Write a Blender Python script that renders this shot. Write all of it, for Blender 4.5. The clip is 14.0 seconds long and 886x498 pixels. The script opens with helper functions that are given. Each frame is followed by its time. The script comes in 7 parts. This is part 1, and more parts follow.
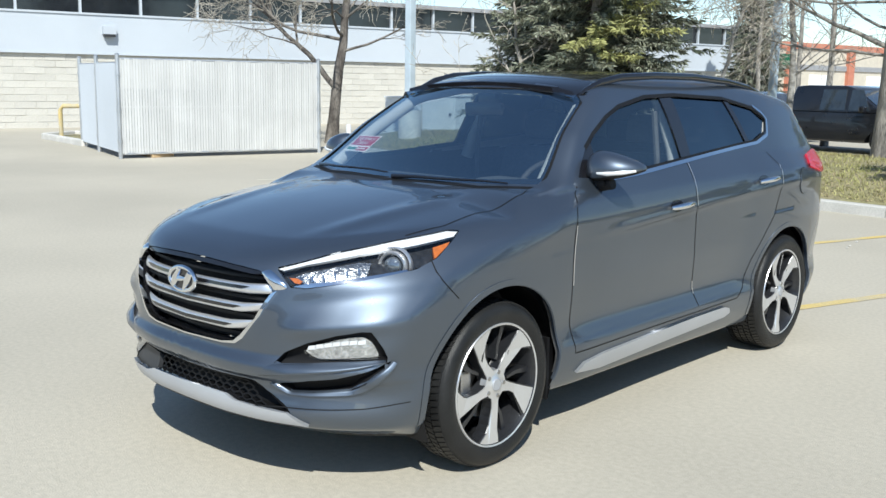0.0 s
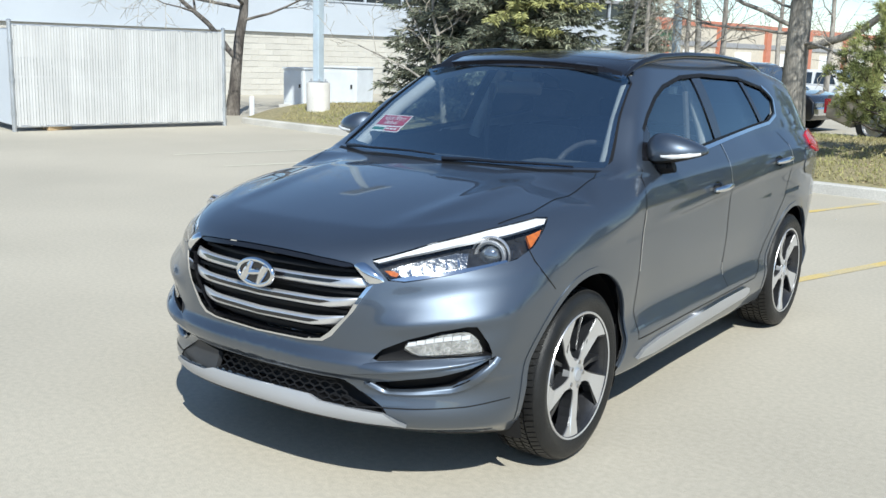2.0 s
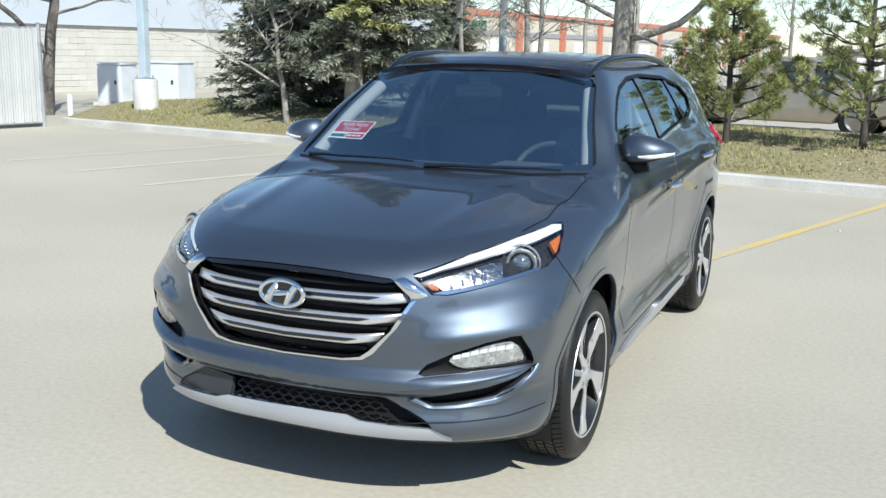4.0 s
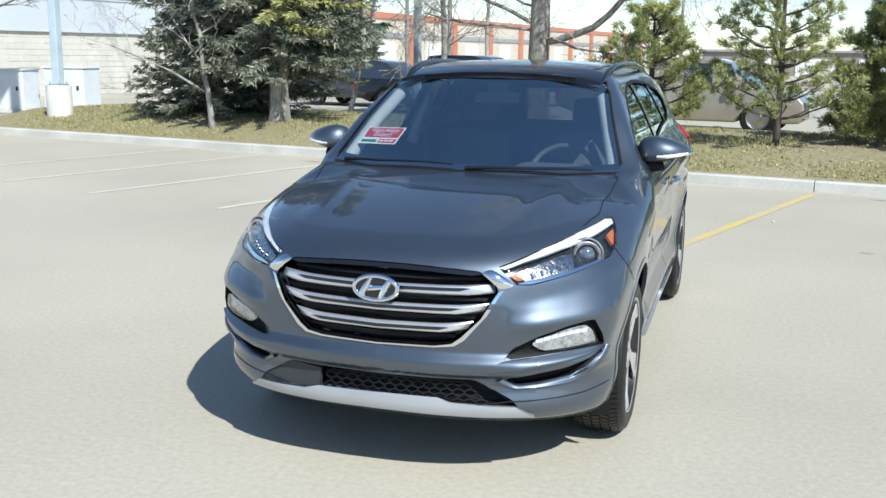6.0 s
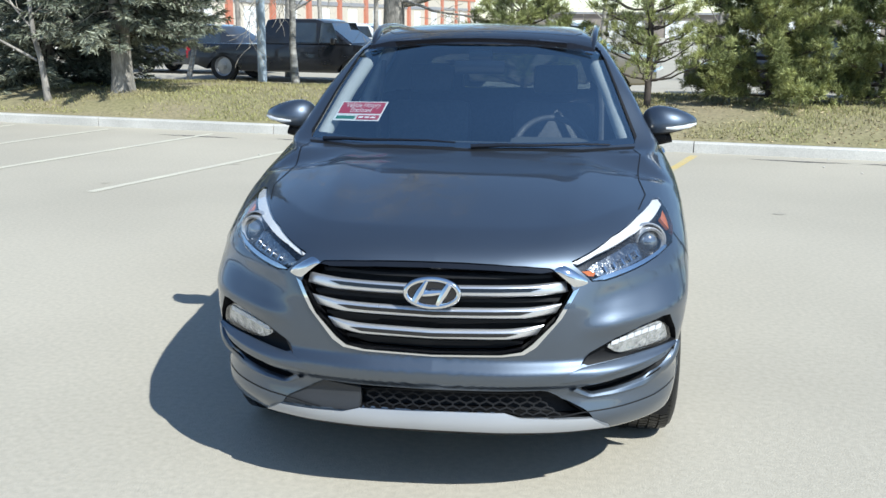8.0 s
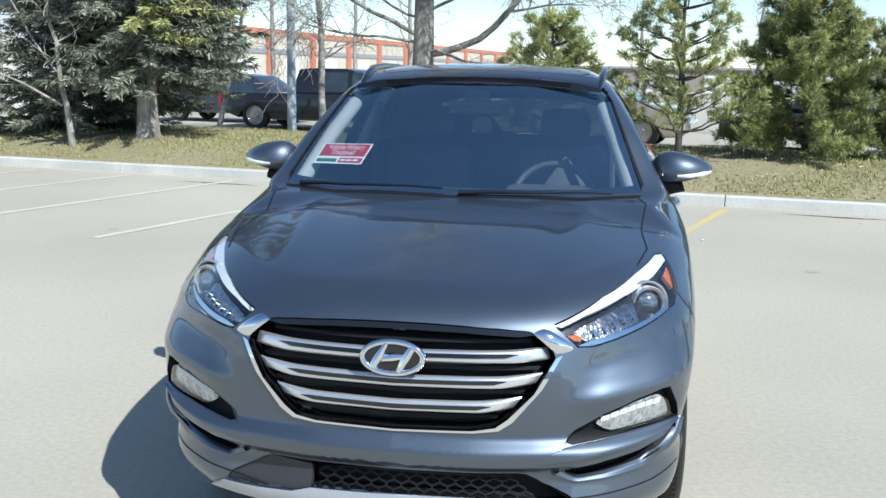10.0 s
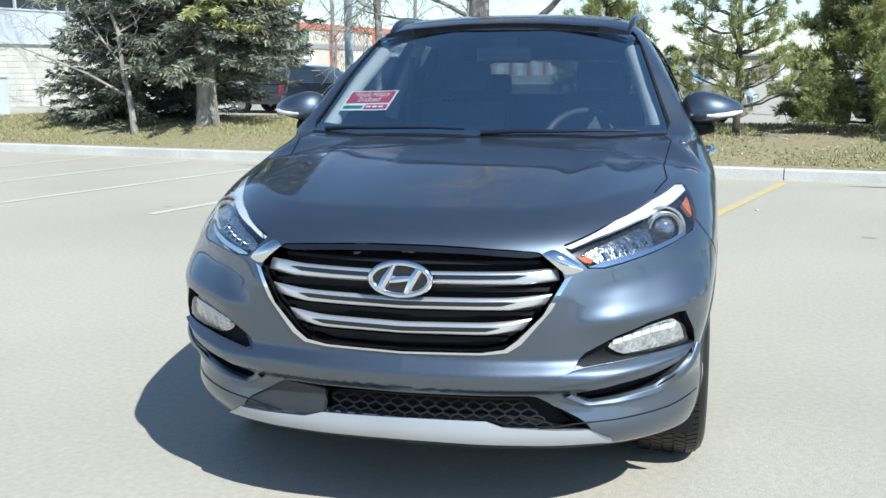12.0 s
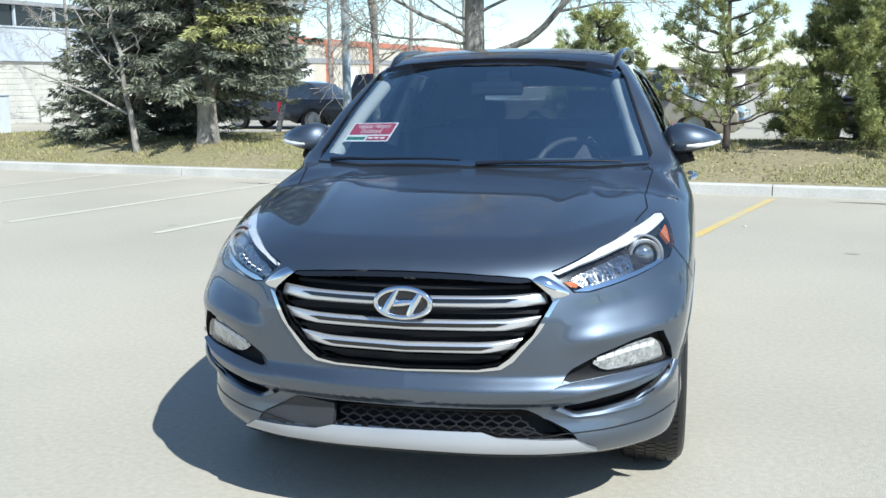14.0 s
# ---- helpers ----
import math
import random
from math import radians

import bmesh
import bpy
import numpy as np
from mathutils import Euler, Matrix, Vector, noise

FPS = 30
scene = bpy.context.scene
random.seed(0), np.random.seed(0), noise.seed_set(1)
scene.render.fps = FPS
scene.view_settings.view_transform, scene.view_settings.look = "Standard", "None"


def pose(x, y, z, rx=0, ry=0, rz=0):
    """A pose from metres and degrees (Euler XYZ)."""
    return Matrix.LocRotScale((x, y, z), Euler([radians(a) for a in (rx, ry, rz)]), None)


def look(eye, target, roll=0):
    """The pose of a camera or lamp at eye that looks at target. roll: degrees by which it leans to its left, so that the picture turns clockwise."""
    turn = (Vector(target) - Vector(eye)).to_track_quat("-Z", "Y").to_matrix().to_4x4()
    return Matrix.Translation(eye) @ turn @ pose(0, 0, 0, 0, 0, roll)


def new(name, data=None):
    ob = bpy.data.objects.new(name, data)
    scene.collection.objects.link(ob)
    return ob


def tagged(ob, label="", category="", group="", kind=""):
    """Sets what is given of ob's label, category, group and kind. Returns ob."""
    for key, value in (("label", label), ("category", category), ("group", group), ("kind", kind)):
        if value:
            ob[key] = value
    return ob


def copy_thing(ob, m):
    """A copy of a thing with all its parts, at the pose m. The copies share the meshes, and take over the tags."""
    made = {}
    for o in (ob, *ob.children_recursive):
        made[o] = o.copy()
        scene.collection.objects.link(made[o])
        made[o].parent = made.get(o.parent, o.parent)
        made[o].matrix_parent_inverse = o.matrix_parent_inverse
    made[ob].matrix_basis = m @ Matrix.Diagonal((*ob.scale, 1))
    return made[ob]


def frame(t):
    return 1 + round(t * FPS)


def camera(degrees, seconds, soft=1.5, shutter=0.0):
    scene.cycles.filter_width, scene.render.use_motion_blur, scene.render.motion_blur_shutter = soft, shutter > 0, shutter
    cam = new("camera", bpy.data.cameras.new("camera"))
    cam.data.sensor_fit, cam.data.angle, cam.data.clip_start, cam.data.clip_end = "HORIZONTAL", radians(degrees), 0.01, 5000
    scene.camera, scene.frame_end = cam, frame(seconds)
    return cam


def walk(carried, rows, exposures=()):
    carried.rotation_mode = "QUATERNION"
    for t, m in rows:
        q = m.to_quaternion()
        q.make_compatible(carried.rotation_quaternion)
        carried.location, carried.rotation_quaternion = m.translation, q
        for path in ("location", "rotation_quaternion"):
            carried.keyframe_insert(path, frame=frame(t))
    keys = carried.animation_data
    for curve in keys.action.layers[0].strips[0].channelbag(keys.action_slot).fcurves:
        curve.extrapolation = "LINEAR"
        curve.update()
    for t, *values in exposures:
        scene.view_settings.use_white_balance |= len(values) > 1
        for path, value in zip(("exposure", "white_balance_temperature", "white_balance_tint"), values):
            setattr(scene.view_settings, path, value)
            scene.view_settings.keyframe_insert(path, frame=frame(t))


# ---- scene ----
cam = camera(48.5, 14.0)
PATH = [
    (0, (3.310, -3.079, 1.574), (0.688, -0.133, 0.906), 0.84),
    (0.5, (3.292, -3.120, 1.581), (0.710, -0.142, 0.899), 1.53),
    (1, (3.093, -3.280, 1.564), (0.568, -0.254, 0.879), 1.49),
    (1.5, (2.817, -3.378, 1.557), (0.424, -0.253, 0.842), 2.07),
    (2, (2.552, -3.442, 1.591), (0.344, -0.197, 0.820), 1.54),
    (2.5, (2.323, -3.535, 1.582), (0.253, -0.196, 0.832), 1.94),
    (3, (2.088, -3.688, 1.588), (0.242, -0.217, 0.851), -0.33),
    (3.2, (2.041, -3.729, 1.608), (0.284, -0.214, 0.863), 0.00),
    (5.5, (1.389, -4.151, 1.662), (0.135, -0.443, 0.840), 0.91),
    (6, (1.269, -4.356, 1.675), (0.170, -0.590, 0.896), 0.71),
    (6.5, (1.038, -4.240, 1.687), (0.131, -0.429, 0.878), -1.16),
    (7, (0.797, -4.177, 1.668), (-0.026, -0.355, 0.821), -0.14),
    (7.5, (0.506, -4.150, 1.675), (-0.095, -0.294, 0.796), -0.29),
    (8, (0.337, -4.012, 1.673), (-0.045, -0.136, 0.760), 0.44),
    (8.2, (0.290, -3.937, 1.666), (-0.036, -0.045, 0.803), -1.24),
    (10.3, (0.545, -3.558, 1.566), (-0.021, 0.338, 0.857), 0.83),
    (10.5, (0.567, -3.541, 1.528), (-0.028, 0.342, 0.775), -0.08),
    (11, (0.650, -3.521, 1.435), (-0.074, 0.353, 0.748), 0.85),
    (11.5, (0.671, -3.573, 1.412), (-0.203, 0.276, 0.765), -0.91),
    (12, (0.680, -3.584, 1.392), (-0.123, 0.266, 0.661), -0.34),
    (12.5, (0.716, -3.827, 1.414), (0.009, 0.068, 0.838), 0.28),
    (13, (0.716, -3.823, 1.412), (-0.066, 0.053, 0.812), -0.58),
    (13.5, (0.726, -3.833, 1.415), (-0.039, 0.046, 0.811), 0.18),
    (14, (0.729, -3.847, 1.487), (-0.062, 0.014, 0.805), -0.56),
]
walk(cam, [(t, look(eye, target, roll)) for t, eye, target, roll in PATH],
     exposures=[(0, 0.26, 6350, 5), (3, 0.26, 6300, 5), (6.5, 0.34, 6200, 5), (11, 0.36, 6000, 5), (12.5, 0.45, 6000, 4), (14, 0.43, 6050, 4)])


# ---- daylight ----
SUN_ELEVATION, SUN_TURN = radians(45.5), math.atan2(0.725, -0.69)
world = bpy.data.worlds.new("clear_sky")
scene.world = world
world.use_nodes = True
wn, wl = world.node_tree.nodes, world.node_tree.links
sky = wn.new("ShaderNodeTexSky")
sky.sky_type, sky.sun_disc = "NISHITA", False
sky.sun_elevation, sky.sun_rotation = SUN_ELEVATION, SUN_TURN
sky.air_density, sky.dust_density, sky.ozone_density = 1.0, 0.3, 1.6
sky.altitude = 1100
wn["Background"].inputs["Strength"].default_value = 0.132
wl.new(sky.outputs["Color"], wn["Background"].inputs["Color"])
sun = new("sun", bpy.data.lights.new("sun", "SUN"))
sun.data.energy, sun.data.angle, sun.data.color = 4.8, radians(0.53), (1.0, 0.975, 0.93)
toward = Vector((math.sin(SUN_TURN) * math.cos(SUN_ELEVATION), math.cos(SUN_TURN) * math.cos(SUN_ELEVATION), math.sin(SUN_ELEVATION)))
sun.matrix_world = look(toward * 60, (0, 0, 0))


# ---- materials ----
def links_of(m):
    return m.node_tree.nodes, m.node_tree.links


def surface(name, color, rough=0.6, metal=0.0, vary=0.15, scale=3.0, fine=60.0, bump=0.0, bump_scale=80.0,
            second=None, second_amount=0.5, coat=0.0, rough_vary=0.1, random_tint=0.0, island=0.0, spec=0.5, stretch=(1, 1, 1)):
    """A procedural surface: base colour with broad patches and fine grain, varied gloss and relief."""
    m = bpy.data.materials.new(name)
    m.use_nodes = True
    n, l = links_of(m)
    b = n["Principled BSDF"]
    b.inputs["Metallic"].default_value = metal
    b.inputs["Coat Weight"].default_value = coat
    b.inputs["Coat Roughness"].default_value = 0.03
    b.inputs["Specular IOR Level"].default_value = spec
    co = n.new("ShaderNodeTexCoord")
    mp = n.new("ShaderNodeMapping")
    mp.inputs["Scale"].default_value = stretch
    l.new(co.outputs["Object"], mp.inputs["Vector"])
    big, small = n.new("ShaderNodeTexNoise"), n.new("ShaderNodeTexNoise")
    for t, s, d in ((big, scale, 6), (small, fine, 4)):
        t.inputs["Scale"].default_value, t.inputs["Detail"].default_value = s, d
        l.new(mp.outputs["Vector"], t.inputs["Vector"])
    mix = n.new("ShaderNodeMix")
    mix.data_type = "RGBA"
    other = second or [min(1, c * (1 + 2 * vary)) for c in color]
    low = [c * (1 - vary) for c in color]
    mix.inputs["A"].default_value = (*low, 1)
    mix.inputs["B"].default_value = (*other, 1)
    ramp = n.new("ShaderNodeMapRange")
    ramp.inputs["From Min"].default_value, ramp.inputs["From Max"].default_value = 0.36, 0.66
    ramp.inputs["To Max"].default_value = second_amount if second else 0.6
    l.new(big.outputs["Fac"], ramp.inputs["Value"])
    l.new(ramp.outputs["Result"], mix.inputs["Factor"])
    hsv = n.new("ShaderNodeHueSaturation")
    l.new(mix.outputs["Result"], hsv.inputs["Color"])
    grain = n.new("ShaderNodeMapRange")
    grain.inputs["From Min"].default_value, grain.inputs["From Max"].default_value = 0.3, 0.7
    grain.inputs["To Min"].default_value, grain.inputs["To Max"].default_value = 1 - vary, 1 + vary
    l.new(small.outputs["Fac"], grain.inputs["Value"])
    value = grain.outputs["Result"]
    if random_tint or island:
        src = n.new("ShaderNodeObjectInfo") if random_tint else n.new("ShaderNodeNewGeometry")
        amount = random_tint or island
        rnd = n.new("ShaderNodeMapRange")
        rnd.inputs["To Min"].default_value, rnd.inputs["To Max"].default_value = 1 - amount, 1 + amount
        l.new(src.outputs["Random" if random_tint else "Random Per Island"], rnd.inputs["Value"])
        mul = n.new("ShaderNodeMath")
        mul.operation = "MULTIPLY"
        l.new(value, mul.inputs[0])
        l.new(rnd.outputs["Result"], mul.inputs[1])
        value = mul.outputs["Value"]
    l.new(value, hsv.inputs["Value"])
    l.new(hsv.outputs["Color"], b.inputs["Base Color"])
    rr = n.new("ShaderNodeMapRange")
    rr.inputs["To Min"].default_value, rr.inputs["To Max"].default_value = max(0.0, rough - rough_vary), min(1.0, rough + rough_vary)
    l.new(big.outputs["Fac"], rr.inputs["Value"])
    l.new(rr.outputs["Result"], b.inputs["Roughness"])
    if bump:
        t = n.new("ShaderNodeTexNoise")
        t.inputs["Scale"].default_value, t.inputs["Detail"].default_value = bump_scale, 6
        l.new(mp.outputs["Vector"], t.inputs["Vector"])
        bp = n.new("ShaderNodeBump")
        bp.inputs["Strength"].default_value, bp.inputs["Distance"].default_value = min(1.0, bump), 0.01
        l.new(t.outputs["Fac"], bp.inputs["Height"])
        l.new(bp.outputs["Normal"], b.inputs["Normal"])
    return m


def pane_glass(name, tint, gloss_min=0.07, film=(1, 1, 1)):
    """A thin sheet of glass: tinted see-through, with a mirror that grows towards grazing angles."""
    m = bpy.data.materials.new(name)
    m.use_nodes = True
    n, l = links_of(m)
    n.remove(n["Principled BSDF"])
    clear, gloss, mix, fr = (n.new("ShaderNodeBsdfTransparent"), n.new("ShaderNodeBsdfGlossy"), n.new("ShaderNodeMixShader"), n.new("ShaderNodeLayerWeight"))
    power, span = n.new("ShaderNodeMath"), n.new("ShaderNodeMapRange")
    power.operation, power.inputs[1].default_value = "POWER", 4.0
    clear.inputs["Color"].default_value = (*tint, 1)
    gloss.inputs["Roughness"].default_value = 0.01
    gloss.inputs["Color"].default_value = (*film, 1)
    fr.inputs["Blend"].default_value = 0.5
    span.inputs["To Min"].default_value = gloss_min
    l.new(fr.outputs["Facing"], power.inputs[0])
    l.new(power.outputs["Value"], span.inputs["Value"])
    l.new(span.outputs["Result"], mix.inputs["Fac"])
    l.new(clear.outputs["BSDF"], mix.inputs[1])
    l.new(gloss.outputs["BSDF"], mix.inputs[2])
    l.new(mix.outputs["Shader"], n["Material Output"].inputs["Surface"])
    return m


PAINT = surface("grey_metallic_paint", (0.098, 0.120, 0.154), rough=0.45, metal=0.86, vary=0.05, scale=1.2, fine=900, coat=1.0, rough_vary=0.02)
PAINT_LIGHT = surface("silver_trim_paint", (0.42, 0.43, 0.45), rough=0.38, metal=0.35, vary=0.04, fine=700, coat=0.3, rough_vary=0.04)
PAINT.node_tree.nodes["Principled BSDF"].inputs["Coat IOR"].default_value = 1.58
BLACK_GLOSS = surface("black_gloss_plastic", (0.010, 0.010, 0.012), rough=0.12, vary=0.1, coat=0.5, rough_vary=0.04)
BLACK_PLASTIC = surface("black_grained_plastic", (0.006, 0.006, 0.007), rough=0.6, vary=0.2, spec=0.3, fine=300, bump=0.15, bump_scale=600)
DASH = surface("dark_grey_dashboard_vinyl", (0.085, 0.09, 0.09), rough=0.6, vary=0.12, fine=300, bump=0.15, bump_scale=400)
GREY_PLASTIC = surface("dark_grey_plastic", (0.035, 0.036, 0.039), rough=0.5, vary=0.12, fine=300, bump=0.1, bump_scale=500)
CHROME = surface("chrome", (0.80, 0.81, 0.83), rough=0.07, metal=1.0, vary=0.03, rough_vary=0.03)
SATIN = surface("machined_aluminium", (0.74, 0.74, 0.75), rough=0.30, metal=0.8, vary=0.05, fine=300, rough_vary=0.06)
RIM_DARK = surface("dark_wheel_paint", (0.035, 0.036, 0.04), rough=0.3, metal=0.5, vary=0.1, coat=0.4)
RUBBER = surface("tyre_rubber", (0.014, 0.014, 0.014), rough=0.42, vary=0.25, scale=8, fine=200, bump=0.2, bump_scale=300, spec=0.3)
STEEL = surface("brake_steel", (0.45, 0.44, 0.43), rough=0.35, metal=1.0, vary=0.12, fine=200)
LENS_BACK = surface("lamp_reflector", (0.40, 0.41, 0.42), rough=0.26, metal=1.0, vary=0.2, scale=40, fine=120, bump=0.6, bump_scale=38, rough_vary=0.06)
LAMP_DARK = surface("lamp_housing", (0.030, 0.031, 0.033), rough=0.25, metal=0.2, vary=0.3, scale=35, fine=90, rough_vary=0.1)
FOG_BACK = surface("bright_lamp_reflector", (0.66, 0.67, 0.68), rough=0.22, metal=0.8, vary=0.25, scale=45, fine=130, bump=0.5, bump_scale=40, rough_vary=0.06)
PROJECTOR = surface("projector_glass", (0.30, 0.33, 0.36), rough=0.06, metal=0.75, vary=0.3, scale=50, rough_vary=0.03)
AMBER = surface("amber_lens", (0.50, 0.13, 0.02), rough=0.18, vary=0.12, scale=60, fine=200, coat=0.6)
RED_LENS = surface("red_lens", (0.45, 0.012, 0.03), rough=0.15, vary=0.1, scale=60, coat=0.6)
WHITE_PLASTIC = surface("white_plastic", (0.70, 0.71, 0.72), rough=0.3, vary=0.04)
LEATHER = surface("black_leather", (0.08, 0.08, 0.082), rough=0.45, vary=0.2, bump=0.25, bump_scale=220)
LINING = surface("pale_grey_headlining", (0.42, 0.42, 0.41), rough=0.85, vary=0.08, bump=0.1)
CLOTH_GREY = surface("grey_lining", (0.10, 0.10, 0.10), rough=0.8, vary=0.15, bump=0.1)
LENS = pane_glass("clear_lens", (0.92, 0.93, 0.94), gloss_min=0.05)
WINDSHIELD = pane_glass("windshield_glass", (0.74, 0.84, 0.87), gloss_min=0.36, film=(0.78, 0.93, 1.0))
SIDE_GLASS = pane_glass("door_glass", (0.70, 0.77, 0.78), gloss_min=0.14, film=(0.80, 0.93, 1.0))
TAIL_GLASS = pane_glass("tailgate_privacy_glass", (0.24, 0.27, 0.27), gloss_min=0.10)
DARK_GLASS = pane_glass("privacy_glass", (0.05, 0.055, 0.06), gloss_min=0.16, film=(0.75, 0.9, 1.0))
ASPHALT = surface("worn_concrete_paving", (0.455, 0.415, 0.338), rough=0.85, vary=0.08, scale=0.3, fine=35, bump=0.35, bump_scale=120, spec=0.3)
KERB = surface("kerb_concrete", (0.55, 0.53, 0.485), rough=0.85, vary=0.12, scale=1.5, fine=60, bump=0.3, bump_scale=90)
YELLOW = surface("worn_yellow_line_paint", (0.72, 0.54, 0.19), rough=0.8, vary=0.15, scale=2.5, fine=70, second=(0.45, 0.42, 0.34), second_amount=0.75, bump=0.2)
FADED = surface("faded_line_paint", (0.70, 0.67, 0.54), rough=0.85, vary=0.12, scale=2.5, fine=70, second=(0.54, 0.505, 0.42), second_amount=0.9, bump=0.2)
SOIL = surface("dry_turf_soil", (0.38, 0.32, 0.19), rough=0.95, vary=0.25, scale=0.7, fine=18, bump=0.8, bump_scale=30, second=(0.22, 0.215, 0.085), second_amount=0.55)
GRASS = surface("dry_grass", (0.45, 0.39, 0.20), rough=0.8, vary=0.25, scale=0.6, fine=10, second=(0.29, 0.31, 0.09), second_amount=0.65, island=0.35)
BARK = surface("grey_bark", (0.30, 0.275, 0.24), rough=0.9, vary=0.35, scale=6, fine=40, bump=0.9, bump_scale=30, stretch=(1, 1, 0.25))
BARK_STREET = surface("weathered_grey_bark", (0.135, 0.115, 0.10), rough=0.9, vary=0.35, scale=5, fine=40, bump=0.9, bump_scale=30, second=(0.26, 0.235, 0.205), second_amount=0.7, stretch=(1, 1, 0.3))
BARK_DARK = surface("dark_bark", (0.075, 0.06, 0.05), rough=0.9, vary=0.3, scale=8, fine=40, bump=0.9, bump_scale=40, stretch=(1, 1, 0.3))
BIRCH = surface("birch_bark", (0.52, 0.50, 0.46), rough=0.8, vary=0.1, scale=5, fine=30, second=(0.10, 0.09, 0.08), second_amount=0.8, bump=0.4, stretch=(1, 1, 3))
TWIG = surface("bare_twigs", (0.40, 0.36, 0.30), rough=0.85, vary=0.25, island=0.3)
SPRUCE = surface("spruce_needles", (0.13, 0.155, 0.105), rough=0.7, vary=0.35, scale=1.2, fine=20, second=(0.36, 0.37, 0.27), second_amount=0.85, island=0.4)
# needles of the tall spruce's sunlit boughs, the sun's brightness put into the colour
SPRUCE_SUNLIT = surface("sunlit_yellow_green_needles", (0.36, 0.36, 0.14), rough=0.7, vary=0.3, scale=2, island=0.35)
PINE = surface("pine_needles", (0.24, 0.275, 0.095), rough=0.65, vary=0.3, scale=1.5, fine=20, second=(0.48, 0.49, 0.18), second_amount=0.8, island=0.4)
BLOCK = surface("cream_block", (0.56, 0.535, 0.48), rough=0.9, vary=0.06, scale=1.5, fine=30, bump=0.5, bump_scale=60, random_tint=0.05)
PANEL = surface("white_wall_panel", (0.50, 0.535, 0.575), rough=0.6, vary=0.04, scale=0.5)
ROOFING = surface("grey_roofing", (0.30, 0.30, 0.31), rough=0.7, vary=0.1)
SLAT = surface("white_privacy_slat", (0.55, 0.55, 0.54), rough=0.55, vary=0.06, scale=2, island=0.06)
GALVANISED = surface("galvanised_steel", (0.55, 0.57, 0.59), rough=0.4, metal=0.7, vary=0.1, fine=80)
POLE_PAINT = surface("pale_blue_grey_paint", (0.48, 0.56, 0.62), rough=0.45, vary=0.08)
CONCRETE = surface("cast_concrete", (0.62, 0.60, 0.56), rough=0.85, vary=0.10, scale=3, fine=60, bump=0.3, bump_scale=70)
BOX_PAINT = surface("pale_box_paint", (0.70, 0.73, 0.75), rough=0.5, vary=0.05)
BEIGE_WALL = surface("beige_stucco", (0.56, 0.50, 0.41), rough=0.85, vary=0.06)
RED_TRIM = surface("red_orange_trim", (0.50, 0.19, 0.12), rough=0.6, vary=0.08)
DARK_WINDOW = surface("dark_window_glass", (0.015, 0.018, 0.022), rough=0.05, vary=0.2, spec=0.8)
WOOD = surface("pallet_wood", (0.45, 0.32, 0.18), rough=0.8, vary=0.2)
SIGN_GREEN = surface("green_sign", (0.02, 0.16, 0.08), rough=0.5, vary=0.05)
SIGN_RED = surface("red_sign", (0.42, 0.02, 0.03), rough=0.4, vary=0.04)
SIGN_WHITE = surface("white_sign", (0.80, 0.80, 0.79), rough=0.4, vary=0.03)
VEHICLE_GLASS = surface("vehicle_glass", (0.05, 0.065, 0.08), rough=0.06, metal=0.35, vary=0.2, coat=1.0, rough_vary=0.02)
CAR_BLACK = surface("black_car_paint", (0.012, 0.012, 0.014), rough=0.3, vary=0.1, coat=1.0)
CAR_SLATE = surface("slate_car_paint", (0.055, 0.06, 0.07), rough=0.32, metal=0.5, vary=0.06, coat=1.0)
CAR_TAN = surface("tan_car_paint", (0.34, 0.30, 0.24), rough=0.35, metal=0.3, vary=0.06, coat=1.0)
CAR_WHITE = surface("white_car_paint", (0.75, 0.76, 0.78), rough=0.3, vary=0.04, coat=1.0)

# ---- the shape of the parked crossover ----
CAR_STANDS = pose(0.012, 0, 0, 0, 0, -1.0)


def spline(v, xs, ys):
    """Smooth interpolation through a few control values."""
    xs, ys = np.asarray(xs, float), np.asarray(ys, float)
    h, d = np.diff(xs), np.diff(ys) / np.diff(xs)
    m = np.zeros(len(xs))
    m[0], m[-1] = d[0], d[-1]
    s = np.sign(d[:-1]) == np.sign(d[1:])
    m[1:-1] = np.where(s, 2 * d[:-1] * d[1:] / np.where(s, d[:-1] + d[1:], 1), 0)
    v = np.clip(v, xs[0], xs[-1])
    i = np.clip(np.searchsorted(xs, v) - 1, 0, len(h) - 1)
    t = (v - xs[i]) / h[i]
    return ((1 + 2 * t) * (1 - t) ** 2 * ys[i] + t * (1 - t) ** 2 * h[i] * m[i]
            + t * t * (3 - 2 * t) * ys[i + 1] + t * t * (t - 1) * h[i] * m[i + 1])


def smooth_step(v, a, b):
    t = np.clip((v - a) / (b - a), 0, 1)
    return t * t * (3 - 2 * t)


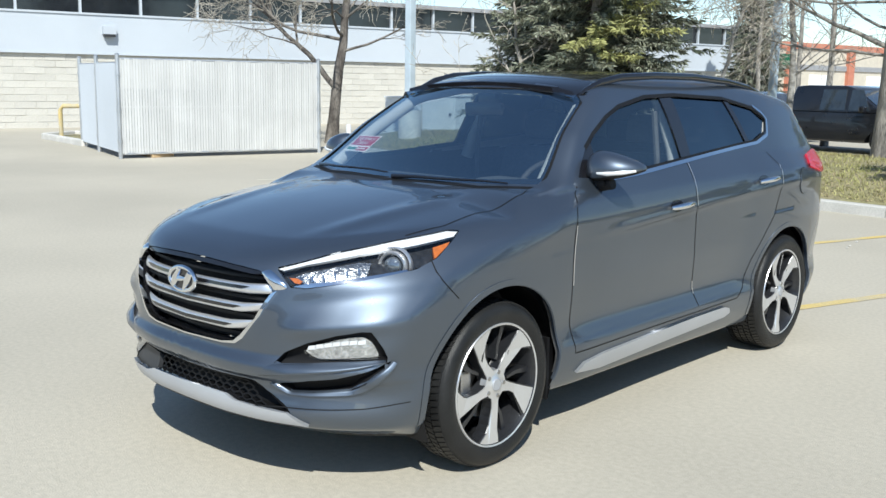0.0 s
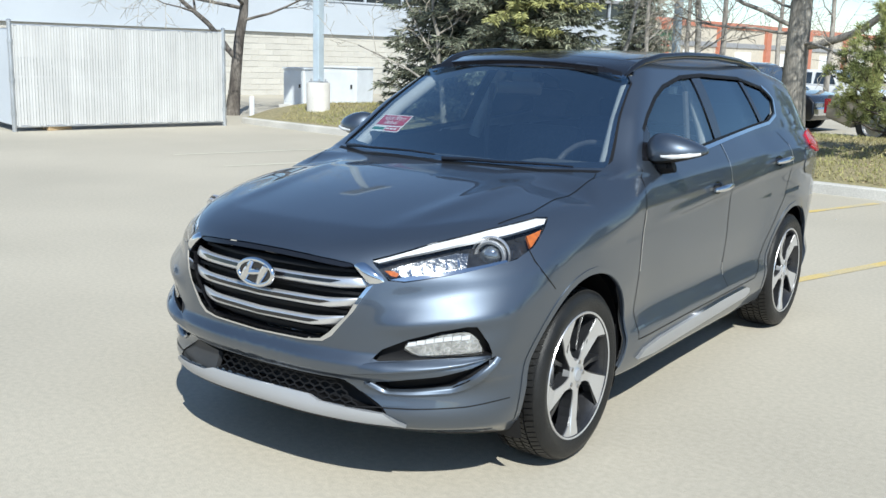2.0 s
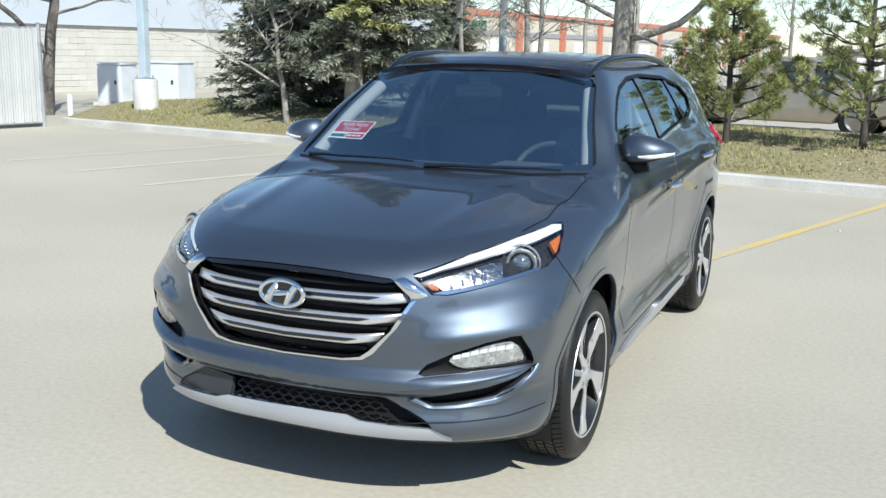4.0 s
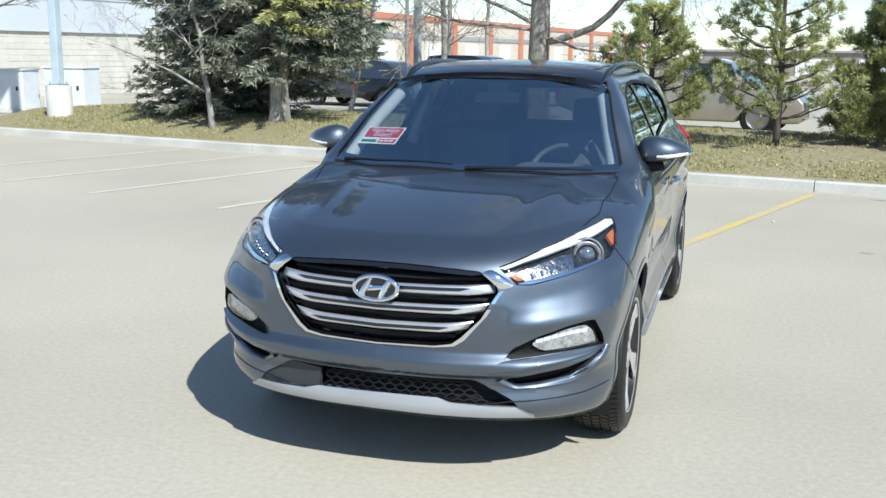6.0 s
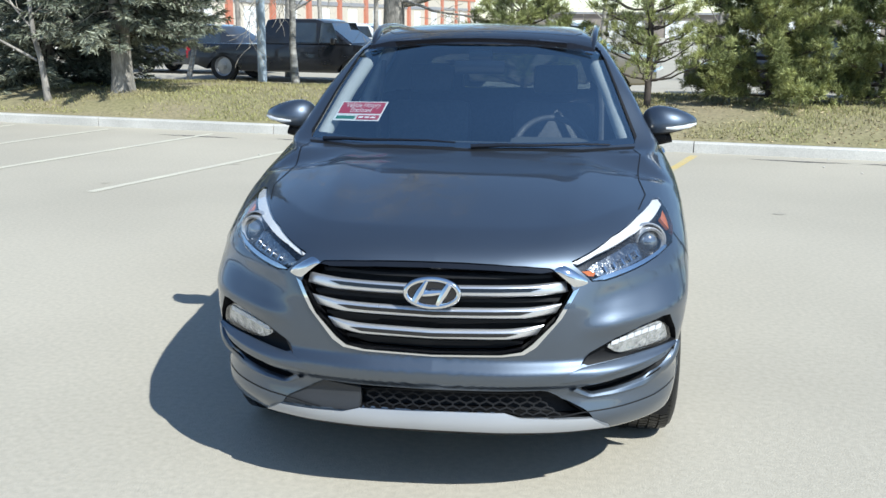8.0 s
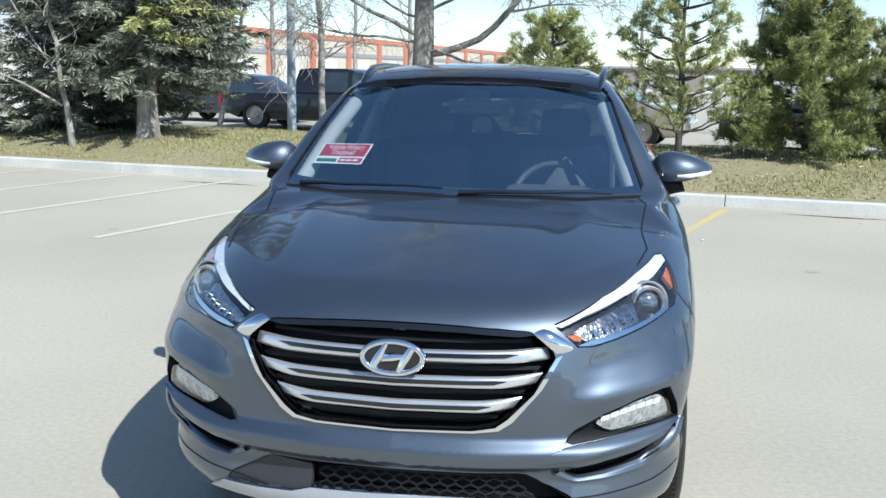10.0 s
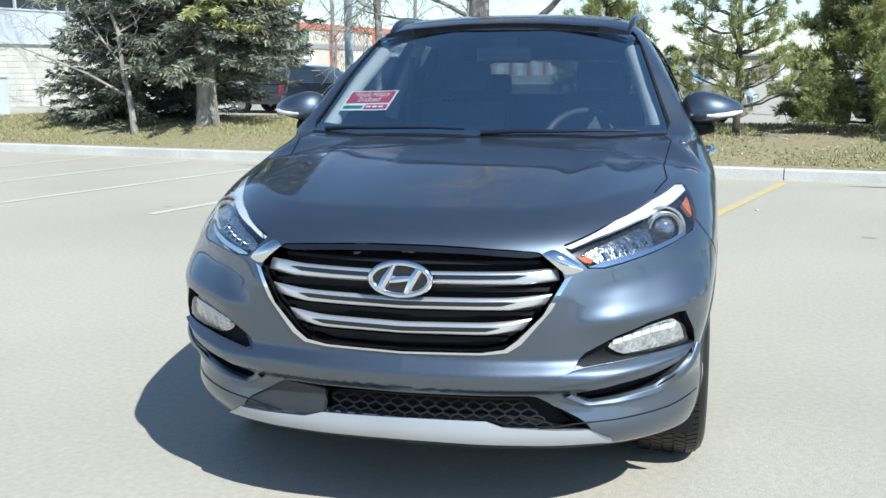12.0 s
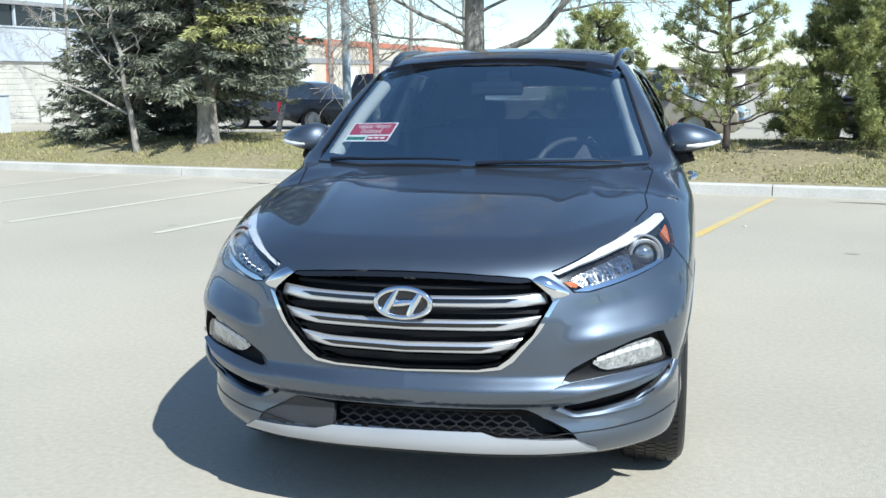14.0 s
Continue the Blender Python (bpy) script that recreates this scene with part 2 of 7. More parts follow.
def body_top(x, y):
    bow = smooth_step(y, 0.0, 0.25) * (1 - smooth_step(y, 1.0, 1.5))
    yy = y - bow * 0.15 * (x / 0.73) ** 2
    z = spline(yy, (-0.95, -0.89, -0.84, -0.70, -0.5, -0.25, 0, 0.2, 0.24, 0.6, 0.98, 1.15, 1.45, 1.8, 2.2, 2.6, 3.0, 3.24, 3.3, 3.6),
               (0.80, 0.875, 0.905, 0.955, 1.005, 1.052, 1.088, 1.112, 1.122, 1.365, 1.585, 1.618, 1.637, 1.642, 1.632, 1.602, 1.55, 1.50, 1.46, 0.9))
    crown = 0.062 * (1 - smooth_step(y, 0.1, 0.3)) + 0.065 * smooth_step(y, 0.7, 1.1)
    z = z - crown * (x / 0.8) ** 2.4
    # the bonnet breaks over a crease that sweeps from the nose to the lamps' outer corners
    yc = spline(x, (0, 0.23, 0.41, 0.49, 0.56, 0.67, 0.79, 0.95), (-0.70, -0.685, -0.645, -0.589, -0.504, -0.354, -0.13, 0.2))
    z = z + 0.010 * np.exp(-np.sqrt((y - yc) ** 2 + 0.013 ** 2) / 0.13) * (1 - smooth_step(x, 0.6, 0.78)) * (1 - smooth_step(y, -0.3, 0.0))
    # a raised rib along each side of the bonnet
    z = z + 0.007 * np.exp(-((x - 0.50 - 0.12 * y) / 0.06) ** 2) * (1 - smooth_step(y, 0.1, 0.25)) * smooth_step(y, -0.75, -0.4)
    return z


def body_side(y, z):
    w = spline(y, (-0.9, -0.5, -0.2, 0.05, 0.35, 0.7, 1.3, 2.1, 2.45, 2.7, 3.0, 3.3, 3.6),
               (0.89, 0.895, 0.910, 0.917, 0.910, 0.905, 0.902, 0.905, 0.918, 0.925, 0.912, 0.865, 0.78))
    # the shoulder line climbs towards the tail
    lift = spline(y, (0.1, 0.5, 1.2, 1.6, 2.6, 3.2), (0.0, 0.012, 0.035, 0.05, 0.075, 0.075)) * smooth_step(z, 0.70, 0.93) * (1 - smooth_step(z, 1.06, 1.22))
    full_z, z = z, z - lift
    dx = spline(z, (0.15, 0.25, 0.34, 0.41, 0.455, 0.52, 0.61, 0.72, 0.86, 0.95, 1.03, 1.10, 1.16, 1.20, 1.30, 1.40, 1.50, 1.55, 1.60, 1.66),
                (-0.09, -0.045, -0.015, -0.006, -0.022, -0.042, -0.030, -0.014, -0.002, 0.002, -0.014, -0.046, -0.078, -0.10, -0.148, -0.20, -0.262, -0.30, -0.36, -0.46))
    z = full_z
    # wheel-arch flares stay full where the doors are scooped
    full = np.maximum(np.exp(-(y / 0.50) ** 4), np.exp(-((y - 2.67) / 0.52) ** 4))
    dx = np.where(z < 0.86, dx * (1 - 0.75 * full * smooth_step(z, 0.30, 0.55)), dx)
    dx = dx + 0.007 * np.exp(-((z - 0.905 - 0.055 * (y - 0.5)) / 0.022) ** 2) * smooth_step(y, 0.5, 1.0) * (1 - smooth_step(y, 2.7, 3.1))
    front = 1 - smooth_step(y, 0.25, 0.65)
    dx = dx + 0.013 * np.exp(-((z - 0.99) / 0.085) ** 2) * front - 0.026 * (1 - smooth_step(z, 0.35, 0.68)) * front
    return w + dx


def body_front(x, z):
    base = spline(x, (0, 0.2, 0.4, 0.6, 0.7, 0.8, 0.86, 0.905, 0.925, 0.95), (-0.905, -0.898, -0.866, -0.788, -0.718, -0.61, -0.495, -0.32, -0.13, 0.1))
    # the corners are fuller at lamp height than along the skirt
    square = spline(x, (0, 0.6, 0.7, 0.8, 0.86, 0.905, 0.925, 0.95), (0, 0, 0.008, 0.034, 0.068, 0.115, 0.10, 0.0))
    base = base - square * smooth_step(z, 0.42, 0.60) * (1 - 0.5 * smooth_step(z, 0.95, 1.05))
    lean = spline(z, (0.15, 0.24, 0.29, 0.34, 0.42, 0.455, 0.475, 0.512, 0.562, 0.63, 0.72, 0.80, 0.87, 0.93, 1.0, 1.1),
                  (0.30, 0.14, 0.030, 0.006, 0.024, 0.014, -0.008, -0.018, 0.012, 0.010, 0.012, 0.026, 0.045, 0.09, 0.22, 0.6))
    far = spline(z, (0.2, 0.6, 0.72, 0.82, 0.92, 1.0, 1.1), (0.02, 0.0, 0.015, 0.06, 0.15, 0.22, 0.3))
    cheek = smooth_step(x, 0.46, 0.62)
    shelf = -0.020 * np.exp(-((z - 0.672 - 0.12 * (x - 0.62)) / 0.034) ** 2) + 0.012 * np.exp(-((z - 0.765 - 0.12 * (x - 0.62)) / 0.04) ** 2)
    return base + lean + far * (x / 0.76) ** 4 + cheek * shelf


def body_rear(x, z):
    y = spline(z, (0.2, 0.3, 0.5, 0.75, 0.95, 1.1, 1.2, 1.45, 1.5, 1.66), (3.38, 3.46, 3.55, 3.565, 3.53, 3.50, 3.45, 3.28, 3.27, 3.2))
    return y - 0.26 * (x / 0.85) ** 4


def body_value(x, y, z):
    """Below zero inside the body, above zero outside."""
    x = np.abs(x)
    k = 0.016
    zt = body_top(x, y)
    slope = 0.85 - 0.25 * smooth_step(y, 0.2, 0.4) * (1 - smooth_step(y, 0.9, 1.1))
    parts = np.stack([x - body_side(y, z), (z - zt) * slope, (body_front(x, z) - y) * 0.9, (y - body_rear(x, z)) * 0.9, 0.21 - z])
    m = parts.max(0)
    return m + k * np.log(np.exp((parts - m) / k).sum(0)) - 0.002


def body_root(origin, way, far=3.0, steps=150, near=0.0):
    """Where rays first cross the body's surface, coming from outside (values change from plus to minus)."""
    o, w = np.asarray(origin, float), np.asarray(way, float)
    lo = np.full(len(o), near)
    done = np.zeros(len(o), bool)
    step = (far - near) / steps
    for _ in range(steps):
        p = o + w * (lo + step)[:, None]
        inside = body_value(p[:, 0], p[:, 1], p[:, 2]) < 0
        done |= inside
        lo = np.where(done, lo, lo + step)
        if done.all():
            break
    hi = lo + step
    for _ in range(15):
        mid = (lo + hi) / 2
        p = o + w * mid[:, None]
        inside = body_value(p[:, 0], p[:, 1], p[:, 2]) < 0
        hi, lo = np.where(inside, mid, hi), np.where(inside, lo, mid)
    return o + w * hi[:, None], done


def body_normal(p):
    e = 0.004
    g = np.stack([body_value(*(p + d).T) - body_value(*(p - d).T) for d in np.eye(3) * e], 1)
    return g / np.maximum(np.linalg.norm(g, axis=1, keepdims=True), 1e-9)


# ---- builders ----
def empty(name, m=None, **tags):
    ob = new(name)
    ob.empty_display_size = 0.2
    if m is not None:
        ob.matrix_world = m
    return tagged(ob, **tags)


def mesh_part(name, verts, faces, material, parent=None, label="", smooth=True, normals=None):
    me = bpy.data.meshes.new(name)
    me.from_pydata([tuple(v) for v in verts], [], [tuple(f) for f in faces])
    me.materials.append(material)
    me.validate()
    if smooth:
        me.polygons.foreach_set("use_smooth", [True] * len(me.polygons))
    if normals is not None and len(normals) == len(me.vertices):
        me.normals_split_custom_set_from_vertices([tuple(v) for v in normals])
    ob = new(name, me)
    if parent is not None:
        ob.parent = parent
    return tagged(ob, label=label)


def part(name, bm, material, parent=None, label="", smooth=False):
    me = bpy.data.meshes.new(name)
    bmesh.ops.recalc_face_normals(bm, faces=bm.faces)
    bm.to_mesh(me)
    bm.free()
    me.materials.append(material)
    if smooth:
        me.polygons.foreach_set("use_smooth", [True] * len(me.polygons))
        me.set_sharp_from_angle(angle=radians(38))
    ob = new(name, me)
    if parent is not None:
        ob.parent = parent
    return tagged(ob, label=label)


def box(bm, lo, hi, bevel=0.0, m=None):
    """A block between two corners, with bevelled edges, added to bm."""
    c = [(a + b) / 2 for a, b in zip(lo, hi)]
    s = [abs(b - a) for a, b in zip(lo, hi)]
    made = bmesh.ops.create_cube(bm, size=1, matrix=Matrix.Translation(c) @ Matrix.Diagonal((*s, 1)))
    if bevel:
        edges = {e for v in made["verts"] for e in v.link_edges}
        got = bmesh.ops.bevel(bm, geom=list(edges), offset=bevel, segments=2, affect="EDGES", profile=0.6)
        verts = {v for f in got["faces"] for v in f.verts} | {v for v in made["verts"] if v.is_valid}
    else:
        verts = set(made["verts"])
    if m is not None:
        bmesh.ops.transform(bm, matrix=m, verts=list(verts))
    return bm


def tube(bm, pts, radii, sides=8, caps=True):
    """A bent, tapering tube through points."""
    pts = [Vector(p) for p in pts]
    rings = []
    side = None
    for i, p in enumerate(pts):
        d = (pts[min(i + 1, len(pts) - 1)] - pts[max(i - 1, 0)]).normalized()
        if side is None:
            side = d.orthogonal().normalized()
        side = (side - d * side.dot(d)).normalized()
        up = d.cross(side)
        r = radii[i] if hasattr(radii, "__len__") else radii
        rings.append([bm.verts.new(p + (side * math.cos(a) + up * math.sin(a)) * r) for a in [2 * math.pi * k / sides for k in range(sides)]])
    for a, b in zip(rings, rings[1:]):
        for k in range(sides):
            bm.faces.new((a[k], a[(k + 1) % sides], b[(k + 1) % sides], b[k]))
    if caps:
        bm.faces.new(list(reversed(rings[0])))
        bm.faces.new(rings[-1])
    return bm


def lathe(bm, profile, sides=48, m=None):
    """A ring surface: the profile's (radius, x) pairs turned about the x axis."""
    rings = []
    for r, x in profile:
        rings.append([bm.verts.new((x, r * math.cos(a), r * math.sin(a))) for a in [2 * math.pi * k / sides for k in range(sides)]])
    for a, b in zip(rings, rings[1:]):
        for k in range(sides):
            bm.faces.new((a[k], a[(k + 1) % sides], b[(k + 1) % sides], b[k]))
    if m is not None:
        bmesh.ops.transform(bm, matrix=m, verts=[v for r in rings for v in r])
    return bm


def slab(bm, outline, depth, m=None, bevel=0.0):
    """A flat outline in x and z, drawn out along y by depth."""
    front = [bm.verts.new((x, 0, z)) for x, z in outline]
    back = [bm.verts.new((x, depth, z)) for x, z in outline]
    bm.faces.new(front)
    bm.faces.new(list(reversed(back)))
    n = len(outline)
    for k in range(n):
        bm.faces.new((front[k], back[k], back[(k + 1) % n], front[(k + 1) % n]))
    verts = front + back
    if bevel:
        got = bmesh.ops.bevel(bm, geom=[e for e in {e for v in front for e in v.link_edges} if all(v in front for v in e.verts)], offset=bevel, segments=2, affect="EDGES")
        verts = [v for v in verts if v.is_valid] + [v for v in got["verts"]]
    if m is not None:
        bmesh.ops.transform(bm, matrix=m, verts=list(set(verts)))
    return bm


def inside(pts, poly):
    """Which 2D points lie in a polygon."""
    x, y = pts[:, 0], pts[:, 1]
    hit = np.zeros(len(pts), bool)
    for (x0, y0), (x1, y1) in zip(poly, poly[1:] + poly[:1]):
        cross = (y0 > y) != (y1 > y)
        hit ^= cross & (x < (x1 - x0) * (y - y0) / ((y1 - y0) if y1 != y0 else 1e-12) + x0)
    return hit


def onto(pts, poly):
    """The nearest point of a polygon's edge for each 2D point."""
    best, dist = pts.copy(), np.full(len(pts), 1e9)
    for a, b in zip(poly, poly[1:] + poly[:1]):
        a, b = np.array(a), np.array(b)
        t = np.clip(((pts - a) @ (b - a)) / max((b - a) @ (b - a), 1e-12), 0, 1)
        q = a + t[:, None] * (b - a)
        d = np.linalg.norm(q - pts, axis=1)
        best[d < dist] = q[d < dist]
        dist = np.minimum(d, dist)
    return best


def rounded(outline, turns=2):
    """An outline with its corners cut round."""
    for _ in range(turns):
        out = []
        for (x0, y0), (x1, y1) in zip(outline, outline[1:] + outline[:1]):
            out += [(0.8 * x0 + 0.2 * x1, 0.8 * y0 + 0.2 * y1), (0.2 * x0 + 0.8 * x1, 0.2 * y0 + 0.8 * y1)]
        outline = out
    return outline


# ---- paving, kerb and lawn ----
ALONG, ACROSS = Vector((0.981, -0.194, 0)), Vector((0.194, 0.981, 0))
KERB_AT = 9.24


def lot(u, v, z=0.0):
    """A place by metres along the kerb and metres away from the car park's origin."""
    return ALONG * u + ACROSS * v + Vector((0, 0, z))


def berm(v):
    return float(np.interp(v - KERB_AT, (0, 0.15, 0.7, 1.7, 4.0, 7.5, 9.3), (0.13, 0.14, 0.29, 0.42, 0.42, 0.22, 0.02)))


verts, faces = [], []
ring_sizes = (0, 4, 10, 25, 60, 150, 400, 1500)
n_side = 24
verts.append((0, 0, 0))
for r in ring_sizes[1:]:
    for k in range(n_side):
        a = 2 * math.pi * k / n_side
        verts.append((r * math.cos(a), r * math.sin(a), 0))
for k in range(n_side):
    faces.append((0, 1 + k, 1 + (k + 1) % n_side))
for j in range(len(ring_sizes) - 2):
    for k in range(n_side):
        a, b = 1 + j * n_side, 1 + (j + 1) * n_side
        faces.append((a + k, b + k, b + (k + 1) % n_side, a + (k + 1) % n_side))
tagged(mesh_part("ground", verts, faces, ASPHALT, smooth=False), label="pale worn concrete paving of the car park", category="paving", kind="structure")

U0, U1 = -15.6, 60.0
verts, faces = [], []
us = np.concatenate([np.arange(U0, 12, 0.35), np.arange(12, U1, 3.0)])
vs = np.concatenate([np.arange(KERB_AT + 0.13, KERB_AT + 5, 0.3), np.arange(KERB_AT + 5, KERB_AT + 9.4, 0.6)])
for u in us:
    for v in vs:
        p = lot(u, v, berm(v) + 0.035 * noise.noise(Vector((u * 0.5, v * 0.5, 3))) * min(1, (v - KERB_AT) / 1.0))
        verts.append(p)
nv = len(vs)
faces = [(i * nv + j, (i + 1) * nv + j, (i + 1) * nv + j + 1, i * nv + j + 1) for i in range(len(us) - 1) for j in range(nv - 1)]
tagged(mesh_part("lawn", verts, faces, SOIL), label="patchy spring lawn on a low bank", category="lawn", kind="structure")

kerb = empty("kerb", label="pale concrete kerb along the car park", category="kerb", kind="structure")
profile = [(0.0, -0.02), (0.012, 0.118), (0.035, 0.135), (0.15, 0.138), (0.16, 0.05)]
joint0 = 0.53
for k in range(-6, 10):
    u0, u1 = joint0 + k * 3.0 + 0.006, joint0 + (k + 1) * 3.0 - 0.006
    if u0 < U0:
        u0 = U0
    pv, pf = [], []
    n = len(profile)
    for u in (u0, u1):
        pv += [lot(u, KERB_AT + a, z) for a, z in profile]
    pf = [(i, i + 1, n + i + 1, n + i) for i in range(n - 1)] + [tuple(range(n)), tuple(range(2 * n - 1, n - 1, -1))]
    mesh_part("kerb_stone", pv, pf, KERB, kerb, smooth=False)


def painted_line(x5, y0, material, label, width=0.10):
    """A stall line: where it crosses y = 5.1, and where it starts."""
    d = Vector((0.345, 1, 0)).normalized()
    side = Vector((d.y, -d.x, 0)) * width / 2
    base = Vector((x5, 5.1, 0))
    a = base + d * ((y0 - 5.1) / d.y)
    end_v = KERB_AT - 0.28
    b = base + d * ((end_v - base.dot(ACROSS)) / d.dot(ACROSS))
    verts, faces = [], []
    n = 24
    for k in range(n + 1):
        p = a.lerp(b, k / n)
        w = 1 + 0.10 * noise.noise(p * 2.0)
        verts += [p - side * w + Vector((0, 0, 0.004)), p + side * w + Vector((0, 0, 0.004))]
    faces = [(2 * k, 2 * k + 1, 2 * k + 3, 2 * k + 2) for k in range(n)]
    tagged(mesh_part("parking_line", verts, faces, material, smooth=False), label=label, category="road marking", group="parking stall lines", kind="structure")


painted_line(1.05, 3.4, YELLOW, "worn yellow parking line reaching the kerb")
painted_line(-1.10, 4.0, YELLOW, "worn yellow parking line reaching the kerb")
for x5, y0 in ((-4.0, 5.05), (-6.15, 5.55), (-8.0, 6.1), (-9.8, 6.6)):
    painted_line(x5, y0, FADED, "faded pale parking line reaching the kerb")


# ---- the grey crossover ----
def view(d, r, far):
    return Vector(d), Vector(r), Vector((0, 0, 1)), far


FRONT = view((0, -1, 0), (1, 0, 0), 1.7)
SIDE = view((1, 0, 0), (0, 1, 0), 1.6)
SLANT = view((0.6, -0.8, 0), (0.8, 0.6, 0), 1.9)
REAR = view((0, 1, 0), (1, 0, 0), 4.4)
TOP = (Vector((0, 0, 1)), Vector((1, 0, 0)), Vector((0, 1, 0)), 2.4)


def cast(points, seen):
    """2D points of a view, laid onto the body: places and normals."""
    d, r, up, far = [np.array(v) if i < 3 else v for i, v in enumerate(seen)]
    p = np.asarray(points, float)
    o = p[:, :1] * r + p[:, 1:] * up + d * far
    q, _ = body_root(o, np.repeat(-d[None], len(o), 0), far=2.6, steps=100, near=0.6)
    return q, body_normal(q)


def flat(q, seen):
    r, up = np.array(seen[1]), np.array(seen[2])
    return np.stack([q @ r, q @ up], 1)


def patch(name, outline, seen, material, parent, lift=0.002, thick=0.006, cell=0.025, mirror=False, label="", round_turns=0):
    """A panel that follows the body within an outline, lifted off it, with an edge of its own thickness."""
    outline = rounded(list(outline), round_turns) if round_turns else list(outline)
    bm = bmesh.new()
    bm.faces.new([bm.verts.new((u, v, 0)) for u, v in outline])
    lo, hi = np.min(outline, 0), np.max(outline, 0)
    for axis in (0, 1):
        for c in np.arange(lo[axis] + cell / 2, hi[axis], cell):
            co, no = [0, 0, 0], [0, 0, 0]
            co[axis], no[axis] = c, 1
            bmesh.ops.bisect_plane(bm, geom=bm.verts[:] + bm.edges[:] + bm.faces[:], plane_co=co, plane_no=no)
    bmesh.ops.triangulate(bm, faces=[f for f in bm.faces if len(f.verts) > 4])
    bm.verts.ensure_lookup_table()
    flat2 = np.array([v.co[:2] for v in bm.verts])
    q, nr = cast(flat2, seen)
    outer = q + nr * lift
    rim = [(e.verts[0].index, e.verts[1].index) for e in bm.edges if len(e.link_faces) == 1] if bm.verts.index_update() is None else []
    faces = [[v.index for v in f.verts] for f in bm.faces]
    bm.free()
    verts, normals = outer, nr
    if thick:
        ids = sorted({i for e in rim for i in e})
        low = {i: len(verts) + k for k, i in enumerate(ids)}
        top = {i: len(verts) + len(ids) + k for k, i in enumerate(ids)}
        verts = np.concatenate([verts, outer[ids] - nr[ids] * thick, outer[ids]])
        faces = faces + [[top[a], top[b], low[b], low[a]] for a, b in rim]
        mid = outer.mean(0)
        side = outer[ids] - mid
        side /= np.linalg.norm(side, axis=1, keepdims=True)
        normals = np.concatenate([normals, side, side])
    # outward winding
    fixed = []
    for f in faces:
        a, b, c = verts[f[0]], verts[f[1]], verts[f[2]]
        fixed.append(f if np.cross(b - a, c - a) @ normals[f[0]] > 0 else f[::-1])
    if mirror:
        verts, normals = verts * (-1, 1, 1), normals * (-1, 1, 1)
        fixed = [f[::-1] for f in fixed]
    return mesh_part(name, verts, fixed, material, parent, label, normals=normals)


def ribbon(name, lines, width, seen, material, parent, lift=0.0015, mirror=False, label="", step=0.03):
    """Thin strips along lines drawn on the body."""
    verts, faces, normals = [], [], []
    for line in lines:
        pts = []
        for (x0, y0), (x1, y1) in zip(line, line[1:]):
            n = max(1, int(math.hypot(x1 - x0, y1 - y0) / step))
            pts += [(x0 + (x1 - x0) * k / n, y0 + (y1 - y0) * k / n) for k in range(n)]
        pts = np.array(pts + [line[-1]])
        t = np.gradient(pts, axis=0)
        t /= np.maximum(np.linalg.norm(t, axis=1, keepdims=True), 1e-9)
        across = np.stack([-t[:, 1], t[:, 0]], 1) * width / 2
        base = len(verts)
        both = np.concatenate([pts - across, pts + across])
        q, nr = cast(both, seen)
        verts += list(q + nr * lift)
        normals += list(nr)
        n = len(pts)
        faces += [(base + k, base + k + 1, base + n + k + 1, base + n + k) for k in range(n - 1)]
    verts, normals = np.array(verts), np.array(normals)
    faces = [f if np.cross(verts[f[1]] - verts[f[0]], verts[f[2]] - verts[f[0]]) @ normals[f[0]] > 0 else f[::-1] for f in faces]
    if mirror:
        verts, normals, faces = verts * (-1, 1, 1), normals * (-1, 1, 1), [f[::-1] for f in faces]
    return mesh_part(name, verts, faces, material, parent, label, normals=normals)


def bulge(name, lower, upper, seen, material, parent, base=0.0, high=0.012, power=0.5, mirror=False, across=8, step=0.025, label="", shape=None, taper=True):
    """A rounded rib between two lines drawn on the body."""
    def even(line, n):
        line = np.array(line, float)
        d = np.r_[0, np.cumsum(np.linalg.norm(np.diff(line, axis=0), axis=1))]
        t = np.linspace(0, d[-1], n)
        return np.stack([np.interp(t, d, line[:, 0]), np.interp(t, d, line[:, 1])], 1)
    n = max(4, int(np.linalg.norm(np.diff(np.array(lower), axis=0), axis=1).sum() / step))
    lo, up = even(lower, n), even(upper, n)
    s = np.linspace(0, 1, across + 1)
    grid = lo[:, None] + (up - lo)[:, None] * s[None, :, None]
    q, nr = cast(grid.reshape(-1, 2), seen)
    ends = np.minimum(1, np.minimum(np.arange(n), n - 1 - np.arange(n)) / 3.0)
    lift = (base + high * np.sin(math.pi * s) ** power)[None, :] * np.ones((n, 1))
    if shape:
        lift = np.interp(s, [k[0] for k in shape], [k[1] for k in shape])[None, :] * np.ones((n, 1))
    if taper == "start":
        ramp = np.minimum(1, np.arange(n) / 9.0)[:, None]
        lift = lift * ramp - 0.004 * (1 - ramp)
    elif taper:
        lift = base - 0.006 + (lift - base + 0.006) * (ends ** 0.5)[:, None]
    v = q + nr * lift.reshape(-1, 1)
    m = across + 1
    f = [(i * m + j, (i + 1) * m + j, (i + 1) * m + j + 1, i * m + j + 1) for i in range(n - 1) for j in range(across)]
    f = [g if np.cross(v[g[1]] - v[g[0]], v[g[2]] - v[g[0]]) @ nr[g[0]] > 0 else g[::-1] for g in f]
    if mirror:
        v, f = v * (-1, 1, 1), [g[::-1] for g in f]
    return mesh_part(name, v, f, material, parent, label)


def both(half):
    """A whole outline from its half with x above zero, listed from the top centre to the bottom centre."""
    return list(half) + [(-x, z) for x, z in reversed(half) if x > 1e-6]


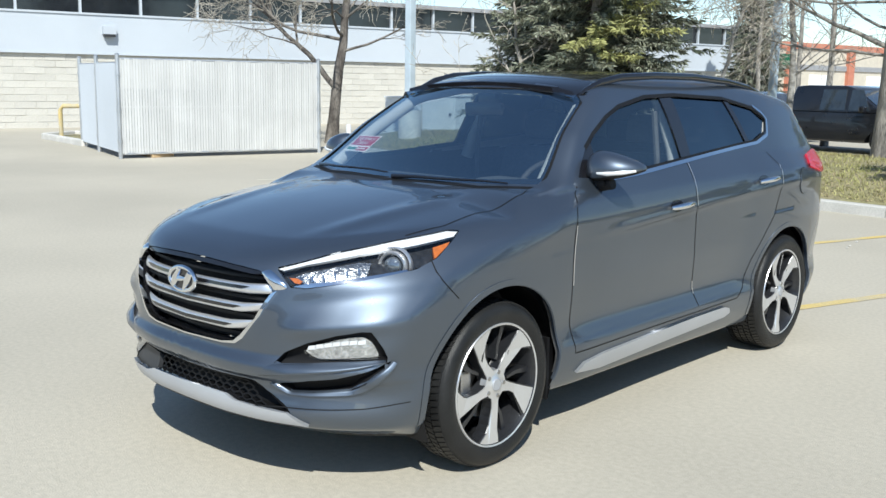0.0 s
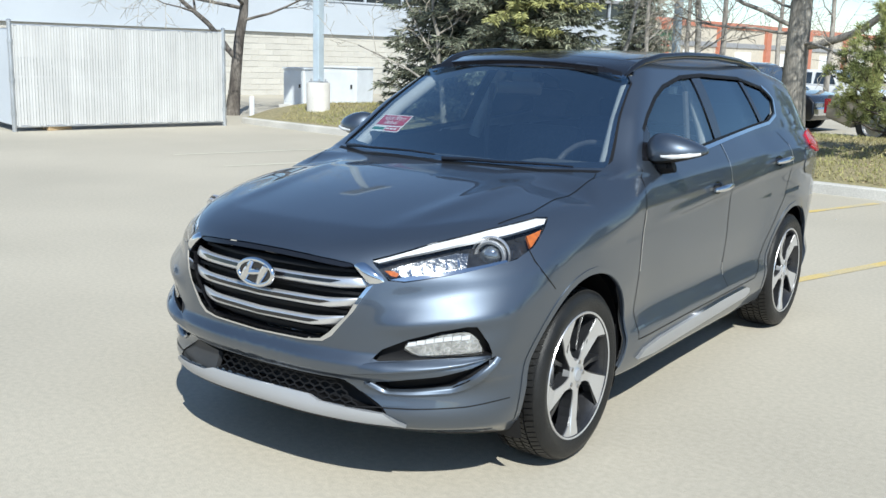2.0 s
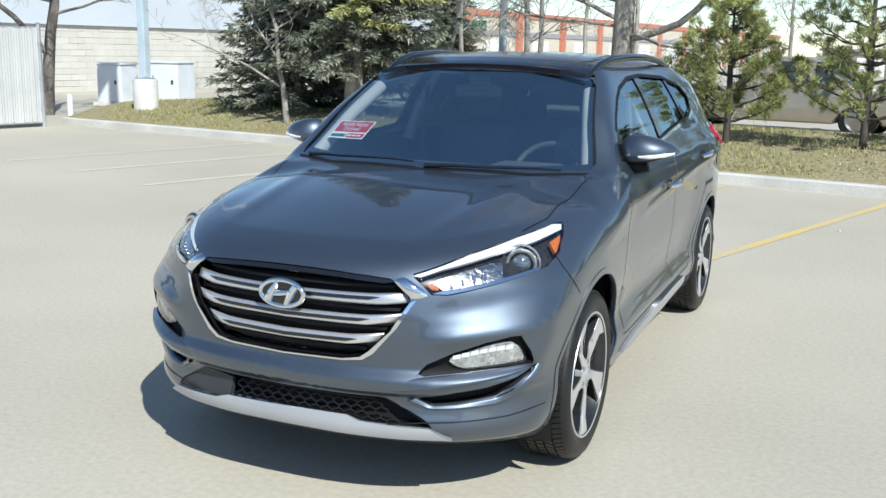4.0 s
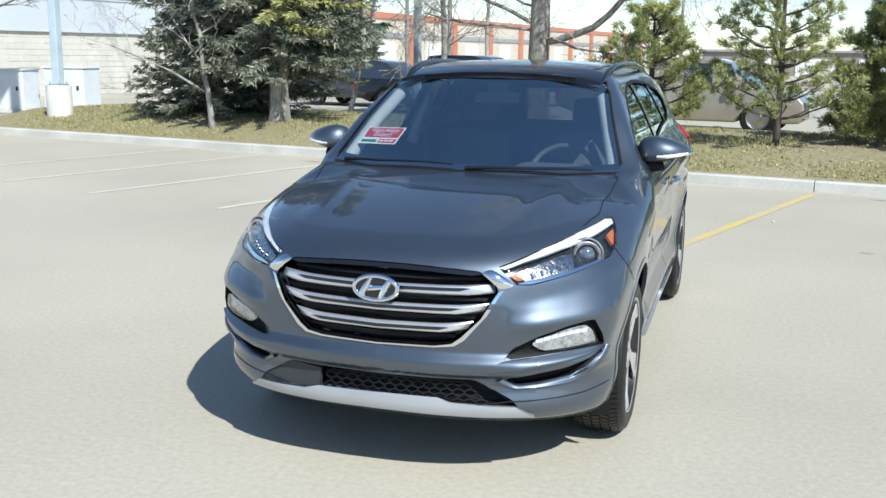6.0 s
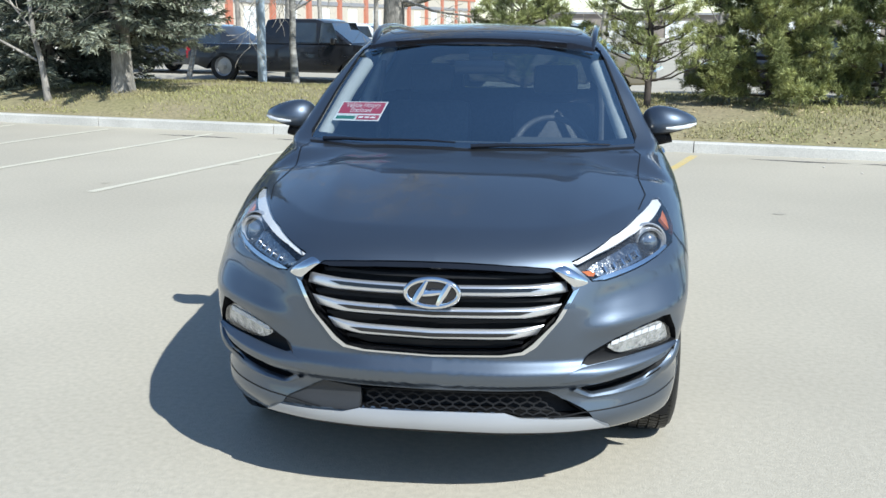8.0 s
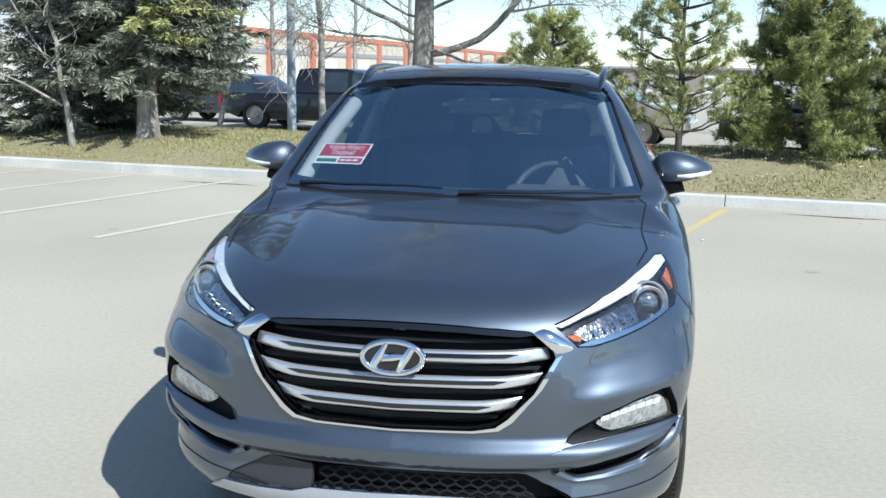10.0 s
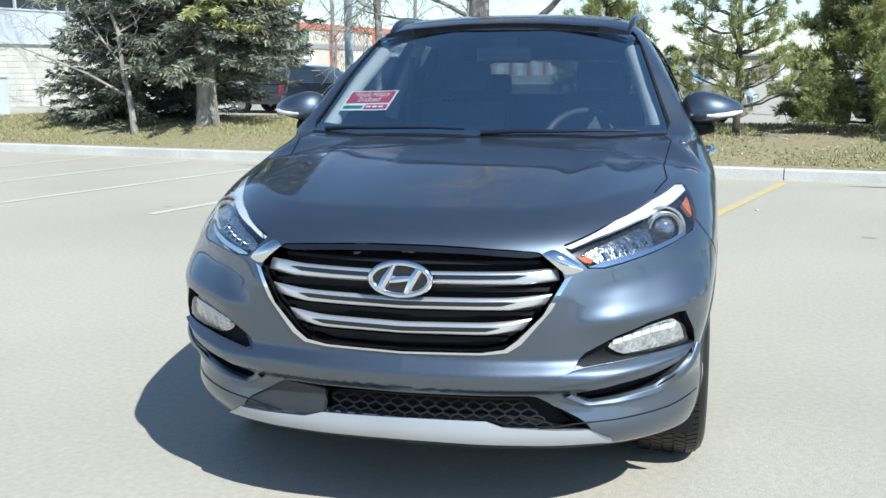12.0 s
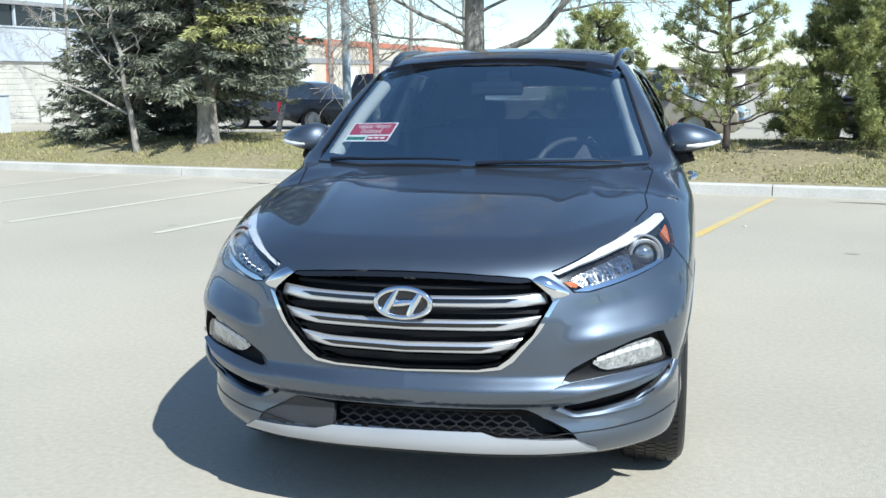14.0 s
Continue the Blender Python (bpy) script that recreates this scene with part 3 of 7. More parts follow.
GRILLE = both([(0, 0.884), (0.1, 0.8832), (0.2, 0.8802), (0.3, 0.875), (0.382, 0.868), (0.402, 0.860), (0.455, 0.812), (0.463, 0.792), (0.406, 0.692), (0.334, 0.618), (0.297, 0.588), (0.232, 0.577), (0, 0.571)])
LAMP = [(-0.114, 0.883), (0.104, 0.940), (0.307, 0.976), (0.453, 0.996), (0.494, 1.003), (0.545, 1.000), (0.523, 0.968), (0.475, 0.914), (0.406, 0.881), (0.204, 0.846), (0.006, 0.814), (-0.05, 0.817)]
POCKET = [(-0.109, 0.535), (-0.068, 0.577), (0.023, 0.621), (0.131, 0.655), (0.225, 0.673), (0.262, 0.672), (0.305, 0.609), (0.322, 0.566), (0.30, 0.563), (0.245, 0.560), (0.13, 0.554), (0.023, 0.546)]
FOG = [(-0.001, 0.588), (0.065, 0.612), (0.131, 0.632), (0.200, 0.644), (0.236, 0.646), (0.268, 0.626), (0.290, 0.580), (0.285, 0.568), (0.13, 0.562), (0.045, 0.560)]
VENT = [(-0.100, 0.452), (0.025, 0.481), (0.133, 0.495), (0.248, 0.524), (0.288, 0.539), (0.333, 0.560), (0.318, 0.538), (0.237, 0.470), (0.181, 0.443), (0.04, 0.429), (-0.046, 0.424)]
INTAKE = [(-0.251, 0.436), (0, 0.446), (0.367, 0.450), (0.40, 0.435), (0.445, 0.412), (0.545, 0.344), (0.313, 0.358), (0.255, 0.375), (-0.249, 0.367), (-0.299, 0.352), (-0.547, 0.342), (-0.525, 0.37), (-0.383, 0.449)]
SCREEN = both([(0, 1.578), (0.2, 1.574), (0.45, 1.556), (0.575, 1.536), (0.60, 1.50), (0.735, 1.155), (0.735, 1.138), (0.5, 1.13), (0, 1.126)])
DAYLIGHT = [(0.60, 1.165), (0.74, 1.29), (0.84, 1.355), (1.0, 1.428), (1.158, 1.478), (1.44, 1.522), (1.75, 1.532), (2.26, 1.512), (2.55, 1.458), (2.645, 1.39), (2.57, 1.305), (2.42, 1.262), (1.6, 1.20), (1.1, 1.163), (0.75, 1.15)]
TAILGATE_GLASS = both([(0, 1.44), (0.4, 1.43), (0.54, 1.40), (0.62, 1.20), (0.60, 1.15), (0, 1.13)])
ARCH_F = [(0.408 * math.cos(a) + 0.01, 0.352 + 0.416 * math.sin(a)) for a in np.linspace(0, 2 * math.pi, 72, endpoint=False)]
ARCH_R = [(2.67 + 0.398 * math.cos(a), 0.352 + 0.402 * math.sin(a)) for a in np.linspace(0, 2 * math.pi, 72, endpoint=False)]


def body_grid():
    """The left half's surface as a grid of rays about a core line, from nose to tail."""
    n_turn = 190
    turn = np.linspace(0, math.pi, n_turn)
    a, b = np.array((0, 0.1, 0.72)), np.array((0, 2.9, 0.80))
    rows = []
    for p in np.linspace(radians(1.2), radians(90), 84, endpoint=False):
        rows.append((a, p, -1))
    for s in np.linspace(0, 1, 130):
        rows.append((a + (b - a) * s, radians(90), -1))
    for p in np.linspace(radians(88), radians(1.5), 42):
        rows.append((b, p, 1))
    origin, way = [], []
    for c, p, sign in rows:
        d = np.stack([np.sin(turn) * math.sin(p), np.full(n_turn, sign * math.cos(p)), -np.cos(turn) * math.sin(p)], 1)
        origin.append(c + d * 1.5)
        way.append(-d)
    q, _ = body_root(np.concatenate(origin), np.concatenate(way), far=1.45, steps=48)
    q = q.reshape(len(rows), n_turn, 3)
    q[:, 0, 0] = q[:, -1, 0] = 0
    return q


def build_shell(car):
    q = body_grid()
    nr, nt = q.shape[:2]
    verts = q.reshape(-1, 3)
    index = np.arange(nr * nt).reshape(nr, nt)
    faces = np.stack([index[:-1, :-1], index[1:, :-1], index[1:, 1:], index[:-1, 1:]], -1).reshape(-1, 4)
    keep = np.ones(len(faces), bool)
    center = verts[faces].mean(1)
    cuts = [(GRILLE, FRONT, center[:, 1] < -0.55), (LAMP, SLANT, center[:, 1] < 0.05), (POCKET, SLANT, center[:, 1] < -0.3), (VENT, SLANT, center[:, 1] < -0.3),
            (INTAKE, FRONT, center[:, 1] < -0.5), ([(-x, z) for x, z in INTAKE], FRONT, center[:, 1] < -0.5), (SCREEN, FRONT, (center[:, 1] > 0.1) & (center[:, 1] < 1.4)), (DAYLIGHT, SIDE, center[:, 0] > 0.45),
            (TAILGATE_GLASS, REAR, center[:, 1] > 3.0), (ARCH_F, SIDE, center[:, 0] > 0.58), (ARCH_R, SIDE, center[:, 0] > 0.58)]
    for poly, seen, where in cuts:
        drop = inside(flat(center, seen), list(poly)) & where & keep
        keep &= ~drop
        gone = np.unique(faces[drop])
        edge = np.intersect1d(gone, np.unique(faces[keep]))
        edge = edge[verts[edge, 2] > 0.225] if seen is SIDE else edge
        if len(edge):
            p2 = onto(flat(verts[edge], seen), list(poly))
            placed, _ = cast(p2, seen)
            near = np.linalg.norm(placed - verts[edge], axis=1) < 0.06
            verts[edge[near]] = placed[near]
    faces = faces[keep]
    center = verts[faces].mean(1)
    fn = body_normal(center)
    x, y, z = center.T
    names = np.full(len(faces), "quarter_panel", object)
    names[(y < 0.45)] = "front_wing"
    names[(y < -0.2) & (z < 0.93) & (y < -0.42 + 0.1 * z)] = "front_bumper"
    names[(fn[:, 2] > 0.45) & (y < 0.42) & (x < 0.74) & (z > 0.87)] = "bonnet"
    door = (y > 0.49) & (z < 1.2) & (z > 0.385) & (x > 0.5)
    names[door & (y < 1.56)] = "front_door"
    names[door & (y >= 1.56) & (y < 2.5) & ((y - 2.67) ** 2 + (z - 0.35) ** 2 > 0.45 ** 2)] = "rear_door"
    names[(y > 0.45) & (z <= 0.385) & (y < 2.3)] = "sill"
    names[(z > 1.5) & (y > 0.9) & (fn[:, 2] > 0.6)] = "roof"
    names[(y > 3.15) & (z > 0.75)] = "tailgate"
    names[(y > 3.0) & (z <= 0.75)] = "rear_bumper"
    names[(fn[:, 2] < -0.8) & (z < 0.24)] = "floor_pan"
    for name in sorted(set(names)):
        f = faces[names == name]
        one_side = name in ("front_wing", "front_door", "rear_door", "quarter_panel", "sill")
        ids, inv = np.unique(f, return_inverse=True)
        v = verts[ids]
        f = inv.reshape(-1, 4)
        nrm = body_normal(v)
        m = BLACK_PLASTIC if name == "floor_pan" else PAINT
        if one_side:
            mesh_part(name, v, f, m, car, normals=nrm)
            mesh_part(name, v * (-1, 1, 1), f[:, ::-1], m, car, normals=nrm * (-1, 1, 1))
        else:
            n = len(v)
            mesh_part(name, np.concatenate([v, v * (-1, 1, 1)]), np.concatenate([f, f[:, ::-1] + n]), m, car, normals=np.concatenate([nrm, nrm * (-1, 1, 1)]))
    # cabin lining just inside the sheet metal
    inner = (center[:, 1] > 0.30) & (center[:, 1] < 3.35) & (center[:, 2] > 0.3)
    f = faces[inner]
    ids, inv = np.unique(f, return_inverse=True)
    nrm = body_normal(verts[ids])
    v = verts[ids] - nrm * 0.022
    f = inv.reshape(-1, 4)
    n = len(v)
    high = v[f].mean(1)[:, 2] > 1.16
    for name, pick, m, label in (("cabin_lining", ~high, LEATHER, "black cabin lining"), ("headlining", high, LINING, "pale grey headlining and pillar trim")):
        g = f[pick]
        mesh_part(name, np.concatenate([v, v * (-1, 1, 1)]), np.concatenate([g[:, ::-1], g + n]), m, car, label)


def build_wheel(car, x, y, flip):
    wheel = new("wheel")
    wheel.parent = car
    wheel.matrix_local = pose(x, y, 0.351, 0, 0, 180 if flip else 0)
    bm = bmesh.new()
    R, W = 0.3435, 0.118
    prof = [(0.243, -0.10), (0.262, -W + 0.004), (0.30, -W - 0.006), (0.328, -W + 0.004), (0.341, -0.098), (R, -0.080), (R, 0.080), (0.341, 0.098), (0.328, W - 0.004), (0.30, W + 0.006), (0.262, W - 0.004), (0.243, 0.10)]
    lathe(bm, prof, 72)
    tyre = part("tyre", bm, RUBBER, wheel, "black road tyre with a blocked tread", smooth=True)
    # tread blocks between four grooves
    verts, faces = [], []
    for k in range(80):
        for j, (x0, x1) in enumerate(((-0.098, -0.062), (-0.055, -0.022), (-0.016, 0.016), (0.022, 0.055), (0.062, 0.098))):
            a0 = 2 * math.pi * (k + 0.3 * (j % 2)) / 80
            a1 = a0 + 2 * math.pi / 80 * 0.78
            skew = 0.02 if j % 2 else -0.02
            base = len(verts)
            for r in (0.340, 0.3515):
                for xx, aa in ((x0, a0), (x1, a0 + skew), (x1, a1 + skew), (x0, a1)):
                    rr = r - (0.007 if abs(xx) > 0.09 else 0)
                    verts.append((xx, rr * math.cos(aa), rr * math.sin(aa)))
            faces += [(base + 4, base + 5, base + 6, base + 7)] + [(base + i, base + (i + 1) % 4, base + 4 + (i + 1) % 4, base + 4 + i) for i in range(4)]
    mesh_part("tread", verts, faces, RUBBER, tyre, smooth=False)
    bm = bmesh.new()
    lathe(bm, [(0.262, 0.110), (0.258, 0.116), (0.250, 0.114), (0.244, 0.10), (0.226, 0.05), (0.220, -0.09), (0.262, -0.10)], 72)
    rim = part("rim", bm, RIM_DARK, wheel, "dark alloy rim with a bright outer lip", smooth=True)
    bm = bmesh.new()
    lathe(bm, [(0.2625, 0.1105), (0.2585, 0.1172), (0.2515, 0.1150)], 72)
    part("rim_lip", bm, SATIN, rim, "machined rim lip", smooth=True)
    # five broad twisted spokes: bright face, dark flank
    blade = [(-0.55, 0.050), (-0.24, 0.080), (-0.16, 0.105), (-0.16, 0.14), (-0.20, 0.175), (-0.27, 0.205), (-0.36, 0.230), (-0.44, 0.2545), (-0.19, 0.2555), (0.05, 0.2555), (0.055, 0.235), (0.07, 0.19), (0.11, 0.14), (0.18, 0.10), (0.28, 0.075), (0.55, 0.050)]
    for k in range(5):
        turn = 2 * math.pi * k / 5 + 0.628
        pts = [(turn + a, r) for a, r in blade]
        for name, shrink, depth, top, m in (("spoke_back", 1.16, 0.05, 0.0955, RIM_DARK), ("spoke", 1.0, 0.006, 0.0995, SATIN)):
            bm = bmesh.new()
            mid = sum(a for a, r in pts) / len(pts)
            def place(a, r, d, f=shrink):
                a2 = mid + (a - mid) * f
                return (top - d + 0.012 * (r / 0.25) - 0.012 * math.exp(-((r - 0.14) / 0.06) ** 2), -r * math.sin(a2), r * math.cos(a2))
            up = [bm.verts.new(place(a, r, 0)) for a, r in pts]
            dn = [bm.verts.new(place(a, r, depth, shrink * (1.0 if m is SATIN else 1.05))) for a, r in pts]
            bm.faces.new(up)
            for i in range(len(pts)):
                j = (i + 1) % len(pts)
                bm.faces.new((up[i], dn[i], dn[j], up[j]))
            bmesh.ops.triangulate(bm, faces=[f for f in bm.faces if len(f.verts) > 4])
            part(name, bm, m, rim, "machined bright spoke face" if m is SATIN else "")
        # a slim dark fin trailing beside each spoke
        bm = bmesh.new()
        a0 = turn + 0.30
        fin = [(a0, 0.10), (a0 + 0.06, 0.16), (a0 + 0.02, 0.235), (a0 + 0.12, 0.237), (a0 + 0.16, 0.16), (a0 + 0.12, 0.10)]
        up = [bm.verts.new((0.078, -r * math.sin(a), r * math.cos(a))) for a, r in fin]
        dn = [bm.verts.new((0.03, -r * math.sin(a), r * math.cos(a))) for a, r in fin]
        bm.faces.new(up)
        for i in range(len(fin)):
            j = (i + 1) % len(fin)
            bm.faces.new((up[i], dn[i], dn[j], up[j]))
        part("spoke_fin", bm, RIM_DARK, rim)
    bm = bmesh.new()
    lathe(bm, [(0.0, 0.106), (0.026, 0.106), (0.031, 0.102), (0.062, 0.099), (0.066, 0.07)], 32)
    hub = part("hub", bm, SATIN, wheel, "machined hub", smooth=True)
    bm = bmesh.new()
    lathe(bm, [(0.0, 0.1085), (0.024, 0.1085), (0.028, 0.105)], 28)
    part("centre_cap", bm, PAINT_LIGHT, hub, smooth=True)
    for k in range(5):
        a = 2 * math.pi * (k + 0.5) / 5 + 0.28
        bm = bmesh.new()
        lathe(bm, [(0.0, 0.104), (0.009, 0.103), (0.011, 0.085)], 8, Matrix.Translation((0, -0.052 * math.sin(a), 0.052 * math.cos(a))))
        part("wheel_nut", bm, STEEL, hub)
    bm = bmesh.new()
    lathe(bm, [(0.055, 0.03), (0.15, 0.03), (0.152, 0.02), (0.152, 0.004), (0.055, 0.004)], 48)
    part("brake_disc", bm, STEEL, wheel, "bare steel brake disc", smooth=True)
    bm = bmesh.new()
    box(bm, (0.0, -0.165, -0.06), (0.055, -0.10, 0.075), 0.012)
    part("brake_caliper", bm, STEEL, wheel)
    return wheel


def build_headlamp(car, mirror):
    s = -1 if mirror else 1
    lamp = new("headlamp")
    lamp.parent = car
    tagged(lamp, label="swept-back headlamp with chrome brow and amber corner")
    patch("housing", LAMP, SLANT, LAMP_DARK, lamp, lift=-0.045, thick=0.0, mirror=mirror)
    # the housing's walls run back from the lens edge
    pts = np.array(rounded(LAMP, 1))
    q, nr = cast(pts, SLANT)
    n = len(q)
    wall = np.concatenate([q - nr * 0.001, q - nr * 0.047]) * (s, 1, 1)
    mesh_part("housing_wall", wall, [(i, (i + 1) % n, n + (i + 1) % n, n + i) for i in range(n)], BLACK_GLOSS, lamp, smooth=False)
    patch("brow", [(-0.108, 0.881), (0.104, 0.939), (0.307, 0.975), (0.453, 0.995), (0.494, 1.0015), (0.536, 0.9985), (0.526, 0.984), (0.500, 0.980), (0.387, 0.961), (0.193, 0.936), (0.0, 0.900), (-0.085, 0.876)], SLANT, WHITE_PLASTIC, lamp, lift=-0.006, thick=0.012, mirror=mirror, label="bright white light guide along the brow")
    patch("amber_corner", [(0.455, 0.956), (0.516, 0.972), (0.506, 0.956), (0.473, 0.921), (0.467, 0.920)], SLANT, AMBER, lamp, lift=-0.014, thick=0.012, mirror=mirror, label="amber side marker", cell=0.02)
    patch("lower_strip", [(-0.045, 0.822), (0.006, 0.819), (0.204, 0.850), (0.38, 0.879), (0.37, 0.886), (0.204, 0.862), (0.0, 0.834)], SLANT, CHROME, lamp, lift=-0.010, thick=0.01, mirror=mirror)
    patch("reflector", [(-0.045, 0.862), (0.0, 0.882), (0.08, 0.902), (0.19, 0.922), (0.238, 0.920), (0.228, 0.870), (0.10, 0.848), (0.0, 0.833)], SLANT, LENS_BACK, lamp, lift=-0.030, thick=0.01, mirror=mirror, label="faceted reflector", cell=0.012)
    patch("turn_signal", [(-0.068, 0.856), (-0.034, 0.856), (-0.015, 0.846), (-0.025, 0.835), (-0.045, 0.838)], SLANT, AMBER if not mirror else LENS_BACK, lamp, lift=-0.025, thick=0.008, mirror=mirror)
    # ribs across the reflector
    for k in range(5):
        u = 0.02 + 0.043 * k
        patch("reflector_rib", [(u, 0.862 + 0.18 * u), (u + 0.008, 0.862 + 0.18 * u), (u + 0.012, 0.842 + 0.18 * u), (u + 0.004, 0.842 + 0.18 * u)], SLANT, CHROME, lamp, lift=-0.018, thick=0.012, mirror=mirror)
    # projector: ring, bowl and lens
    c, cn = cast([(0.322, 0.914)], SLANT)
    aim = Vector((0.35 * s, -0.93, 0.05)).normalized()
    m = Matrix.Translation(Vector(c[0] * (s, 1, 1)) - Vector(cn[0] * (s, 1, 1)) * 0.040) @ aim.to_track_quat("X", "Z").to_matrix().to_4x4()
    for name, prof, mt in (("projector_ring", [(0.056, -0.02), (0.058, 0.012), (0.054, 0.020), (0.046, 0.014), (0.043, -0.02)], SATIN),
                           ("outer_ring", [(0.071, -0.025), (0.073, 0.000), (0.070, 0.005), (0.066, 0.000), (0.065, -0.025)], SATIN),
                           ("projector_bowl", [(0.044, -0.01), (0.042, 0.004), (0.038, 0.002), (0.036, -0.02)], BLACK_GLOSS)):
        bm = bmesh.new()
        lathe(bm, prof, 40, m)
        part(name, bm, mt, lamp, smooth=True)
    bm = bmesh.new()
    lathe(bm, [(0.037 * math.cos(a), 0.026 * math.sin(a)) for a in np.linspace(0, math.pi / 2, 8)], 32, m)
    part("projector_lens", bm, PROJECTOR, lamp, "dark glass projector lens", smooth=True)
    lens = patch("lens", LAMP, SLANT, LENS, lamp, lift=0.001, thick=0.004, mirror=mirror, label="clear lens", round_turns=1)
    lens.visible_shadow = False
    return lamp


def build_front(car):
    grille = new("grille")
    grille.parent = car
    tagged(grille, label="hexagonal grille with three bright bars")
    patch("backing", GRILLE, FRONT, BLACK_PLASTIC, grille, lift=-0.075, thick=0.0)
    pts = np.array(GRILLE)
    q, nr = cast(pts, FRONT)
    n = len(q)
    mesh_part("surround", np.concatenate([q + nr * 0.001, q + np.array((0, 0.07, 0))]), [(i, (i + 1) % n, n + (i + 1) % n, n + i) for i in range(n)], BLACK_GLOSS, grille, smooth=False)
    # upper black strip and thin inner slats
    patch("upper_strip", both([(0, 0.882), (0.1, 0.8812), (0.2, 0.8782), (0.3, 0.873), (0.382, 0.866), (0.398, 0.858), (0.36, 0.853), (0.2, 0.863), (0, 0.867)]), FRONT, BLACK_GLOSS, grille, lift=-0.004, thick=0.02)
    for z, w in ((0.842, 0.40), (0.762, 0.43), (0.686, 0.385), (0.608, 0.31)):
        patch("inner_slat", both([(0, z + 0.004), (w, z + 0.010), (w - 0.005, z - 0.002), (0, z - 0.008)]), FRONT, BLACK_PLASTIC, grille, lift=-0.035, thick=0.02)
    # each bar is a bright blade with a dark slot along its middle
    for z0, z1, w0, w1, slot, rise in ((0.811, 0.775, 0.448, 0.456, 0.36, 0.016), (0.735, 0.698, 0.436, 0.414, 0.33, 0.018), (0.659, 0.623, 0.377, 0.350, 0.285, 0.018)):
        top_line = [(-w0, z0 + rise), (-w0 + 0.12, z0 + 0.006), (0, z0), (w0 - 0.12, z0 + 0.006), (w0, z0 + rise)]
        low_line = [(-w1, z1 + rise), (-w1 + 0.10, z1 + 0.004), (0, z1), (w1 - 0.10, z1 + 0.004), (w1, z1 + rise)]
        bar = bulge("bar", low_line, top_line, FRONT, SATIN, grille, base=-0.022, high=0.018, power=0.16, label="bright satin grille bar")
        zm = (z0 + z1) / 2
        patch("slot", both([(0, zm + 0.0075), (slot - 0.03, zm + 0.0135), (slot, zm + 0.012), (slot - 0.04, zm + 0.001), (0, zm - 0.0055)]), FRONT, BLACK_GLOSS, bar, lift=-0.0012, thick=0.006)
    # chrome frame: sides, bottom, and the upper wings that reach the lamps
    outer = [(0.480, 0.800), (0.426, 0.705), (0.345, 0.608), (0.306, 0.5825), (0.235, 0.5745), (0, 0.569)]
    inner_edge = [(0.463, 0.792), (0.406, 0.692), (0.334, 0.618), (0.297, 0.588), (0.232, 0.577), (0, 0.571)]
    inner_edge = [(x, z + 0.004) if x < 0.3 else (x - 0.002, z) for x, z in inner_edge]
    whole = outer + [(-x, z) for x, z in reversed(outer[:-1])] + [(-x, z) for x, z in inner_edge[:-1]] + list(reversed(inner_edge))
    patch("frame", whole, FRONT, CHROME, grille, lift=0.007, thick=0.02, label="chrome grille frame")
    for mirror in (False, True):
        bulge("frame_wing", [(0.388, 0.868), (0.420, 0.842), (0.452, 0.815), (0.468, 0.795)], [(0.420, 0.881), (0.455, 0.862), (0.500, 0.832), (0.524, 0.806)], FRONT, CHROME, grille, base=0.001, high=0.010, power=0.5, mirror=mirror, step=0.012, label="chrome wing between grille and lamp")
    # the oval badge
    bm = bmesh.new()
    badge_m = Matrix.Translation((0, -0.908, 0.792)) @ Matrix.Rotation(radians(-5), 4, "X")
    ring = []
    for k in range(48):
        a = 2 * math.pi * k / 48
        ring.append((0.088 * math.cos(a), 0.046 * math.sin(a)))
    pts3 = [badge_m @ Vector((x, 0, z)) for x, z in ring]
    tube(bm, pts3 + [pts3[0], pts3[1]], 0.0092, 10, caps=False)
    badge = part("badge", bm, CHROME, grille, "oval chrome badge", smooth=True)
    bm = bmesh.new()
    slab(bm, ring, 0.012, badge_m)
    part("badge_field", bm, BLACK_GLOSS, badge)
    bm = bmesh.new()
    for line, rr in (([(-0.058, -0.030), (-0.040, 0.0), (-0.018, 0.040)], (0.013, 0.016, 0.008)), ([(0.058, 0.030), (0.040, 0.0), (0.018, -0.040)], (0.013, 0.016, 0.008)), ([(-0.040, -0.006), (0.0, 0.002), (0.040, 0.006)], (0.008, 0.013, 0.008))):
        tube(bm, [badge_m @ Vector((x, -0.003, z)) for x, z in line], rr, 8)
    part("badge_emblem", bm, CHROME, badge, smooth=True)

    for mirror in (False, True):
        fog = new("fog_lamp_bay")
        fog.parent = car
        tagged(fog, label="black lamp bay in the bumper corner")
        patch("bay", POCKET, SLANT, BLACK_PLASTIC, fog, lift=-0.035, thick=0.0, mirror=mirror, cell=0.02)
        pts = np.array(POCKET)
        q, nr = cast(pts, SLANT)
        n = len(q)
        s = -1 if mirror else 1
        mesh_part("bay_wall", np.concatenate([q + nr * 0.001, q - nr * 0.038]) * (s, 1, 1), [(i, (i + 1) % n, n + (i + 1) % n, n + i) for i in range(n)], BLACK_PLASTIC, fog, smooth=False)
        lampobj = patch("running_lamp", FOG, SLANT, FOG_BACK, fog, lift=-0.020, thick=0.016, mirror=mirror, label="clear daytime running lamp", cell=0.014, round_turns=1)
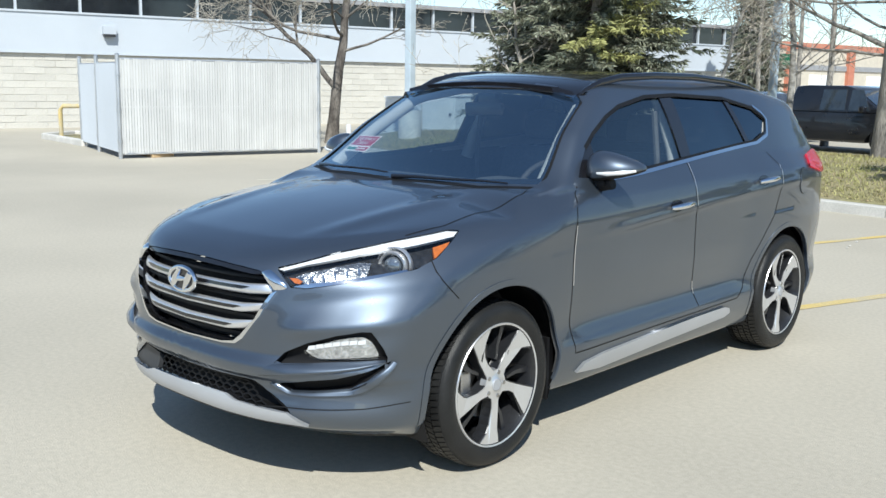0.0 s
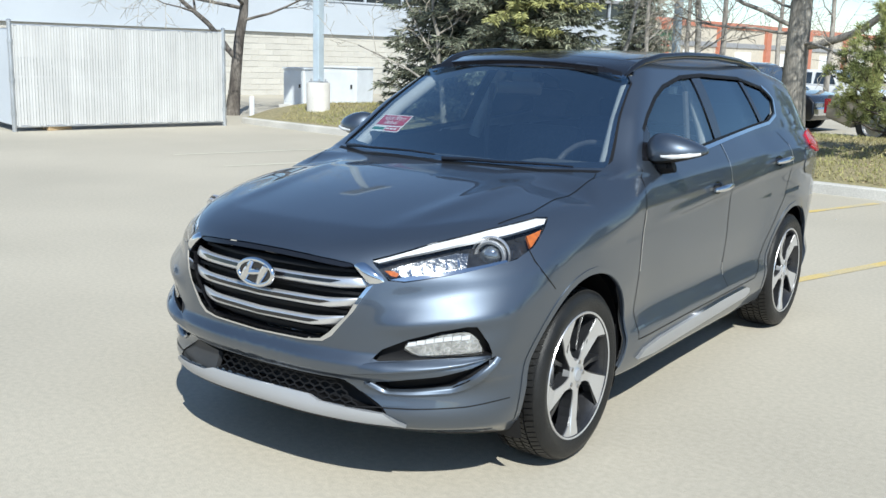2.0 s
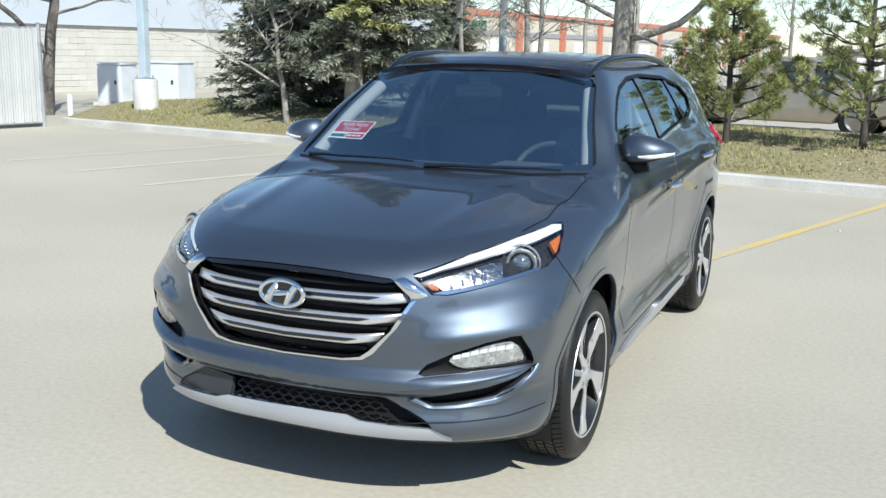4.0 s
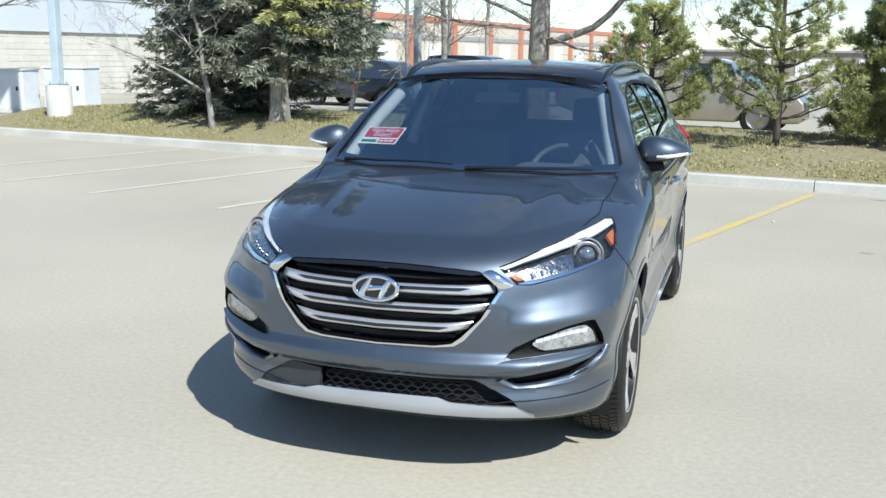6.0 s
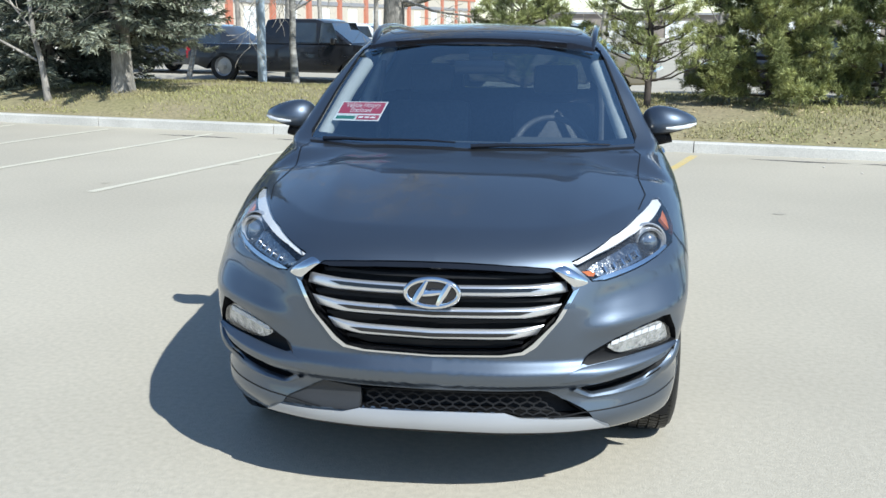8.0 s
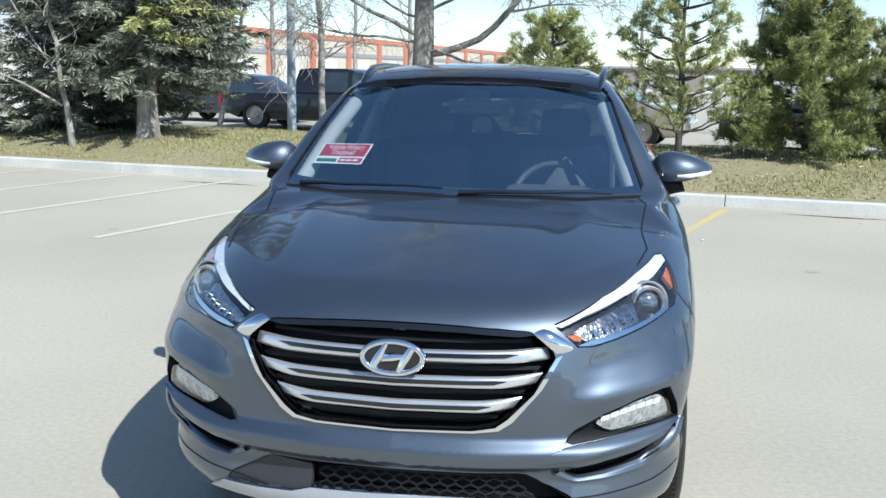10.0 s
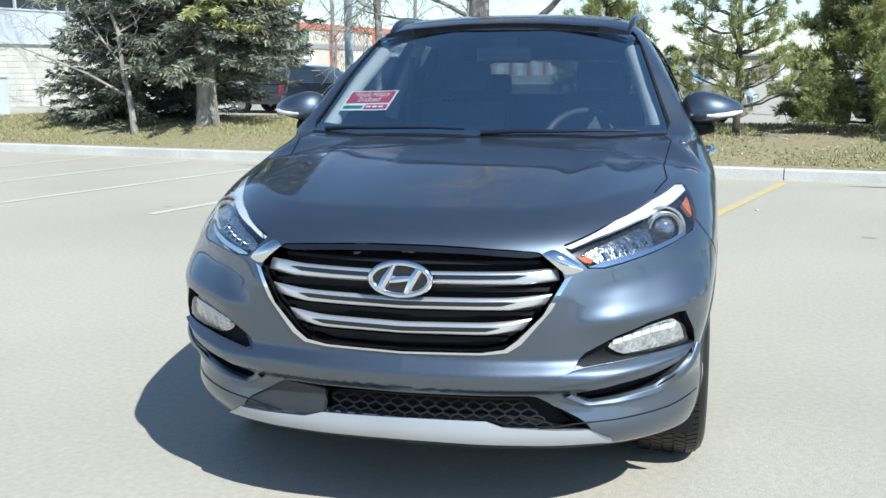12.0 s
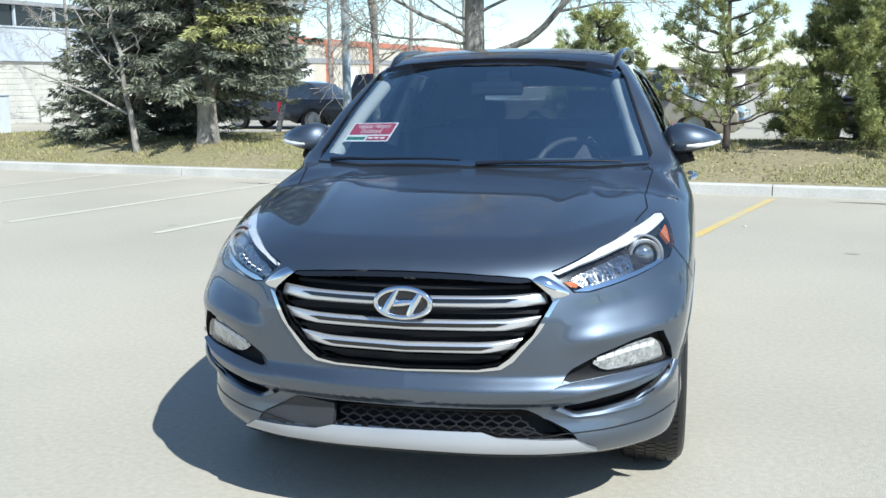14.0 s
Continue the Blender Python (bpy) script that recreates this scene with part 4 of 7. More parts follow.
        for k in range(7):
            u = 0.018 + 0.032 * k
            v = 0.586 + 0.034 * math.sin(1.45 * (k + 0.6) / 7)
            patch("running_led", [(u, v), (u + 0.0295, v + 0.004), (u + 0.031, v + 0.019), (u + 0.002, v + 0.015)], SLANT, WHITE_PLASTIC, lampobj, lift=-0.014, thick=0.004, mirror=mirror, cell=0.02)
        g = patch("running_lens", FOG, SLANT, LENS, lampobj, lift=-0.006, thick=0.003, mirror=mirror, round_turns=1)
        g.visible_shadow = False
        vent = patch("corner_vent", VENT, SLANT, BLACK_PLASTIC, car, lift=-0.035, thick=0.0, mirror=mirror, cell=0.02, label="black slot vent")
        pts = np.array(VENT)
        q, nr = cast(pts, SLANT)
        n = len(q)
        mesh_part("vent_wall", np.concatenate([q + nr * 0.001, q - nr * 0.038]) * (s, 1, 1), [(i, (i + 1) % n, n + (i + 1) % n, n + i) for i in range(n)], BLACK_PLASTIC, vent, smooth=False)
        bulge("bumper_blade", [(-0.215, 0.470), (-0.158, 0.479), (-0.11, 0.489), (0.026, 0.507), (0.134, 0.517), (0.216, 0.529), (0.266, 0.542), (0.310, 0.562)], [(-0.215, 0.515), (-0.156, 0.523), (-0.111, 0.535), (0.023, 0.547), (0.13, 0.555), (0.235, 0.561), (0.29, 0.564), (0.312, 0.564)], SLANT, PAINT, car, mirror=mirror, step=0.016, across=10, taper="start", shape=((0, -0.006), (0.10, 0.012), (0.2, 0.014), (0.9, 0.003), (1, -0.002)))
        bulge("vent_lip", [(-0.133, 0.448), (-0.062, 0.410), (0.018, 0.409), (0.17, 0.417), (0.223, 0.428), (0.266, 0.453), (0.339, 0.521), (0.354, 0.547)], [(-0.102, 0.453), (-0.046, 0.426), (0.04, 0.431), (0.181, 0.445), (0.237, 0.472), (0.318, 0.540), (0.335, 0.559)], SLANT, PAINT, car, mirror=mirror, step=0.012, taper=False, shape=((0, -0.003), (0.15, 0.010), (0.3, 0.011), (0.85, 0.003), (1, -0.010)))
        ribbon("bumper_seam", [[(-0.20, 0.352), (-0.095, 0.363), (0.02, 0.365), (0.128, 0.368), (0.234, 0.371), (0.337, 0.381), (0.394, 0.384)]], 0.004, SLANT, BLACK_PLASTIC, car, mirror=mirror)
        ribbon("wing_seam", [[(0.455, 0.905), (0.475, 0.87), (0.53, 0.80), (0.56, 0.76)]], 0.004, SLANT, BLACK_PLASTIC, car, mirror=mirror)

    intake = new("lower_intake")
    intake.parent = car
    tagged(intake, label="black honeycomb lower intake")
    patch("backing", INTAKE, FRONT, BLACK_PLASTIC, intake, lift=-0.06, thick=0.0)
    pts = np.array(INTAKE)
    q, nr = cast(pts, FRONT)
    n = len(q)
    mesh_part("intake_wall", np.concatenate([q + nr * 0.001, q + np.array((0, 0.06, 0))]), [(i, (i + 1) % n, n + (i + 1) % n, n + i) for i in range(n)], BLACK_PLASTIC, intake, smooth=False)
    lines = []
    w, h, amp = 0.046, 0.0175, 0.0045
    for row in range(7):
        z = 0.350 + row * h
        zig = [(k * w / 2, z + (amp if (k + row) % 2 else -amp)) for k in range(-11, 20)]
        lines.append(zig)
        lines += [[(k * w / 2, z + amp), (k * w / 2, z + h - amp)] for k in range(-11, 20) if (k + row) % 2]
    def open_at(u, z):
        return -0.252 < u < 0.46 and 0.362 - 0.05 * max(0, u - 0.2) < z < (0.440 if u < 0.36 else 0.440 - (u - 0.36) * 0.75)
    lines = [[p for p in line if open_at(*p)] for line in lines]
    for lift in (-0.010, -0.013):
        ribbon("honeycomb", [l for l in lines if len(l) > 1], 0.0038 if lift == -0.010 else 0.007, FRONT, BLACK_PLASTIC, intake, lift=lift)
    patch("cover", [(-0.251, 0.436), (-0.383, 0.449), (-0.525, 0.37), (-0.547, 0.342), (-0.299, 0.352), (-0.255, 0.366)], FRONT, GREY_PLASTIC, intake, lift=-0.004, thick=0.02, label="plain dark cover beside the honeycomb")
    patch("skid_plate", [(-0.548, 0.339), (-0.309, 0.350), (-0.249, 0.366), (0.246, 0.372), (0.294, 0.357), (0.535, 0.345), (0.602, 0.303), (0.527, 0.306), (0.3, 0.310), (0, 0.312), (-0.3, 0.310), (-0.527, 0.306), (-0.611, 0.303)], FRONT, PAINT_LIGHT, car, lift=0.014, thick=0.03, label="silver skid plate")
    # black strip standing in for the shade under the skid plate
    patch("skid_underside_shade", both([(0, 0.313), (0.3, 0.311), (0.527, 0.307), (0.60, 0.303), (0.58, 0.297), (0.3, 0.297), (0, 0.298)]), FRONT, BLACK_PLASTIC, car, lift=0.010, thick=0.02)


def build_sides(car):
    for mirror in (False, True):
        s = -1 if mirror else 1
        lo = [(0.75, 1.155), (0.80, 1.312), (0.84, 1.335), (1.0, 1.41), (1.158, 1.463), (1.44, 1.509), (1.590, 1.516), (1.565, 1.205), (1.1, 1.168)]
        g = patch("front_door_glass", lo, SIDE, SIDE_GLASS, car, lift=-0.010, thick=0.0, mirror=mirror)
        g.visible_shadow = False
        g = patch("rear_door_glass", [(1.715, 1.518), (2.22, 1.502), (2.27, 1.48), (2.315, 1.262), (1.66, 1.212)], SIDE, DARK_GLASS, car, lift=-0.010, thick=0.0, mirror=mirror)
        g = patch("quarter_glass", [(2.31, 1.492), (2.54, 1.447), (2.630, 1.385), (2.555, 1.312), (2.42, 1.272), (2.355, 1.268)], SIDE, DARK_GLASS, car, lift=-0.010, thick=0.0, mirror=mirror)
        patch("mirror_sail", [(0.60, 1.166), (0.735, 1.287), (0.80, 1.325), (0.775, 1.155), (0.75, 1.152)], SIDE, BLACK_GLOSS, car, lift=-0.003, thick=0.01, mirror=mirror)
        patch("door_pillar", [(1.590, 1.517), (1.715, 1.519), (1.660, 1.208), (1.560, 1.202)], SIDE, BLACK_GLOSS, car, lift=-0.004, thick=0.012, mirror=mirror, label="gloss black door pillar")
        patch("rear_pillar_trim", [(2.265, 1.502), (2.31, 1.493), (2.358, 1.266), (2.312, 1.26)], SIDE, BLACK_GLOSS, car, lift=-0.004, thick=0.012, mirror=mirror)
        ribbon("window_seal", [[(0.735, 1.287), (0.84, 1.348), (1.0, 1.421), (1.158, 1.471), (1.44, 1.516), (1.75, 1.526), (2.26, 1.507), (2.55, 1.453), (2.637, 1.39)]], 0.018, SIDE, BLACK_PLASTIC, car, lift=0.0005, mirror=mirror)
        ribbon("window_seal", [[(0.75, 1.157), (1.1, 1.169), (1.6, 1.206), (2.42, 1.268), (2.56, 1.309)]], 0.014, SIDE, BLACK_PLASTIC, car, lift=0.0005, mirror=mirror)
        ribbon("belt_trim", [[(0.77, 1.143), (1.1, 1.155), (1.6, 1.192), (2.2, 1.238), (2.43, 1.255), (2.585, 1.295), (2.655, 1.385), (2.63, 1.42), (2.56, 1.463)]], 0.017, SIDE, CHROME, car, lift=0.003, mirror=mirror, label="chrome belt trim")
        ribbon("shut_line", [[(0.56, 1.13), (0.50, 1.04), (0.47, 0.95), (0.475, 0.8), (0.50, 0.55), (0.53, 0.385), (1.2, 0.392), (1.66, 0.396), (2.08, 0.402), (2.16, 0.45), (2.24, 0.60), (2.38, 0.76), (2.47, 0.85), (2.515, 1.0), (2.545, 1.13), (2.50, 1.20)],
                             [(1.585, 1.188), (1.555, 1.10), (1.545, 1.02), (1.57, 0.78), (1.63, 0.50), (1.66, 0.396)]], 0.0055, SIDE, BLACK_PLASTIC, car, lift=0.001, mirror=mirror)
        # glints on the door edges, drawn as bright satin strips
        for glint in ([(0.478, 0.97), (0.480, 0.8), (0.490, 0.70)], [(1.590, 1.185), (1.560, 1.10), (1.551, 1.02), (1.553, 0.97)], [(2.521, 1.02), (2.550, 1.13)], [(1.615, 0.56), (1.632, 0.49)]):
            ribbon("shut_line_glint", [glint], 0.0055, SIDE, SATIN, car, lift=0.002, mirror=mirror)
        ribbon("door_crease", [[(0.9, 0.905), (1.5, 0.945), (2.1, 1.0), (2.5, 1.06)]], 0.003, SIDE, PAINT, car, lift=0.002, mirror=mirror)
        patch("sill_insert", [(0.555, 0.290), (0.60, 0.330), (0.75, 0.348), (1.6, 0.376), (1.92, 0.379), (1.985, 0.362), (2.00, 0.335), (1.95, 0.318), (0.75, 0.275)], SIDE, PAINT_LIGHT, car, lift=0.014, thick=0.03, mirror=mirror, cell=0.05, label="silver sill insert")
        patch("fuel_flap" if not mirror else "side_panel_flap", [(2.835 + 0.075 * math.cos(a), 1.02 + 0.075 * math.sin(a)) for a in np.linspace(0, 6.283, 24, endpoint=False)], SIDE, PAINT, car, lift=0.004, thick=0.004, mirror=mirror)
        ribbon("fuel_flap_seam", [[(2.835 + 0.078 * math.cos(a), 1.02 + 0.078 * math.sin(a)) for a in np.linspace(0, 6.283, 25)]], 0.004, SIDE, BLACK_PLASTIC, car, mirror=mirror)
        patch("tail_lamp", [(2.93, 1.10), (3.00, 1.165), (3.16, 1.185), (3.30, 1.18), (3.32, 1.06), (3.12, 1.055)], SIDE, RED_LENS, car, lift=0.012, thick=0.02, mirror=mirror, cell=0.03, label="red tail lamp")
        # arch lips, liners and mud flaps
        for cy, r in ((0.01, 0.412), (2.67, 0.400)):
            arc = np.linspace(radians(-14), radians(194), 60)
            ring = [(cy + (r + 0.002) * math.cos(a), 0.352 + (r + 0.006) * math.sin(a)) for a in arc]
            outer2 = [(cy + (r + 0.028) * math.cos(a), 0.352 + (r + 0.032) * math.sin(a)) for a in arc]
            ring = [p for p in ring if p[1] > 0.26]
            outer2 = [p for p in outer2 if p[1] > 0.26]
            patch("arch_flare", ring + outer2[::-1], SIDE, PAINT, car, lift=0.003, thick=0.02, mirror=mirror, cell=0.04)
            bm = bmesh.new()
            rows = []
            for a in np.linspace(radians(-22), radians(202), 36):
                rows.append([bm.verts.new((s * x, cy + (r + dr) * math.cos(a), 0.352 + (r + 0.003 + dr) * math.sin(a))) for x, dr in ((0.850, 0.003), (0.83, 0.012), (0.62, 0.015), (0.56, -0.1))])
            for a, b in zip(rows, rows[1:]):
                for k in range(3):
                    bm.faces.new((a[k], a[k + 1], b[k + 1], b[k]))
            part("arch_liner", bm, BLACK_PLASTIC, car, smooth=True)
            bm = bmesh.new()
            box(bm, (s * 0.70, cy + 0.385, 0.185), (s * 0.842, cy + 0.40, 0.47), 0.004)
            part("mud_flap", bm, BLACK_PLASTIC, car)
        # handles
        for hy_, hz_ in ((1.365, 0.985), (2.325, 1.052)):
            c, cn = cast([(hy_, hz_), (hy_ - 0.10, hz_ - 0.006), (hy_ + 0.10, hz_ + 0.004), (hy_ - 0.06, hz_ - 0.002), (hy_ + 0.06, hz_ + 0.004)], SIDE)
            lift = np.array([0.045, 0.018, 0.018, 0.043, 0.043])[:, None]
            p = (c + cn * lift) * (s, 1, 1)
            bm = bmesh.new()
            tube(bm, [p[1], p[3], p[0], p[4], p[2]], (0.010, 0.0145, 0.016, 0.0145, 0.010), 10)
            part("door_handle", bm, CHROME, car, "chrome door handle", smooth=True)
            patch("handle_cup", [(hy_ + 0.06 * math.cos(a) - 0.02, hz_ + 0.030 * math.sin(a)) for a in np.linspace(0, 6.283, 20, endpoint=False)], SIDE, BLACK_GLOSS, car, lift=0.0015, thick=0.0, mirror=mirror)
        # door mirrors
        mirror_ob = new("door_mirror")
        mirror_ob.parent = car
        rows_m = []
        for i in range(17):
            u = -math.pi / 2 + math.pi * i / 16
            row = []
            for k in range(28):
                v = 2 * math.pi * k / 28
                def se(w, e):
                    return math.copysign(abs(w) ** e, w)
                x0 = se(math.sin(u), 0.9) * 0.132
                y0 = se(math.cos(u), 0.8) * se(math.cos(v), 0.95) * 0.088
                z0 = se(math.cos(u), 0.8) * se(math.sin(v), 0.95) * 0.086
                z0 *= (1.0 - 0.48 * (x0 / 0.132)) * (0.48 if z0 < 0 else 0.95)
                y0 = min(y0, 0.05) + 0.035 * (x0 / 0.128) ** 2 + 0.02 * x0 / 0.128
                row.append((s * (0.915 + x0), 0.735 + y0, 1.195 + z0 + 0.010 * x0 / 0.128))
            rows_m.append(row)
        vs = [p for r in rows_m for p in r]
        fs = [(a * 28 + k, a * 28 + (k + 1) % 28, (a + 1) * 28 + (k + 1) % 28, (a + 1) * 28 + k) for a in range(16) for k in range(28)]
        for name, material, label, low in (("cap", PAINT, "painted mirror cap", False), ("lower_casing", BLACK_PLASTIC, "black lower casing", True)):
            me = mesh_part(name, vs, [f for i, f in enumerate(fs) if (17 <= i % 28 <= 24) == low], material, mirror_ob, label)
            bm = bmesh.new()
            bm.from_mesh(me.data)
            bmesh.ops.delete(bm, geom=[v for v in bm.verts if not v.link_faces], context="VERTS")
            bmesh.ops.remove_doubles(bm, verts=bm.verts[:], dist=0.00005)
            bmesh.ops.recalc_face_normals(bm, faces=bm.faces)
            bm.to_mesh(me.data)
            bm.free()
        bm = bmesh.new()
        box(bm, (s * 0.815, 0.70, 1.122), (s * 0.90, 0.77, 1.150), 0.010)
        part("base", bm, BLACK_PLASTIC, mirror_ob, smooth=True)
        bm = bmesh.new()
        tube(bm, [(s * 0.78, 0.72, 1.112), (s * 0.86, 0.73, 1.118), (s * 0.92, 0.735, 1.14)], (0.022, 0.022, 0.03), 10)
        part("arm", bm, BLACK_PLASTIC, mirror_ob, smooth=True)
        bm = bmesh.new()
        tube(bm, [(s * 0.890, 0.650, 1.186), (s * 0.94, 0.656, 1.187), (s * 1.00, 0.691, 1.194), (s * 1.034, 0.741, 1.200)], (0.006, 0.010, 0.010, 0.006), 8)
        part("turn_repeater", bm, WHITE_PLASTIC, mirror_ob, "clear white turn repeater", smooth=True)
        bm = bmesh.new()
        slab(bm, [(s * 0.118 * math.cos(a), (0.066 if math.sin(a) > 0 else 0.034) * (1 - 0.42 * math.cos(a)) * math.sin(a)) for a in np.linspace(0, 6.283, 24, endpoint=False)], 0.006, pose(s * 0.915, 0.788, 1.195))
        part("mirror_glass", bm, CHROME, mirror_ob)
        # roof rails
        bm = bmesh.new()
        ys = (0.96, 1.03, 1.13, 1.3, 1.6, 2.0, 2.4, 2.7, 2.88, 2.96)
        hs = (-0.008, 0.001, 0.008, 0.014, 0.017, 0.018, 0.017, 0.013, 0.004, -0.006)
        xs = [0.55 + 0.045 * math.sin((y - 1.0) / 2.0 * math.pi) for y in ys]
        rail = [(s * x, y, float(body_top(np.array([x]), np.array([y]))[0]) + h - 0.002) for x, y, h in zip(xs, ys, hs)]
        tube(bm, rail, (0.008, 0.014, 0.018, 0.020, 0.020, 0.020, 0.020, 0.018, 0.014, 0.008), 10)
        part("roof_rail", bm, BLACK_GLOSS, car, "black roof rail", smooth=True)
        build_headlamp(car, mirror)
        ribbon("bonnet_gap", [[(0.70, -0.36), (0.715, -0.29), (0.738, -0.18), (0.725, 0.0), (0.732, 0.15), (0.75, 0.30), (0.725, 0.365)]], 0.0045, TOP, BLACK_PLASTIC, car, mirror=mirror)


def build_glass_and_roof(car):
    g = patch("windscreen", both([(0, 1.567), (0.2, 1.563), (0.45, 1.545), (0.570, 1.526), (0.60, 1.50), (0.735, 1.155), (0.735, 1.138), (0.5, 1.13), (0, 1.126)]), FRONT, WINDSHIELD, car, lift=-0.004, thick=0.0, cell=0.025, label="tinted windscreen")
    g.visible_shadow = False
    xs = np.linspace(-0.552, 0.552, 25)
    edge, _ = cast(np.stack([xs, 1.551 - 0.040 * (xs / 0.575) ** 4], 1), FRONT)
    back = [(x, 1.085 + 0.05 * (x / 0.5) ** 2) for x in xs[::-1]]
    patch("roof_header", [(x, y) for x, y, _z in edge] + back, TOP, BLACK_GLOSS, car, lift=0.002, thick=0.004, cell=0.02, label="gloss black strip above the windscreen")
    patch("screen_band", both([(0, 1.585), (0.2, 1.581), (0.45, 1.563), (0.552, 1.541), (0.558, 1.523), (0.45, 1.532), (0.2, 1.548), (0, 1.551)]), FRONT, BLACK_GLOSS, car, lift=-0.0025, thick=0.0, cell=0.012)
    patch("screen_band", both([(0, 1.150), (0.5, 1.153), (0.70, 1.165), (0.728, 1.17), (0.735, 1.150), (0.735, 1.138), (0.5, 1.13), (0, 1.126)]), FRONT, BLACK_GLOSS, car, lift=-0.008, thick=0.0)
    for mirror in (False, True):
        patch("screen_band", [(0.602, 1.495), (0.735, 1.155), (0.72, 1.155), (0.586, 1.495)], FRONT, BLACK_GLOSS, car, lift=-0.006, thick=0.0, mirror=mirror)
        patch("pillar_trim", [(0.600, 1.498), (0.612, 1.486), (0.745, 1.165), (0.738, 1.15)], FRONT, BLACK_PLASTIC, car, lift=0.001, thick=0.004, mirror=mirror)
    g = patch("tailgate_glass", TAILGATE_GLASS, REAR, TAIL_GLASS, car, lift=-0.004, thick=0.0, cell=0.06)
    g.visible_shadow = False
    patch("cowl", [(-0.725, 0.372), (-0.5, 0.272), (0, 0.205), (0.5, 0.272), (0.725, 0.372), (0.735, 0.40), (0.5, 0.30), (0, 0.235), (-0.5, 0.30), (-0.735, 0.40)], TOP, BLACK_PLASTIC, car, lift=0.001, thick=0.004, label="black scuttle panel under the wipers")
    patch("roof_glass", [(-0.46, 1.11), (-0.25, 1.075), (0, 1.07), (0.25, 1.075), (0.46, 1.11), (0.50, 1.22), (0.50, 2.55), (0.42, 2.62), (-0.42, 2.62), (-0.50, 2.55), (-0.50, 1.22)], TOP, BLACK_GLOSS, car, lift=0.003, thick=0.004, cell=0.05, label="black panoramic roof glass")
    ribbon("roof_gap", [[(-0.50, 1.72), (0.50, 1.72)]], 0.012, TOP, BLACK_PLASTIC, car, lift=0.004)
    # wipers
    for a, b, c in (((0.02, 0.235), (0.30, 0.262), (0.62, 0.36)), ((-0.66, 0.37), (-0.45, 0.305), (-0.05, 0.27))):
        bm = bmesh.new()
        line = [(a[0] + (b[0] - a[0]) * t, a[1] + (b[1] - a[1]) * t) for t in (0, 0.5, 1)] + [(b[0] + (c[0] - b[0]) * t, b[1] + (c[1] - b[1]) * t) for t in (0.33, 0.66, 1)]
        q, nr = cast(line, TOP)
        tube(bm, [p + n * h for p, n, h in zip(q, nr, (0.012, 0.018, 0.020, 0.016, 0.014, 0.010))], (0.011, 0.008, 0.0065, 0.006, 0.005, 0.004), 8)
        part("wiper", bm, BLACK_GLOSS, car, "black wiper arm and blade", smooth=True)


